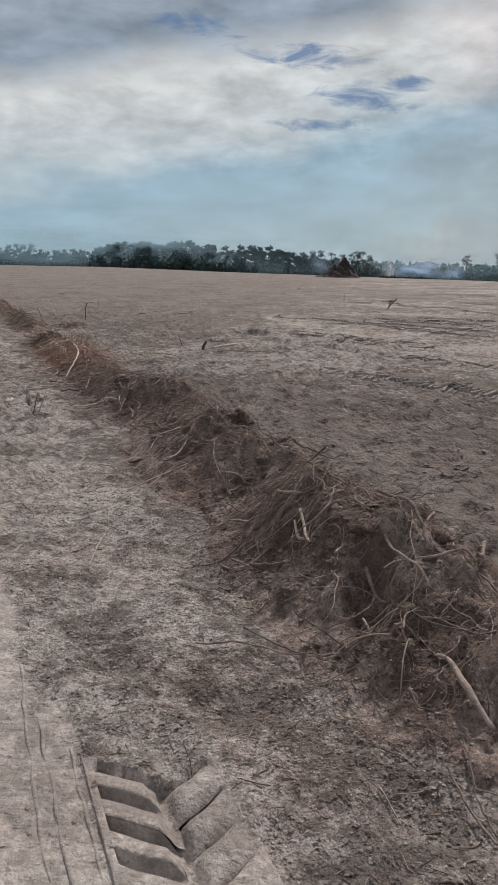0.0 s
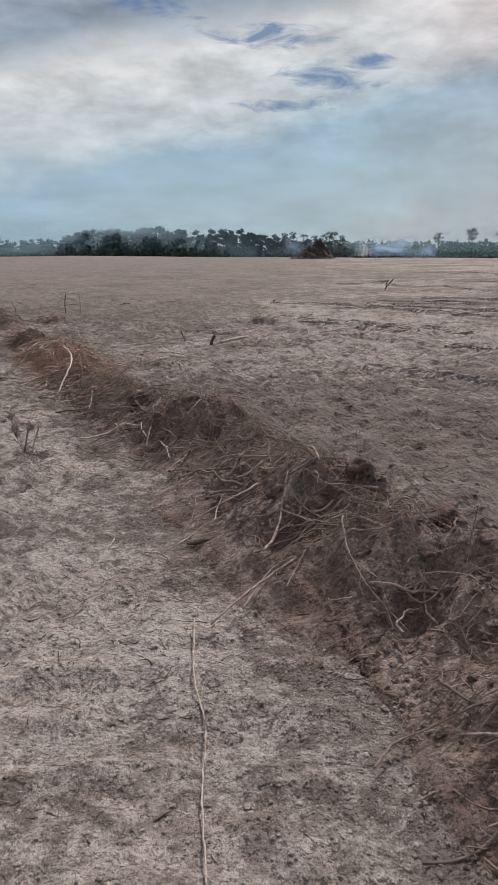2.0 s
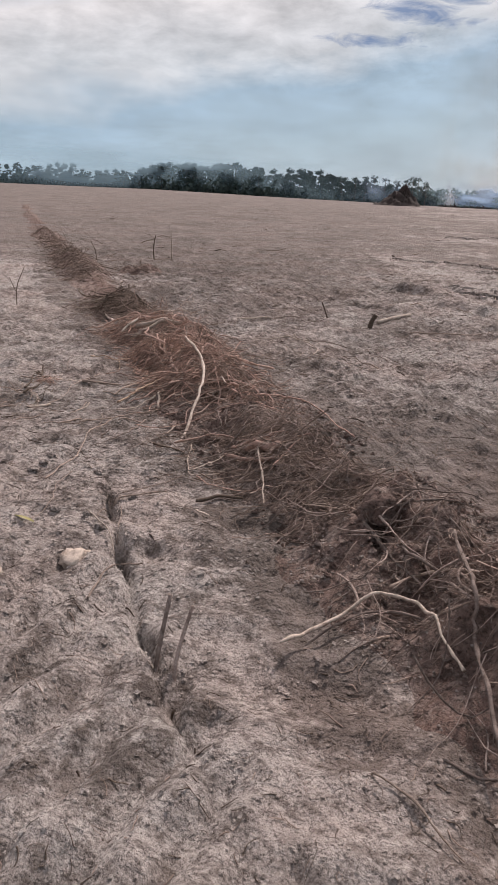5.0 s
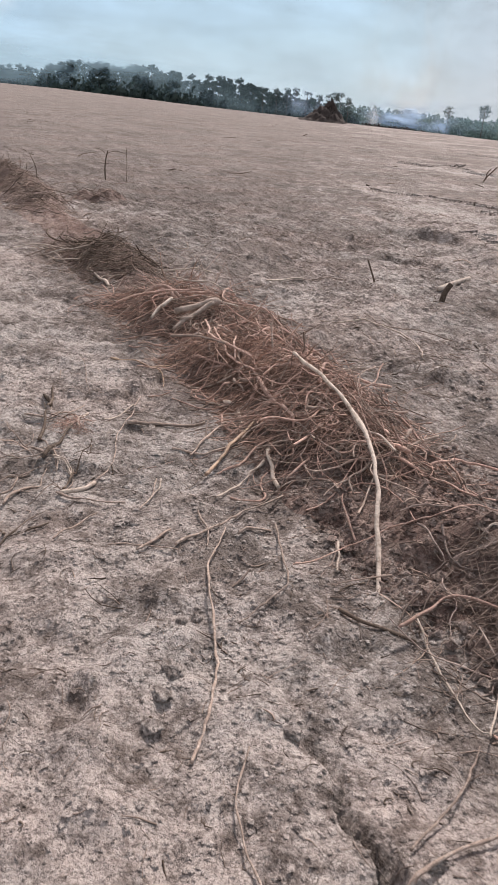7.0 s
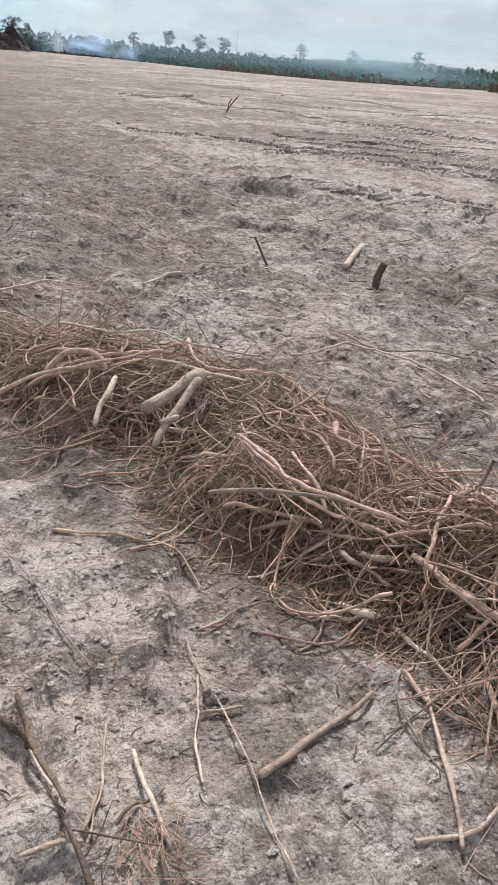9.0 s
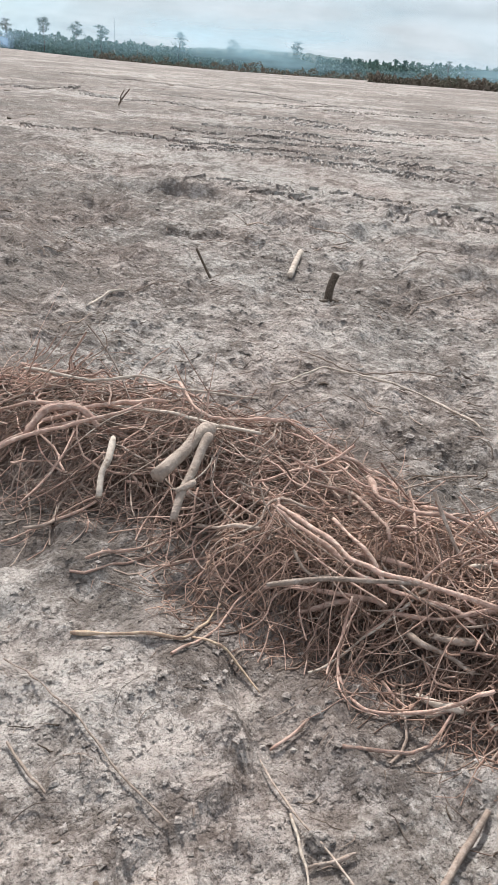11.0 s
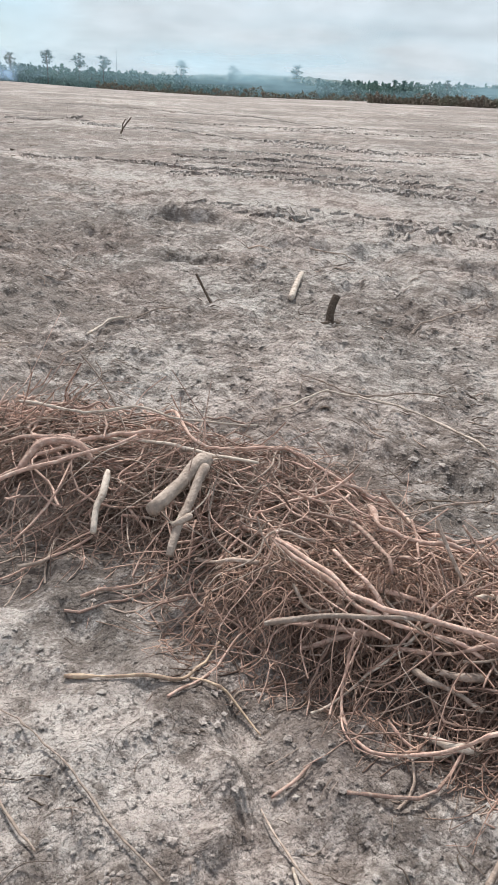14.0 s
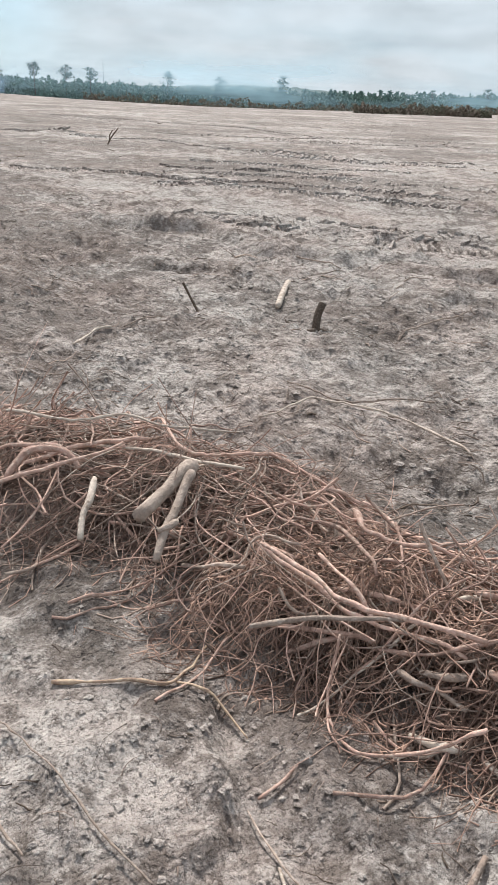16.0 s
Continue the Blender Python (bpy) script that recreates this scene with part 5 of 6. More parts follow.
bank_root([(0.622, 2.071, 0.02), (0.65, 1.915, 0.02), (0.68, 1.759, 0.02)], 0.0035, 0.0035, DUSTY)
loose_root([(0.401, 1.996, 0.012), (0.427, 1.944, 0.012), (0.448, 1.878, 0.012)], 0.0035, 0.0028, DUSTY)
bank_root([(0.945, 2.947, 0.08), (1.217, 3.69, 0.08), (1.173, 3.634, 0.08)], 0.0098, 0.0084, DUSTY)
bank_root([(0.701, 2.939, 0.06), (0.826, 2.973, 0.06), (0.934, 2.938, 0.06)], 0.0063, 0.0056, DUSTY)
loose_root([(-0.197, 2.185, 0.03), (-0.173, 2.109, 0.03), (-0.149, 2.027, 0.03)], 0.0024, 0.0021, DARKW)
# straight stiff roots that stand out of the bank: points as x, y and height, never under its surface
STIFF = (([(-0.43, 6.07, 0.2), (-0.515, 5.689, 0.2), (-0.593, 5.445, 0.18)], 0.008, 0.011), ([(-0.504, 6.068, 0.2), (-0.544, 5.814, 0.2), (-0.544, 5.689, 0.2)], 0.006, 0.005),
         ([(-0.656, 5.707, 0.25), (-0.504, 5.818, 0.25), (-0.353, 5.954, 0.25), (-0.225, 6.096, 0.25)], 0.005, 0.007), ([(-0.502, 5.832, 0.25), (-0.439, 5.744, 0.25), (-0.37, 5.638, 0.25)], 0.006, 0.004),
         ([(-0.672, 5.873, 0.25), (-0.551, 6.026, 0.26), (-0.448, 6.09, 0.26), (-0.37, 6.031, 0.25)], 0.006, 0.007), ([(-0.21, 6.608, 0.25), (-0.392, 6.091, 0.25)], 0.008, 0.007), ([(-0.331, 6.817, 0.25), (-0.361, 6.315, 0.25)], 0.005, 0.006),
         ([(-0.59, 5.615, 0.2), (-0.502, 5.66, 0.2), (-0.4, 5.818, 0.2), (-0.208, 6.076, 0.2)], 0.004, 0.005), ([(-0.632, 5.494, 0.15), (-0.528, 5.599, 0.15), (-0.369, 5.731, 0.15)], 0.008, 0.007),
         ([(-0.276, 5.689, 0.15), (-0.393, 5.474, 0.15), (-0.465, 5.293, 0.15), (-0.521, 5.112, 0.15)], 0.006, 0.004), ([(-0.864, 6.524, 0.12), (-0.761, 6.476, 0.15), (-0.685, 6.405, 0.15)], 0.013, 0.01),
         ([(-1.067, 6.827, 0.1), (-0.935, 6.955, 0.12), (-0.783, 7.058, 0.14), (-0.588, 7.031, 0.16)], 0.006, 0.008), ([(-0.828, 5.009, 0.05), (-0.722, 5.148, 0.08), (-0.601, 5.3, 0.1), (-0.447, 5.442, 0.13)], 0.006, 0.01),
         ([(-0.722, 5.148, 0.08), (-0.69, 5.07, 0.06), (-0.67, 5.0, 0.05)], 0.004, 0.003))
for points, r0, r1 in STIFF:
    low = surface(np.array([p[0] for p in points]), np.array([p[1] for p in points]))
    free_root([(x, y, max(z, b + r0)) for (x, y, z), b in zip(points, low)], 0.62 * r0, 0.62 * r1, SOILED)
leaning = [(-2.82, 12.13, 0.415), (-2.73, 11.9, 0.40), (-2.63, 11.62, 0.36), (-2.58, 11.35, 0.31), (-2.57, 11.11, 0.243), (-2.60, 10.85, 0.12), (-2.631, 10.6, 0.012)]
tagged(part("loose_root", joined("root", [strand(leaning, 0.0105, 0.009, 0.16, 3, 44, 8, 0.35)]), PALE), "long pale barkless root leaning from the root bank", "root", group="loose roots")
# a loose tangle of thin torn roots on the track
for k in range(13):
    x, y = -3.95 + r.normal(0, 0.12), 11.28 + r.normal(0, 0.2)
    main = [np.array([x, y, float(surface(np.array([x]), np.array([y]))[0]) + 0.02])]
    ang, bits = r.uniform(0, 6.28), []
    for j in range(6):
        ang += r.normal(0, 0.3)
        p = main[-1] + np.array([math.cos(ang), math.sin(ang), 0]) * 0.06
        p[2] = float(surface(p[:1], p[1:2])[0]) + abs(r.normal(0.012, 0.02))
        main.append(p)
    bits.append(strand(main, 0.005 * math.exp(r.normal(0, 0.3)), 0.002, 0.2, k, 18, 6, 0.7))
    for j in range(3):
        a = main[int(r.integers(1, 5))]
        d = r.normal(0, 0.05, 3) * np.array([1, 1, 0.3]) + np.array([0, 0, 0.01])
        bits.append(strand([a, a + d, a + d * 1.8 + r.normal(0, 0.01, 3)], 0.0026, 0.001, 0.15, k + j, 8, 5, 0.5))
    tagged(part("loose_root", joined("loose_root", bits), DUSTY if k % 3 else DARKW), "thin branching torn root lying on the track", "root", group="loose roots")

# ---- burning brush pile, far woods ----
def leaf_quads(centres, size, seed):
    r = np.random.default_rng(seed)
    n = len(centres)
    a = r.normal(size=(n, 3))
    a /= np.linalg.norm(a, axis=1, keepdims=True)
    b = np.cross(a, r.normal(size=(n, 3)))
    b /= np.linalg.norm(b, axis=1, keepdims=True)
    s = size * np.exp(r.normal(0, 0.35, n))[:, None]
    v = np.stack([centres - a * s, centres - b * s * 0.6, centres + a * s, centres + b * s * 0.6], 1).reshape(-1, 3)
    return v, np.arange(4 * n).reshape(n, 4)


def tree(seed, tall, spread, low, lumps, leaves, leaf, mat, label, flat=0.7, every=1):
    """A tree: tapered trunk with limbs, and a crown of leaf clumps of uneven outline."""
    r = np.random.default_rng(seed)
    ob = tagged(new("tree"), label, "tree", group="far trees")
    lean = r.normal(0, 0.03, 2)
    bits = [strand([(0, 0, -0.3), (lean[0] * tall * 0.4, lean[1] * tall * 0.4, tall * 0.45), (lean[0] * tall, lean[1] * tall, tall * 0.9)], tall * 0.018, tall * 0.005, 0.05, seed, 6, 5)]
    cs = []
    for k in range(lumps):
        hgt = tall * r.uniform(low, 0.97)
        reach = spread * math.sin(math.pi * min(0.98, 0.18 + 0.8 * (hgt / tall - low) / (1 - low))) * r.uniform(0.3, 1.0)
        a = r.uniform(0, 6.283)
        c = np.array([reach * math.cos(a) + lean[0] * hgt, reach * math.sin(a) + lean[1] * hgt, hgt])
        start = np.array([lean[0] * hgt * 0.8, lean[1] * hgt * 0.8, hgt - 0.35 * reach - 0.05 * tall])
        if k % every == 0:
            bits.append(strand([start, (start + c) / 2 + r.normal(0, 0.1, 3), c], tall * 0.006, tall * 0.002, 0.05, k, 3, 3))
        rad = tall * r.uniform(0.04, 0.12)
        d = r.normal(size=(leaves // lumps, 3))
        d /= np.linalg.norm(d, axis=1, keepdims=True)
        cs.append(c + d * rad * r.uniform(0.35, 1.1, (len(d), 1)) * np.array([1.25, 1.25, flat]))
    part("trunk", joined("trunk", bits), TRUNK, ob)
    v, q = leaf_quads(np.vstack(cs), leaf, seed)
    me = bpy.data.meshes.new("crown")
    fill(me, v, q)
    me.polygons.foreach_set("use_smooth", np.zeros(len(q), dtype=bool))
    part("crown", me, mat, ob)
    return ob


def at_bearing(deg, dist):
    """A place on the ground at so many degrees clockwise from +y, seen from the end of the walk's first half."""
    x, y = -2.5 + dist * math.sin(radians(deg)), 6.0 + dist * math.cos(radians(deg))
    return x, y, float(ground_z(np.array([x]), np.array([y]))[0])


def plant(models, bearings, dists, scales, r):
    for b, d, s in zip(bearings, dists, scales):
        x, y, z = at_bearing(b, d)
        copy_thing(models[r.integers(len(models))], Matrix.Translation((x, y, z - 0.1)) @ Matrix.Rotation(r.uniform(0, 6.28), 4, "Z") @ Matrix.Diagonal((s * r.uniform(0.9, 1.2), s * r.uniform(0.9, 1.2), s, 1)))


r = np.random.default_rng(4)
broad = [tree(50 + k, 11.5, 3.6, 0.04, 34, 1300, 0.31, LEAF, "dark green broadleaf tree at the edge of a distant wood", 0.7, 5) for k in range(5)]
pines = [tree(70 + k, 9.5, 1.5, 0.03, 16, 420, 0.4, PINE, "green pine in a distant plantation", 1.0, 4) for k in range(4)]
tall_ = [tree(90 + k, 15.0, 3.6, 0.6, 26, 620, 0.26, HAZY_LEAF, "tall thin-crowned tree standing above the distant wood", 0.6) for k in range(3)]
wispy = [tree(95 + k, 11.0, 2.6, 0.25, 18, 380, 0.28, LEAF, "thin bare-limbed tree at the edge of a distant wood", 0.7) for k in range(2)]
for k, m in enumerate(broad + pines + tall_ + wispy):
    b = (-9.5 + 2.3 * k) if k < 5 else (14 + 4 * k if k < 9 else (26.9, 20.3, 34.8, 5.6, 8.7)[k - 9])
    x, y, z = at_bearing(b, 332 if k < 5 or k > 11 else 412)
    m.location = (x, y, z - 0.1)
# the near wood, uneven in height
n = 72
b = np.linspace(-11, 8.5, n) + r.normal(0, 0.1, n)
plant(broad, b, 330 + r.uniform(0, 40, n), np.interp(b, [-11, -9.5, -5, -3, -1.2, 0, 2, 3.5, 6, 8.5], [0.75, 0.9, 1.05, 0.95, 0.85, 1.02, 1.0, 0.8, 0.62, 0.45]) * r.uniform(0.85, 1.12, n), r)
plant(wispy, [3.4, 4.3, 5.0, 6.3, 7.2, 7.9, 8.3, 9.2], [326] * 8, [0.85, 0.9, 0.95, 0.9, 0.85, 0.9, 1.0, 0.85], r)
# wood farther off, and the plantation
n = 44
b = np.linspace(-34, -10, n) + r.normal(0, 0.1, n)
plant(broad, b, 520 + r.uniform(0, 50, n), np.interp(b, [-34, -17, -15.6, -15, -10], [1.05, 1.15, 1.15, 1.0, 1.05]) * r.uniform(0.85, 1.1, n), r)
n = 124
b = np.linspace(8, 64, n) + r.normal(0, 0.12, n)
plant(pines, b, 405 + r.uniform(0, 70, n), np.interp(b, [8, 12, 20, 30, 64], [0.72, 0.8, 0.9, 0.95, 0.92]) * r.uniform(0.92, 1.08, n), r)
plant(tall_, [18.3, 21.9, 30.5, 44.8, 48.4, 16.0], [405] * 6, [1.0, 0.96, 0.9, 0.68, 0.75, 0.85], r)


def undergrowth(name, b0, b1, dist, deep, tall, n, mat, label, size=0.45, even=0.0):
    q = np.random.default_rng(int(dist + b0 * 7))
    bb, dd = np.radians(q.uniform(b0, b1, n)), dist + q.uniform(0, deep, n)
    x, y = -2.5 + dd * np.sin(bb), 6.0 + dd * np.cos(bb)
    top = tall * (0.65 + 0.25 * even + (1 - even) * 0.45 * wobble(np.degrees(bb), bb * 0, 0.45, 15) + (1 - 0.6 * even) * 0.25 * wobble(np.degrees(bb), bb * 0, 0.13, 16))
    v, f = leaf_quads(np.stack([x, y, ground_z(x, y) + top * q.uniform(0, 1, n) ** 1.3], -1), size, 3)
    me = bpy.data.meshes.new(name)
    fill(me, v, f)
    tagged(part(name, me, mat), label, "undergrowth", kind="stuff")


undergrowth("wood_undergrowth", -11, 10, 327, 30, 7.0, 11000, LEAF, "dark undergrowth closing the foot of a distant wood", 0.75)
undergrowth("far_undergrowth", -34, -10, 515, 25, 9.5, 13000, LEAF, "dark undergrowth of a wood far off", 1.1)
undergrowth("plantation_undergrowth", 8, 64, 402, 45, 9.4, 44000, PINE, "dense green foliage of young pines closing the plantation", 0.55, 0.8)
undergrowth("brush_strip", 21, 64, 235, 14, 2.3, 9000, SCRUB, "low brown strip of dry brush along the field's edge", 0.25)
undergrowth("brush_heap_strip", 38.5, 47.5, 150, 8, 1.8, 5200, SCRUB, "dark brown heaped brush on the field", 0.2)

# far wooded ridge
az = np.radians(np.linspace(-60, 80, 1400))
rows = []
for k, f in enumerate((0, 0.4, 0.75, 1.0, 1.0)):
    rad = 1000 + 90 * k
    top = 1.5 + rad * np.tan(np.radians(np.interp(np.degrees(az), [-60, 5, 12, 20, 27, 33, 36, 42, 50, 80], [0.6, 0.5, 0.5, 0.7, 0.9, 1.22, 1.2, 0.85, 0.5, 0.4])))
    rows.append(np.stack([-2.5 + rad * np.sin(az), 6 + rad * np.cos(az), np.where(f > 0, top * f + 1.0 * wobble(az * 1000, az * 0 + k, 7, 7) + 0.8 * wobble(az * 1000, az * 0 + k, 3, 17), -8)], -1))
G = np.stack(rows)
tagged(part("wooded_ridge", grid_mesh("wooded_ridge", G[..., 0], G[..., 1], G[..., 2]), HILL), "low wooded ridge on the horizon", "hill", kind="structure")

# brush pile
pile = tagged(new("brush_pile"), "dark burning heap of brush and soil on the field", "brush pile")
x, y = 20.8, 181.0
pile.location = (x, y, float(ground_z(np.array([x]), np.array([y]))[0]))
U, V = np.meshgrid(np.linspace(0, 2 * np.pi, 90), np.linspace(0, 1, 40))
rad = (4.7 + 1.8 * np.maximum(0, -np.cos(U)) ** 2) * V ** 1.2 * (1 + 0.15 * wobble(np.cos(U) * 3, np.sin(U) * 3, 1.0, 40))
PX, PY = rad * np.cos(U) + 0.9 * (1 - V), rad * np.sin(U)
PZ = 4.5 * (1 - V) ** 1.15 + 0.9 * wobble(PX, PY, 0.8, 41) * (1 - V) ** 0.5 + 0.3 * wobble(PX, PY, 0.3, 42) * (1 - V ** 4) - 0.2
part("brush_core", grid_mesh("brush_core", PX, PY, PZ), CHAR, pile)
q = np.random.default_rng(9)
bits = []
for k in range(70):
    a, t = q.uniform(0, 6.28), q.uniform(0.05, 0.9)
    c = np.array([4.0 * t ** 1.2 * math.cos(a) + 0.9 * (1 - t), 4.0 * t ** 1.2 * math.sin(a), 4.5 * (1 - t) ** 1.15])
    d = q.normal(0, 0.6, 3) + np.array([0, 0, 0.05])
    bits.append(strand([c - d * 0.4, c + q.normal(0, 0.1, 3), c + d], 0.07, 0.03, 0.1, k, 5))
part("branches", joined("branches", bits), CHAR, pile, "charred branches sticking out")

# ---- crumbs and litter on the soil ----
def crumbs(name, n, y0, y1, u0, u1, size, mat, label, seed, flat=0.38):
    """Loose lumps of soil: small uneven octahedra that lie on the ground."""
    q = np.random.default_rng(seed)
    y, u = q.uniform(y0, y1, n), q.uniform(u0, u1, n)
    x = foot(y) + u
    keep = q.uniform(0, 1, n) < (0.55 + 0.6 * wobble(x, y, 0.5, 81)) * (1 - np.minimum(0.97, 1.8 * rolled(x, y)))
    x, y = x[keep], y[keep]
    n = len(x)
    s = size * np.minimum(2.0, np.exp(q.normal(0, 0.55, n)))
    base = np.array([[1, 0, 0], [0, 1, 0], [-1, 0, 0], [0, -1, 0], [0, 0, 1], [0, 0, -1]], float)
    v = base[None] * s[:, None, None] * q.uniform(0.55, 1.3, (n, 6, 1)) + q.normal(0, 0.15, (n, 6, 3)) * s[:, None, None]
    v[:, :, 2] *= flat
    a = q.uniform(0, 6.28, n)
    c, d = np.cos(a)[:, None], np.sin(a)[:, None]
    vx, vy = v[:, :, 0] * c - v[:, :, 1] * d, v[:, :, 0] * d + v[:, :, 1] * c
    v = np.stack([vx + x[:, None], vy + y[:, None], v[:, :, 2] + (np.maximum(surface(x, y), ground_z(x, y)) + 0.25 * s)[:, None]], -1)
    tri = np.array([[0, 1, 4], [1, 2, 4], [2, 3, 4], [3, 0, 4], [1, 0, 5], [2, 1, 5], [3, 2, 5], [0, 3, 5]])
    me = bpy.data.meshes.new(name)
    fill(me, v.reshape(-1, 3), (np.arange(n)[:, None, None] * 6 + tri[None]).reshape(-1, 3))
    at = me.attributes.new("sand", "FLOAT", "POINT")
    at.data.foreach_set("value", np.repeat(sandiness(x, y) + q.uniform(0.0, 0.6, n), 6).astype(np.float32))
    me.polygons.foreach_set("use_smooth", np.zeros(len(me.polygons), dtype=bool))
    tagged(part(name, me, mat), label, "soil", kind="stuff")


crumbs("soil_crumbs", 40000, 1.5, 15.5, -1.9, 0.15, 0.0048, SOIL, "loose crumbs of dry sandy soil on the track", 5)
crumbs("soil_clods", 6500, 1.5, 16, -1.75, 0.5, 0.0072, SOIL, "clods of dry sandy soil on the track", 6)
crumbs("bank_clods", 15000, 2.6, 12.0, -0.05, 1.2, 0.012, BANK, "dark clods of soil crumbling from the root bank", 9, 0.7)
crumbs("near_field_clods", 36000, 10.5, 19.5, 0.9, 4.6, 0.0065, SOIL, "clods of brown soil beside the root bank", 10)
crumbs("crust_lumps", 4000, 8.0, 13.5, -1.5, 0.0, 0.0072, SOIL, "pale hard lumps of broken crust on the track", 8, 0.3)
crumbs("near_crumbs", 20000, 1.5, 4.8, -1.3, 0.6, 0.0046, SOIL, "loose crumbs of soil beside the tyre print", 18)
crumbs("field_clods", 26000, 4, 26, 0.9, 8.0, 0.012, SOIL, "clods of brown soil on the cleared field", 7)


def litter(name, n, y0, y1, u0, u1, length, radius, mat, label, seed):
    """Broken bits of root and twig strewn on the soil."""
    q = np.random.default_rng(seed)
    y = y0 + (y1 - y0) * q.uniform(0, 1, n) ** 1.3
    x = foot(y) + q.uniform(u0, u1, n)
    keep = q.uniform(0, 1, n) < (0.5 + 0.7 * wobble(x, y, 0.7, 82)) * (1 - np.minimum(0.97, 1.8 * rolled(x, y)))
    x, y = x[keep], y[keep]
    n, steps = len(x), 4
    L, a, t = length * np.exp(q.normal(0, 0.6, n)) / steps, q.uniform(0, 6.28, n), q.normal(0, 0.25, n)
    lift = np.abs(q.normal(0, 0.5, n))
    P = np.zeros((n, steps + 1, 3))
    for k in range(steps + 1):
        P[:, k] = np.stack([x, y, surface(x, y) + radius + lift * L * k * 0.3], -1)
        a = a + t + q.normal(0, 0.3, n)
        x, y = x + np.cos(a) * L, y + np.sin(a) * L
    R = radius * np.exp(q.normal(0, 0.4, n))[:, None] * np.linspace(1.1, 0.5, steps + 1)[None]
    me = bpy.data.meshes.new(name)
    fill(me, *tubes(P, R, 3))
    tagged(part(name, me, mat), label, "litter", kind="stuff")


litter("track_litter", 7000, 1.5, 16, -1.9, 0.3, 0.04, 0.0013, DUST_FINE, "short dry bits of root strewn on the track", 11)
litter("dark_litter", 3600, 1.5, 16, -1.9, 0.3, 0.035, 0.0016, DARKW, "dark bits of bark and twig strewn on the track", 12)
litter("field_litter", 5200, 4, 26, 0.9, 8.0, 0.08, 0.0024, DUST_FINE, "dry bits of root strewn on the cleared field", 13)
litter("field_dark_litter", 3000, 4, 30, 0.9, 9.0, 0.07, 0.0035, DARKW, "dark bits of root and bark on the cleared field", 14)
litter("near_field_litter", 5200, 10.5, 20, 0.8, 5.0, 0.06, 0.0018, DUST_FINE, "fine dry bits of root strewn beside the bank", 17)
litter("far_debris", 900, 26, 130, 1.0, 60.0, 0.2, 0.010, DARKW, "dark bits of brush scattered far over the field", 16)
litter("field_stick_litter", 120, 4, 30, 0.9, 9.0, 0.28, 0.007, DUSTY, "broken sticks strewn on the cleared field", 15)

# ---- single things on the track and field ----
def gz(x, y):
    return float(surface(np.array([x]), np.array([y]))[0])


def stick_thing(name, label, category, limbs, mat, parts=()):
    """A thing of one or more stout strands: each a list of points (height over the soil) and two radii."""
    base = Vector((limbs[0][0][0][0], limbs[0][0][0][1], gz(*limbs[0][0][0][:2])))
    meshes = []
    for k, (pts, r0, r1) in enumerate(limbs):
        run = [(x - base.x, y - base.y, gz(x, y) + h - base.z) for x, y, h in pts]
        meshes.append(joined(name, [strand(run, r0, r1, 0.05, 40 + k, 14, 8, 0.15)]))
    if len(meshes) == 1:
        ob = part(name, meshes[0], mat)
    else:
        ob = new(name)
        for nm, me in zip(parts, meshes):
            part(nm, me, mat, ob)
    ob.location = base
    return tagged(ob, label, category)


stick_thing("tree_stump", "small dark broken stump standing in the cleared field", "stump", [([(-0.97, 15.62, -0.05), (-0.96, 15.63, 0.1), (-0.91, 15.65, 0.21)], 0.033, 0.027), ([(-0.97, 15.62, 0.02), (-1.06, 15.6, 0.0)], 0.025, 0.012), ([(-0.96, 15.62, 0.02), (-0.9, 15.55, -0.01)], 0.025, 0.012)], DARKW, ("trunk", "root_flare", "root_flare"))
stick_thing("log", "short pale log lying on the cleared field", "log", [([(-0.8, 16.34, 0.03), (-0.55, 16.62, 0.04), (-0.3, 16.9, 0.06)], 0.03, 0.026)], PALE)
stick_thing("forked_stick", "dark forked stick standing up from the field", "stick", [([(6.4, 36.3, -0.05), (6.55, 36.35, 0.2), (6.85, 36.4, 0.5)], 0.035, 0.02), ([(6.5, 36.3, 0.1), (6.5, 36.3, 0.3), (6.62, 36.3, 0.46)], 0.025, 0.015)], DARKW, ("stem", "branch"))
stick_thing("dead_sapling", "thin dead sapling with broken twigs standing in the field", "sapling", [([(-5.4, 25.2, -0.05), (-5.42, 25.2, 0.3), (-5.36, 25.2, 0.62)], 0.016, 0.010), ([(-5.37, 25.2, 0.56), (-5.2, 25.2, 0.59), (-5.0, 25.2, 0.55)], 0.005, 0.004), ([(-4.98, 25.2, -0.03), (-4.97, 25.2, 0.3), (-4.99, 25.2, 0.66)], 0.007, 0.004), ([(-5.38, 25.2, 0.5), (-5.5, 25.2, 0.6), (-5.62, 25.2, 0.61)], 0.006, 0.003)], DARKW, ("stem", "twig", "stem", "twig"))
stick_thing("stick", "thin dark stick standing in the field", "stick", [([(-6.6, 24.2, -0.05), (-6.62, 24.2, 0.2), (-6.72, 24.2, 0.42)], 0.010, 0.006)], DARKW)
stick_thing("stick", "thin dark stick standing in the field", "stick", [([(-1.45, 16.45, -0.03), (-1.49, 16.5, 0.08), (-1.55, 16.55, 0.2)], 0.012, 0.009)], DARKW)
stick_thing("root_stub", "pair of short root stubs standing in a crack", "root", [([(-2.37, 8.17, -0.04), (-2.37, 8.23, 0.06), (-2.34, 8.3, 0.2)], 0.009, 0.007), ([(-2.31, 8.16, -0.04), (-2.30, 8.22, 0.06), (-2.26, 8.3, 0.19)], 0.008, 0.006)], SOILED, ("stub", "stub"))
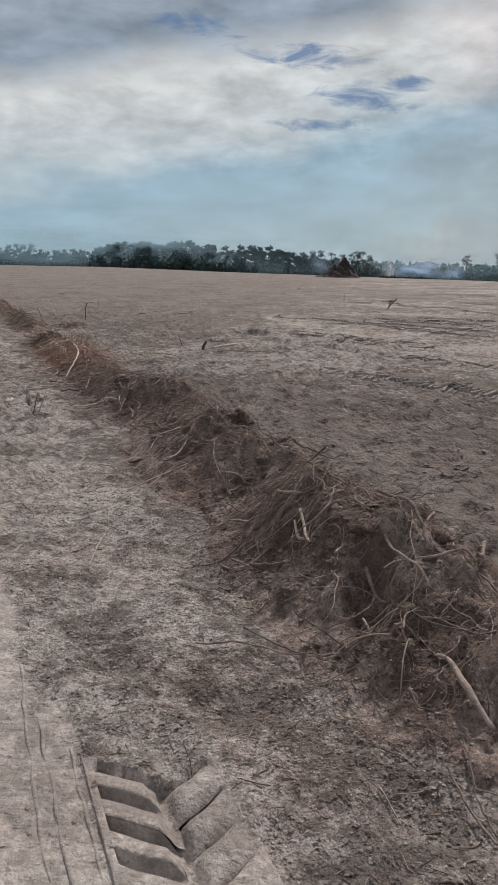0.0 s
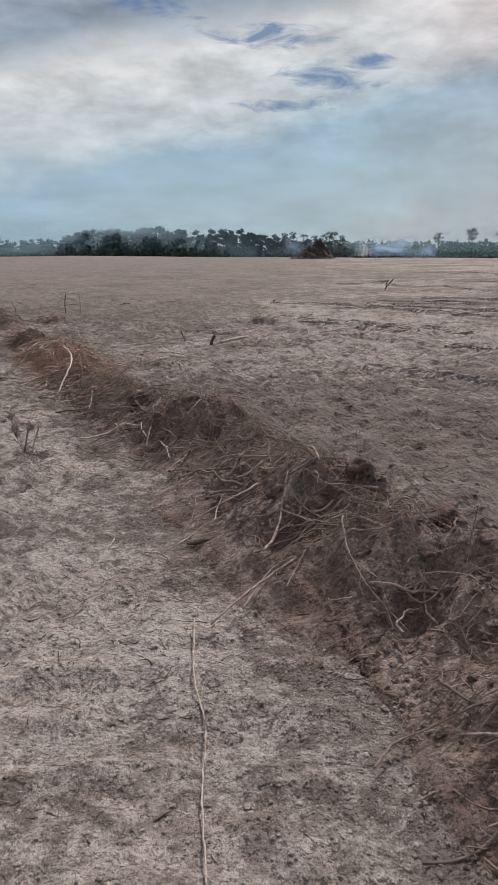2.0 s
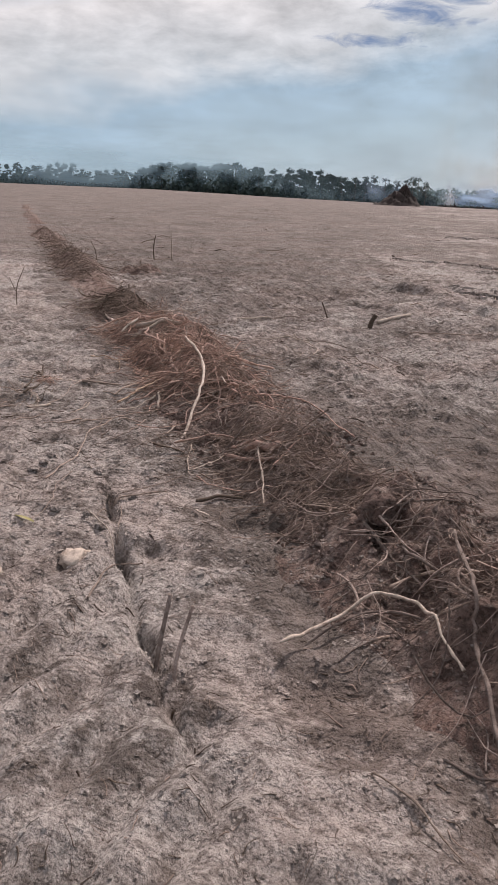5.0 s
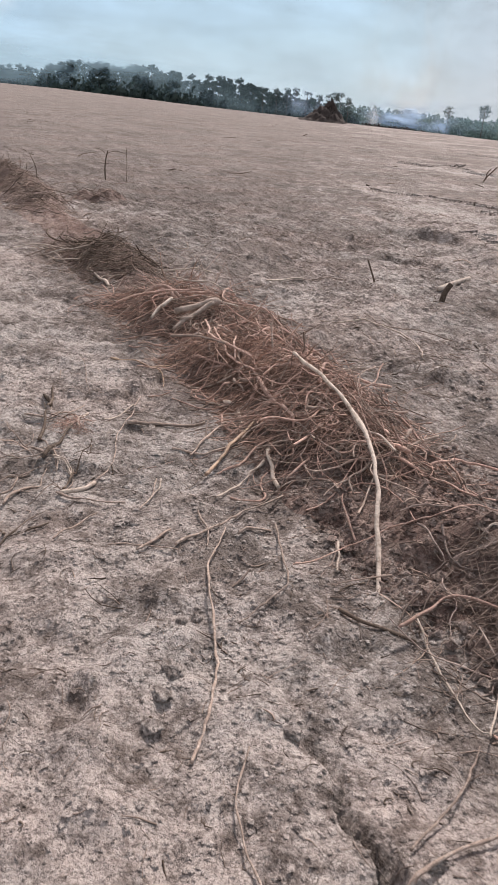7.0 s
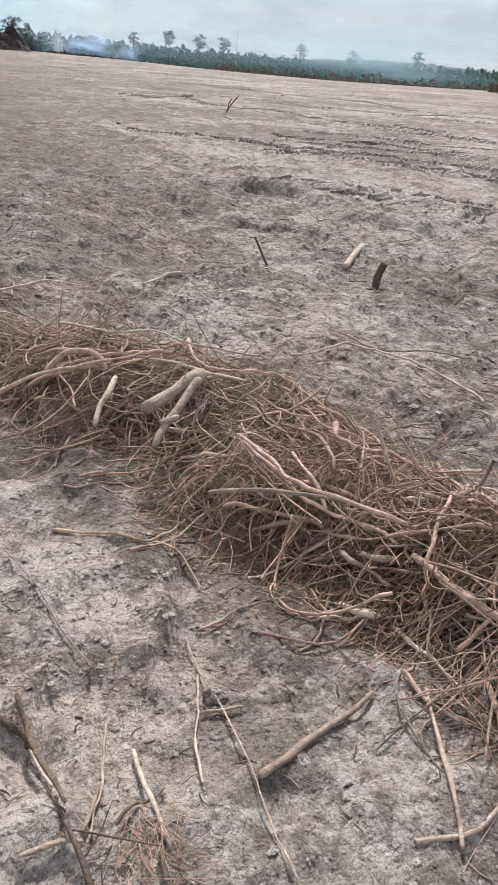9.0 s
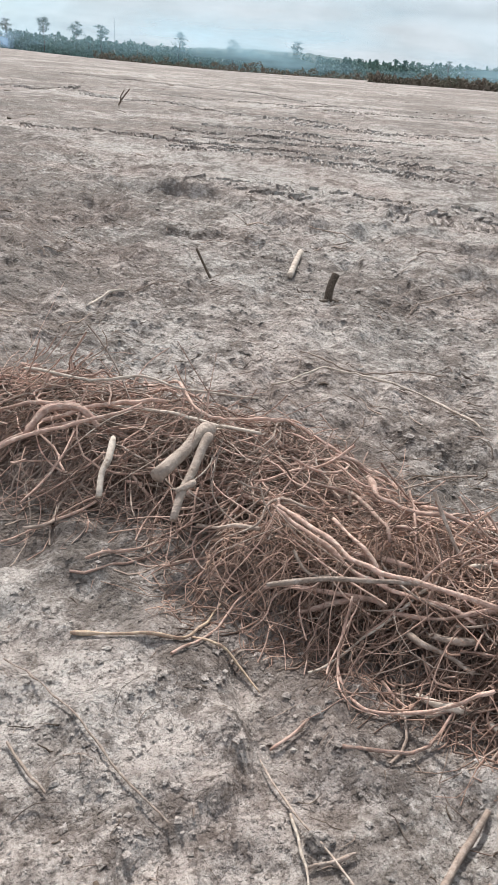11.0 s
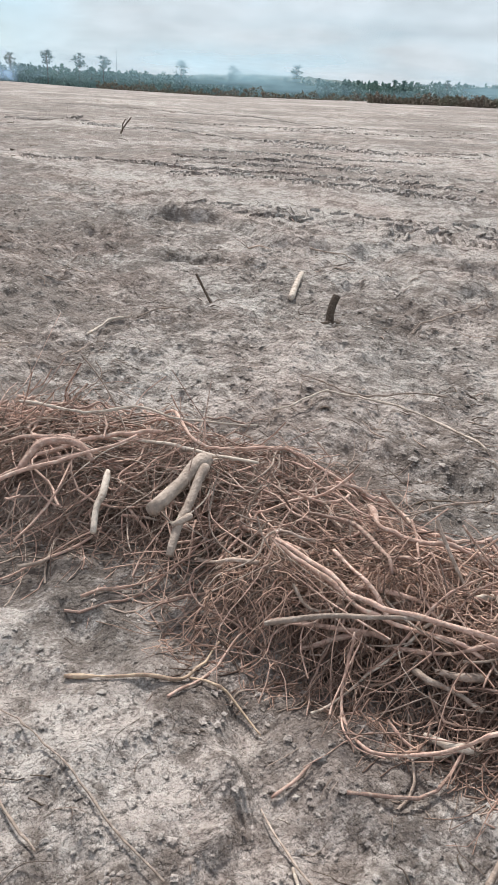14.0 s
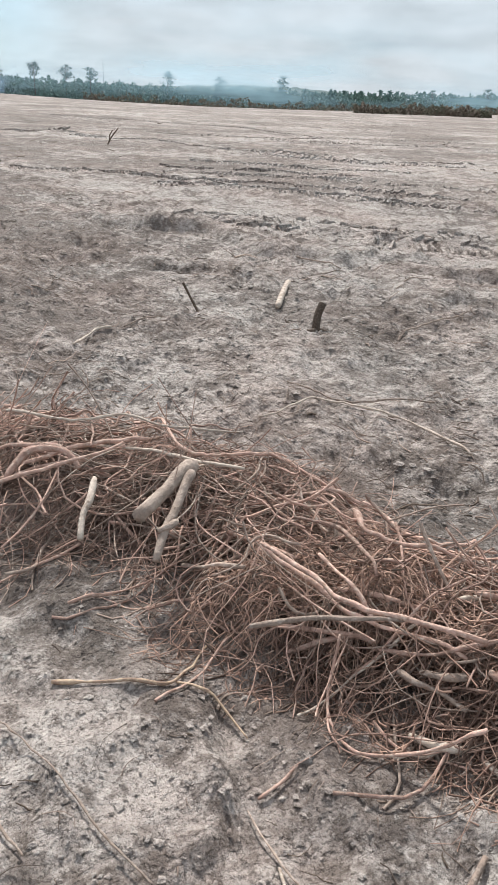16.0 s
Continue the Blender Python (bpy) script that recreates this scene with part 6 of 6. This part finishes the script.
stick_thing("twig", "thin dry twig standing beside the track", "twig", [([(-5.64, 16.1, -0.02), (-5.64, 16.15, 0.25), (-5.55, 16.2, 0.5)], 0.007, 0.004), ([(-5.64, 16.12, 0.15), (-5.74, 16.15, 0.34)], 0.005, 0.003)], DARKW, ("stem", "side_twig"))

# a small root clump that lies apart in the field
clump = tagged(new("root_clump"), "small dark clump of roots and soil lying in the field", "root clump")
clump.location = (-5.05, 21.8, gz(-5.05, 21.8))
U, V = np.meshgrid(np.linspace(0, 2 * np.pi, 40), np.linspace(0, 1, 14))
CX, CY = 0.42 * V * np.cos(U) * 1.3, 0.42 * V * np.sin(U)
me = grid_mesh("soil_core", CX, CY, 0.2 * (1 - V ** 2) * (1 + 0.4 * wobble(CX, CY, 0.15, 51)) - 0.02)
sanded(me, CX - 5, CY + 22)
part("soil_core", me, BANK, clump)
q = np.random.default_rng(17)
bits = []
for k in range(60):
    c = np.array([q.normal(0, 0.25), q.normal(0, 0.18), abs(q.normal(0.1, 0.06))])
    d = np.array([q.normal(0, 0.14), q.normal(0, 0.14), q.normal(0.03, 0.05)])
    bits.append(strand([c - d, c + q.normal(0, 0.03, 3), c + d], 0.006, 0.004, 0.1, k, 6))
tagged(part("root_tangle", joined("root_tangle", bits), DUST_FINE, clump), kind="stuff")

# bundle of torn reddish fibres
bits = []
for k in range(60):
    x, y = -3.9 + q.normal(0, 0.025), 11.9 + q.normal(0, 0.03)
    d, ln = -1.57 + q.normal(0, 0.7), q.uniform(0.02, 0.05)
    pts = [(x + ln * j * math.cos(d + 0.2 * j * q.normal()), y + ln * j * math.sin(d + 0.2 * j * q.normal())) for j in range(4)]
    bits.append(strand([(px, py, gz(px, py) + abs(q.normal(0.012, 0.01))) for px, py in pts], 0.0011, 0.0007, 0.1, k, 8, 4))
tagged(part("fibre_bundle", joined("fibre_bundle", bits), ROOT), "torn bundle of reddish root fibres on the sand", "root fibres", kind="stuff")


def lump_thing(name, label, category, x, y, size, mat, seed, squash=0.6, sand=0.8, fineness=3):
    """A rounded uneven lump that lies on the soil."""
    bm = bmesh.new()
    bmesh.ops.create_icosphere(bm, subdivisions=fineness, radius=1)
    q = np.random.default_rng(seed)
    ax = q.uniform(0.7, 1.25, 3) * np.array([1, 1, squash]) * size
    for v in bm.verts:
        n1 = noise.noise(v.co * 1.3 + Vector((seed, 0, 0))) * 0.45 + noise.noise(v.co * 2.7 + Vector((0, seed, 0))) * 0.3 + noise.noise(v.co * 7 + Vector((0, seed, 3))) * 0.1
        v.co = Vector((v.co.x * ax[0], v.co.y * ax[1], v.co.z * ax[2])) * (1 + n1)
    me = bpy.data.meshes.new(name)
    bm.to_mesh(me)
    bm.free()
    me.polygons.foreach_set("use_smooth", np.full(len(me.polygons), fineness > 2))
    at = me.attributes.new("sand", "FLOAT", "POINT")
    at.data.foreach_set("value", np.full(len(me.vertices), sand, dtype=np.float32))
    ob = tagged(part(name, me, mat), label, category)
    ob.location = (x, y, gz(x, y) + ax[2] * 0.35)
    ob.rotation_euler = (0, 0, q.uniform(0, 6.28))


for k, (x, y, size) in enumerate(((-3.31, 10.38, 0.035), (-3.26, 10.44, 0.03), (-3.0, 9.94, 0.035), (-2.83, 10.95, 0.03), (-3.22, 10.3, 0.022), (-2.72, 9.55, 0.03), (-2.8, 9.18, 0.045), (-2.88, 9.28, 0.04), (-2.82, 9.02, 0.05), (-3.07, 9.39, 0.04), (-3.33, 10.17, 0.055), (-3.35, 10.07, 0.045), (-3.37, 9.95, 0.04), (-3.52, 11.02, 0.05), (-3.62, 12.22, 0.045), (-3.42, 12.5, 0.03), (-3.52, 11.97, 0.035), (-3.05, 11.1, 0.045))):
    lump_thing("soil_clod", "pale hard lump of dry sandy soil", "clod", x, y, 0.6 * size, SOIL, 3 + k, 0.55)
lump_thing("wood_chunk", "pale weathered chunk of wood beside a crack", "wood chunk", -2.85, 8.93, 0.066, PALE, 33, 0.5, 0.8, 3)
lump_thing("wood_chunk", "pale weathered chunk of wood lying on the track", "wood chunk", -3.15, 8.76, 0.05, PALE, 35, 0.6, 0.8, 3)

# a fallen leaf
bm = bmesh.new()
ring = []
for k in range(13):
    t = k / 12
    w = 0.0085 * math.sin(math.pi * min(1, t * 1.02)) ** 0.7 + 0.0008
    for sgn in (-1, 0, 1):
        ring.append(bm.verts.new((0.076 * (2 * t - 1), sgn * w, 0.005 * abs(sgn) + 0.006 * math.sin(math.pi * t))))
for k in range(12):
    for c in (0, 1):
        bm.faces.new((ring[3 * k + c], ring[3 * k + 3 + c], ring[3 * k + 4 + c], ring[3 * k + 1 + c]))
me = bpy.data.meshes.new("leaf")
bm.to_mesh(me)
bm.free()
LEAFY = material("yellow_leaf", (0.58, 0.52, 0.27), 0.6, noises=[(40, 4, 0.45, 0.7, (0.45, 0.42, 0.2))])
leaf = tagged(part("leaf", me, LEAFY), "fallen yellow-green leaf lying on the sand", "leaf")
leaf.location, leaf.rotation_euler = (-3.175, 9.256, gz(-3.175, 9.256) + 0.01), (0, 0, -0.54)
leaf.modifiers.new("thick", "SOLIDIFY").thickness = 0.0012


# ---- tyre tracks across the field: rows of small pressed-up lugs ----
def tyre_track(points, wide, seed, pitch=0.11):
    q = np.random.default_rng(seed)
    pts = np.array(points, float)
    seg = np.hypot(*np.diff(pts, axis=0).T)
    along = np.concatenate([[0], np.cumsum(seg)])
    s = np.arange(0, along[-1], pitch)
    cx, cy = np.interp(s, along, pts[:, 0]), np.interp(s, along, pts[:, 1])
    d = np.stack([np.gradient(cx), np.gradient(cy)], -1)
    d /= np.linalg.norm(d, axis=1, keepdims=True)
    nrm = np.stack([d[:, 1], -d[:, 0]], -1)
    vs = []
    for side in (-1, 1):
        keep = q.uniform(0, 1, len(s)) < 0.6 + 0.4 * (wobble(s, s * 0 + seed, 1.6, 83) > -0.35)
        c0 = np.stack([cx, cy], -1)[keep] + nrm[keep] * side * 0.03 + q.normal(0, 0.01, (keep.sum(), 2))
        c1 = c0 + nrm[keep] * side * wide * q.uniform(0.8, 1.05, (keep.sum(), 1)) + d[keep] * 0.09
        w0 = d[keep] * pitch * q.uniform(0.16, 0.25, (keep.sum(), 1))
        rise = q.uniform(0.022, 0.045, keep.sum())
        quad = [np.column_stack([p, ground_z(p[:, 0], p[:, 1]) - 0.03]) for p in (c0 - w0, c0 + w0, c1 + w0, c1 - w0)]
        for k, g in ((0.08, -0.75), (0.08, 0.6), (0.92, 0.6), (0.92, -0.75)):
            p = c0 + (c1 - c0) * k + w0 * g + q.normal(0, 0.006, c0.shape)
            quad.append(np.column_stack([p, ground_z(p[:, 0], p[:, 1]) + rise * q.uniform(0.8, 1.1, keep.sum())]))
        vs.append(np.stack(quad, 1))
    V = np.concatenate(vs)
    n = len(V)
    f = np.array([[4, 5, 6, 7], [0, 1, 5, 4], [1, 2, 6, 5], [2, 3, 7, 6], [3, 0, 4, 7]])
    me = bpy.data.meshes.new("tyre_track")
    fill(me, V.reshape(-1, 3), (np.arange(n)[:, None, None] * 8 + f[None]).reshape(-1, 4))
    at = me.attributes.new("sand", "FLOAT", "POINT")
    at.data.foreach_set("value", np.full(n * 8, 0.75, dtype=np.float32))
    me.polygons.foreach_set("use_smooth", np.zeros(len(me.polygons), dtype=bool))
    tagged(part("tyre_track", me, SOIL), "chevron tyre tread pressed into the sandy field", "tyre track", group="tyre tracks", kind="stuff")


tyre_track([(0.9, 28.8), (3.07, 27.5), (3.6, 26.0), (4.6, 24.6)], 0.3, 1)
tyre_track([(2.6, 25.2), (4.01, 23.5), (5.08, 22.2), (5.4, 21.4), (6.05, 20.6), (6.9, 19.4)], 0.3, 2)
tyre_track([(1.0, 21.5), (1.73, 20.7), (2.4, 20.0), (3.2, 19.2), (4.2, 18.0)], 0.3, 3)
tyre_track([(0.8, 20.7), (1.5, 19.85), (1.95, 19.2), (2.34, 18.2), (3.0, 17.4), (3.8, 16.6)], 0.32, 4)
tyre_track([(3.4, 26.0), (4.8, 24.3), (5.9, 23.0), (6.9, 21.4)], 0.3, 13)
tyre_track([(6.8, 31.5), (9.0, 29.2), (11.0, 27.0)], 0.32, 14, 0.16)
tyre_track([(9.5, 33.8), (12.5, 30.6), (15.0, 28.0)], 0.32, 15, 0.18)
tyre_track([(13.0, 47.0), (16.6, 44.2), (21.1, 42.6)], 0.35, 5, 0.3)
tyre_track([(16.5, 42.0), (20.0, 39.1), (24.7, 35.8)], 0.35, 6, 0.28)
tyre_track([(4.2, 28.0), (5.5, 26.6), (6.6, 25.5), (7.8, 24.3), (9.2, 22.4)], 0.32, 9)
tyre_track([(5.0, 29.8), (6.03, 28.7), (6.6, 27.9), (8.2, 26.0)], 0.32, 10)
tyre_track([(1.2, 12.5), (1.75, 11.9), (2.45, 11.0), (2.8, 10.5), (3.25, 9.9), (4.0, 8.9)], 0.24, 8)
tyre_track([(3.0, 14.8), (3.75, 13.8), (4.22, 13.0), (5.2, 11.8)], 0.24, 11)
tyre_track([(6.0, 48.0), (10.7, 40.4), (11.4, 34.5), (13.2, 30.9), (16.2, 29.4)], 0.35, 12, 0.26)
tyre_track([(16.0, 68.0), (22.7, 56.5), (24.3, 48.1), (29.8, 41.5)], 0.3, 7, 0.32)

# ---- thin mast far behind the plantation ----
x, y, z = at_bearing(22.9, 620)
mast = [strand([(0, 0, -1), (0, 0, 13), (0, 0, 27)], 0.22, 0.12, 0.0, 1, 5), strand([(-1.2, 0, 24), (0, 0, 24.1), (1.2, 0, 24)], 0.1, 0.1, 0.0, 2, 5)]
STEEL = material("weathered_steel", (0.34, 0.37, 0.39), 0.6)
ob = tagged(part("radio_mast", joined("radio_mast", mast), STEEL), "slender grey mast above the distant plantation", "mast")
ob.location = (x, y, z)


# ---- smoke of the burning brush, and haze sheets ----
def veil_material(name, tint, thick, grain, seed):
    mat = bpy.data.materials.new(name)
    mat.use_nodes = True
    nt = mat.node_tree
    nt.nodes.clear()
    N, L = nt.nodes.new, nt.links.new

    def m(op, a, b):
        n = N("ShaderNodeMath")
        n.operation, n.use_clamp = op, True
        for k, v in enumerate((a, b)):
            if isinstance(v, (int, float)):
                n.inputs[k].default_value = v
            else:
                L(v, n.inputs[k])
        return n.outputs[0]

    co = N("ShaderNodeTexCoord").outputs["Generated"]
    at = N("ShaderNodeAttribute")
    at.attribute_name = "body"
    tx = N("ShaderNodeTexNoise")
    tx.inputs["Scale"].default_value, tx.inputs["Detail"].default_value = grain, 6
    mp = N("ShaderNodeMapping")
    mp.inputs["Location"].default_value = (seed, seed, 0)
    L(co, mp.inputs[0])
    L(mp.outputs[0], tx.inputs["Vector"])
    r = N("ShaderNodeMapRange")
    r.inputs["From Min"].default_value, r.inputs["From Max"].default_value = 0.32, 0.7
    L(tx.outputs[0], r.inputs[0])
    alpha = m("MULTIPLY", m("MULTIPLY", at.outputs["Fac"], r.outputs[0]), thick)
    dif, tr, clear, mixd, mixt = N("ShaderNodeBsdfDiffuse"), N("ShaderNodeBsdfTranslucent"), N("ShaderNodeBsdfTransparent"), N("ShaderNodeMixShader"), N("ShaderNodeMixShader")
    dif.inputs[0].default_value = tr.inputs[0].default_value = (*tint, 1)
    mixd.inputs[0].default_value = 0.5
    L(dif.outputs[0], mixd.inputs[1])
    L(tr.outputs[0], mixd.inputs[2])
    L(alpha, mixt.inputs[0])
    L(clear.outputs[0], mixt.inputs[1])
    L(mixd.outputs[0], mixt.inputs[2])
    L(mixt.outputs[0], N("ShaderNodeOutputMaterial").inputs[0])
    return mat


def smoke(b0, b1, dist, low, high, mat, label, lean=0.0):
    """A billowing curved veil, smoke and added haze alike, that thins out towards its edges; heights in metres over the
    land.
    """
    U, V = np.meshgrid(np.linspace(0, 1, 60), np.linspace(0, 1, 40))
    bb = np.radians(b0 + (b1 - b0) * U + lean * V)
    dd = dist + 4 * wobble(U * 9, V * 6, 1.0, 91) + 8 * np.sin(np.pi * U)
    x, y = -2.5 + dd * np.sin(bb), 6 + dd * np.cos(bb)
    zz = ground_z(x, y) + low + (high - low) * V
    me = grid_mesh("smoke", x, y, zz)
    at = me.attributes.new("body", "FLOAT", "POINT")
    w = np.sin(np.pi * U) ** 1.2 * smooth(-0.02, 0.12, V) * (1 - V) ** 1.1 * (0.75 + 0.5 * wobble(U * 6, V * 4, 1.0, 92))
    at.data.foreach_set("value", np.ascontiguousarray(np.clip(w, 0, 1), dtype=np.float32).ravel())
    tagged(part("smoke", me, mat), label, "smoke", kind="stuff")


BLUE_SMOKE = veil_material("blue_smoke", (0.48, 0.68, 0.98), 1.0, 4, 1.0)
THIN_SMOKE = veil_material("thin_smoke", (0.5, 0.66, 0.9), 0.4, 4, 1.0)
WHITE_SMOKE = veil_material("white_smoke", (0.85, 0.88, 0.92), 0.95, 5, 2.0)
TAN_SMOKE = veil_material("tan_smoke", (0.72, 0.64, 0.52), 0.42, 3, 3.0)
smoke(9.0, 18.5, 250, 0, 11, BLUE_SMOKE, "low blue smoke drifting from burning brush")
smoke(3.8, 8.8, 215, 0, 14, THIN_SMOKE, "thin blue smoke rising beside the brush heap")
smoke(10.0, 11.6, 240, 0, 9, WHITE_SMOKE, "white smoke rising from a burning spot", 0.3)
smoke(8.0, 17.0, 300, 2, 75, TAN_SMOKE, "thin tan smoke column spreading into the sky", 1.0)
# two added sheets that tint the far trees with distance haze
HAZE = veil_material("distance_haze", (0.40, 0.60, 0.72), 1.0, 5, 5.0)
smoke(2, 75, 385, -1, 50, HAZE, "added sheet of blue haze before the distant plantation")
smoke(-45, 16, 322, -1, 44, HAZE, "added sheet of blue haze before the distant wood")
undergrowth("burning_brush", 10.2, 14.5, 236, 4, 0.7, 700, CHAR, "dark smouldering brush line on the field", 0.2)
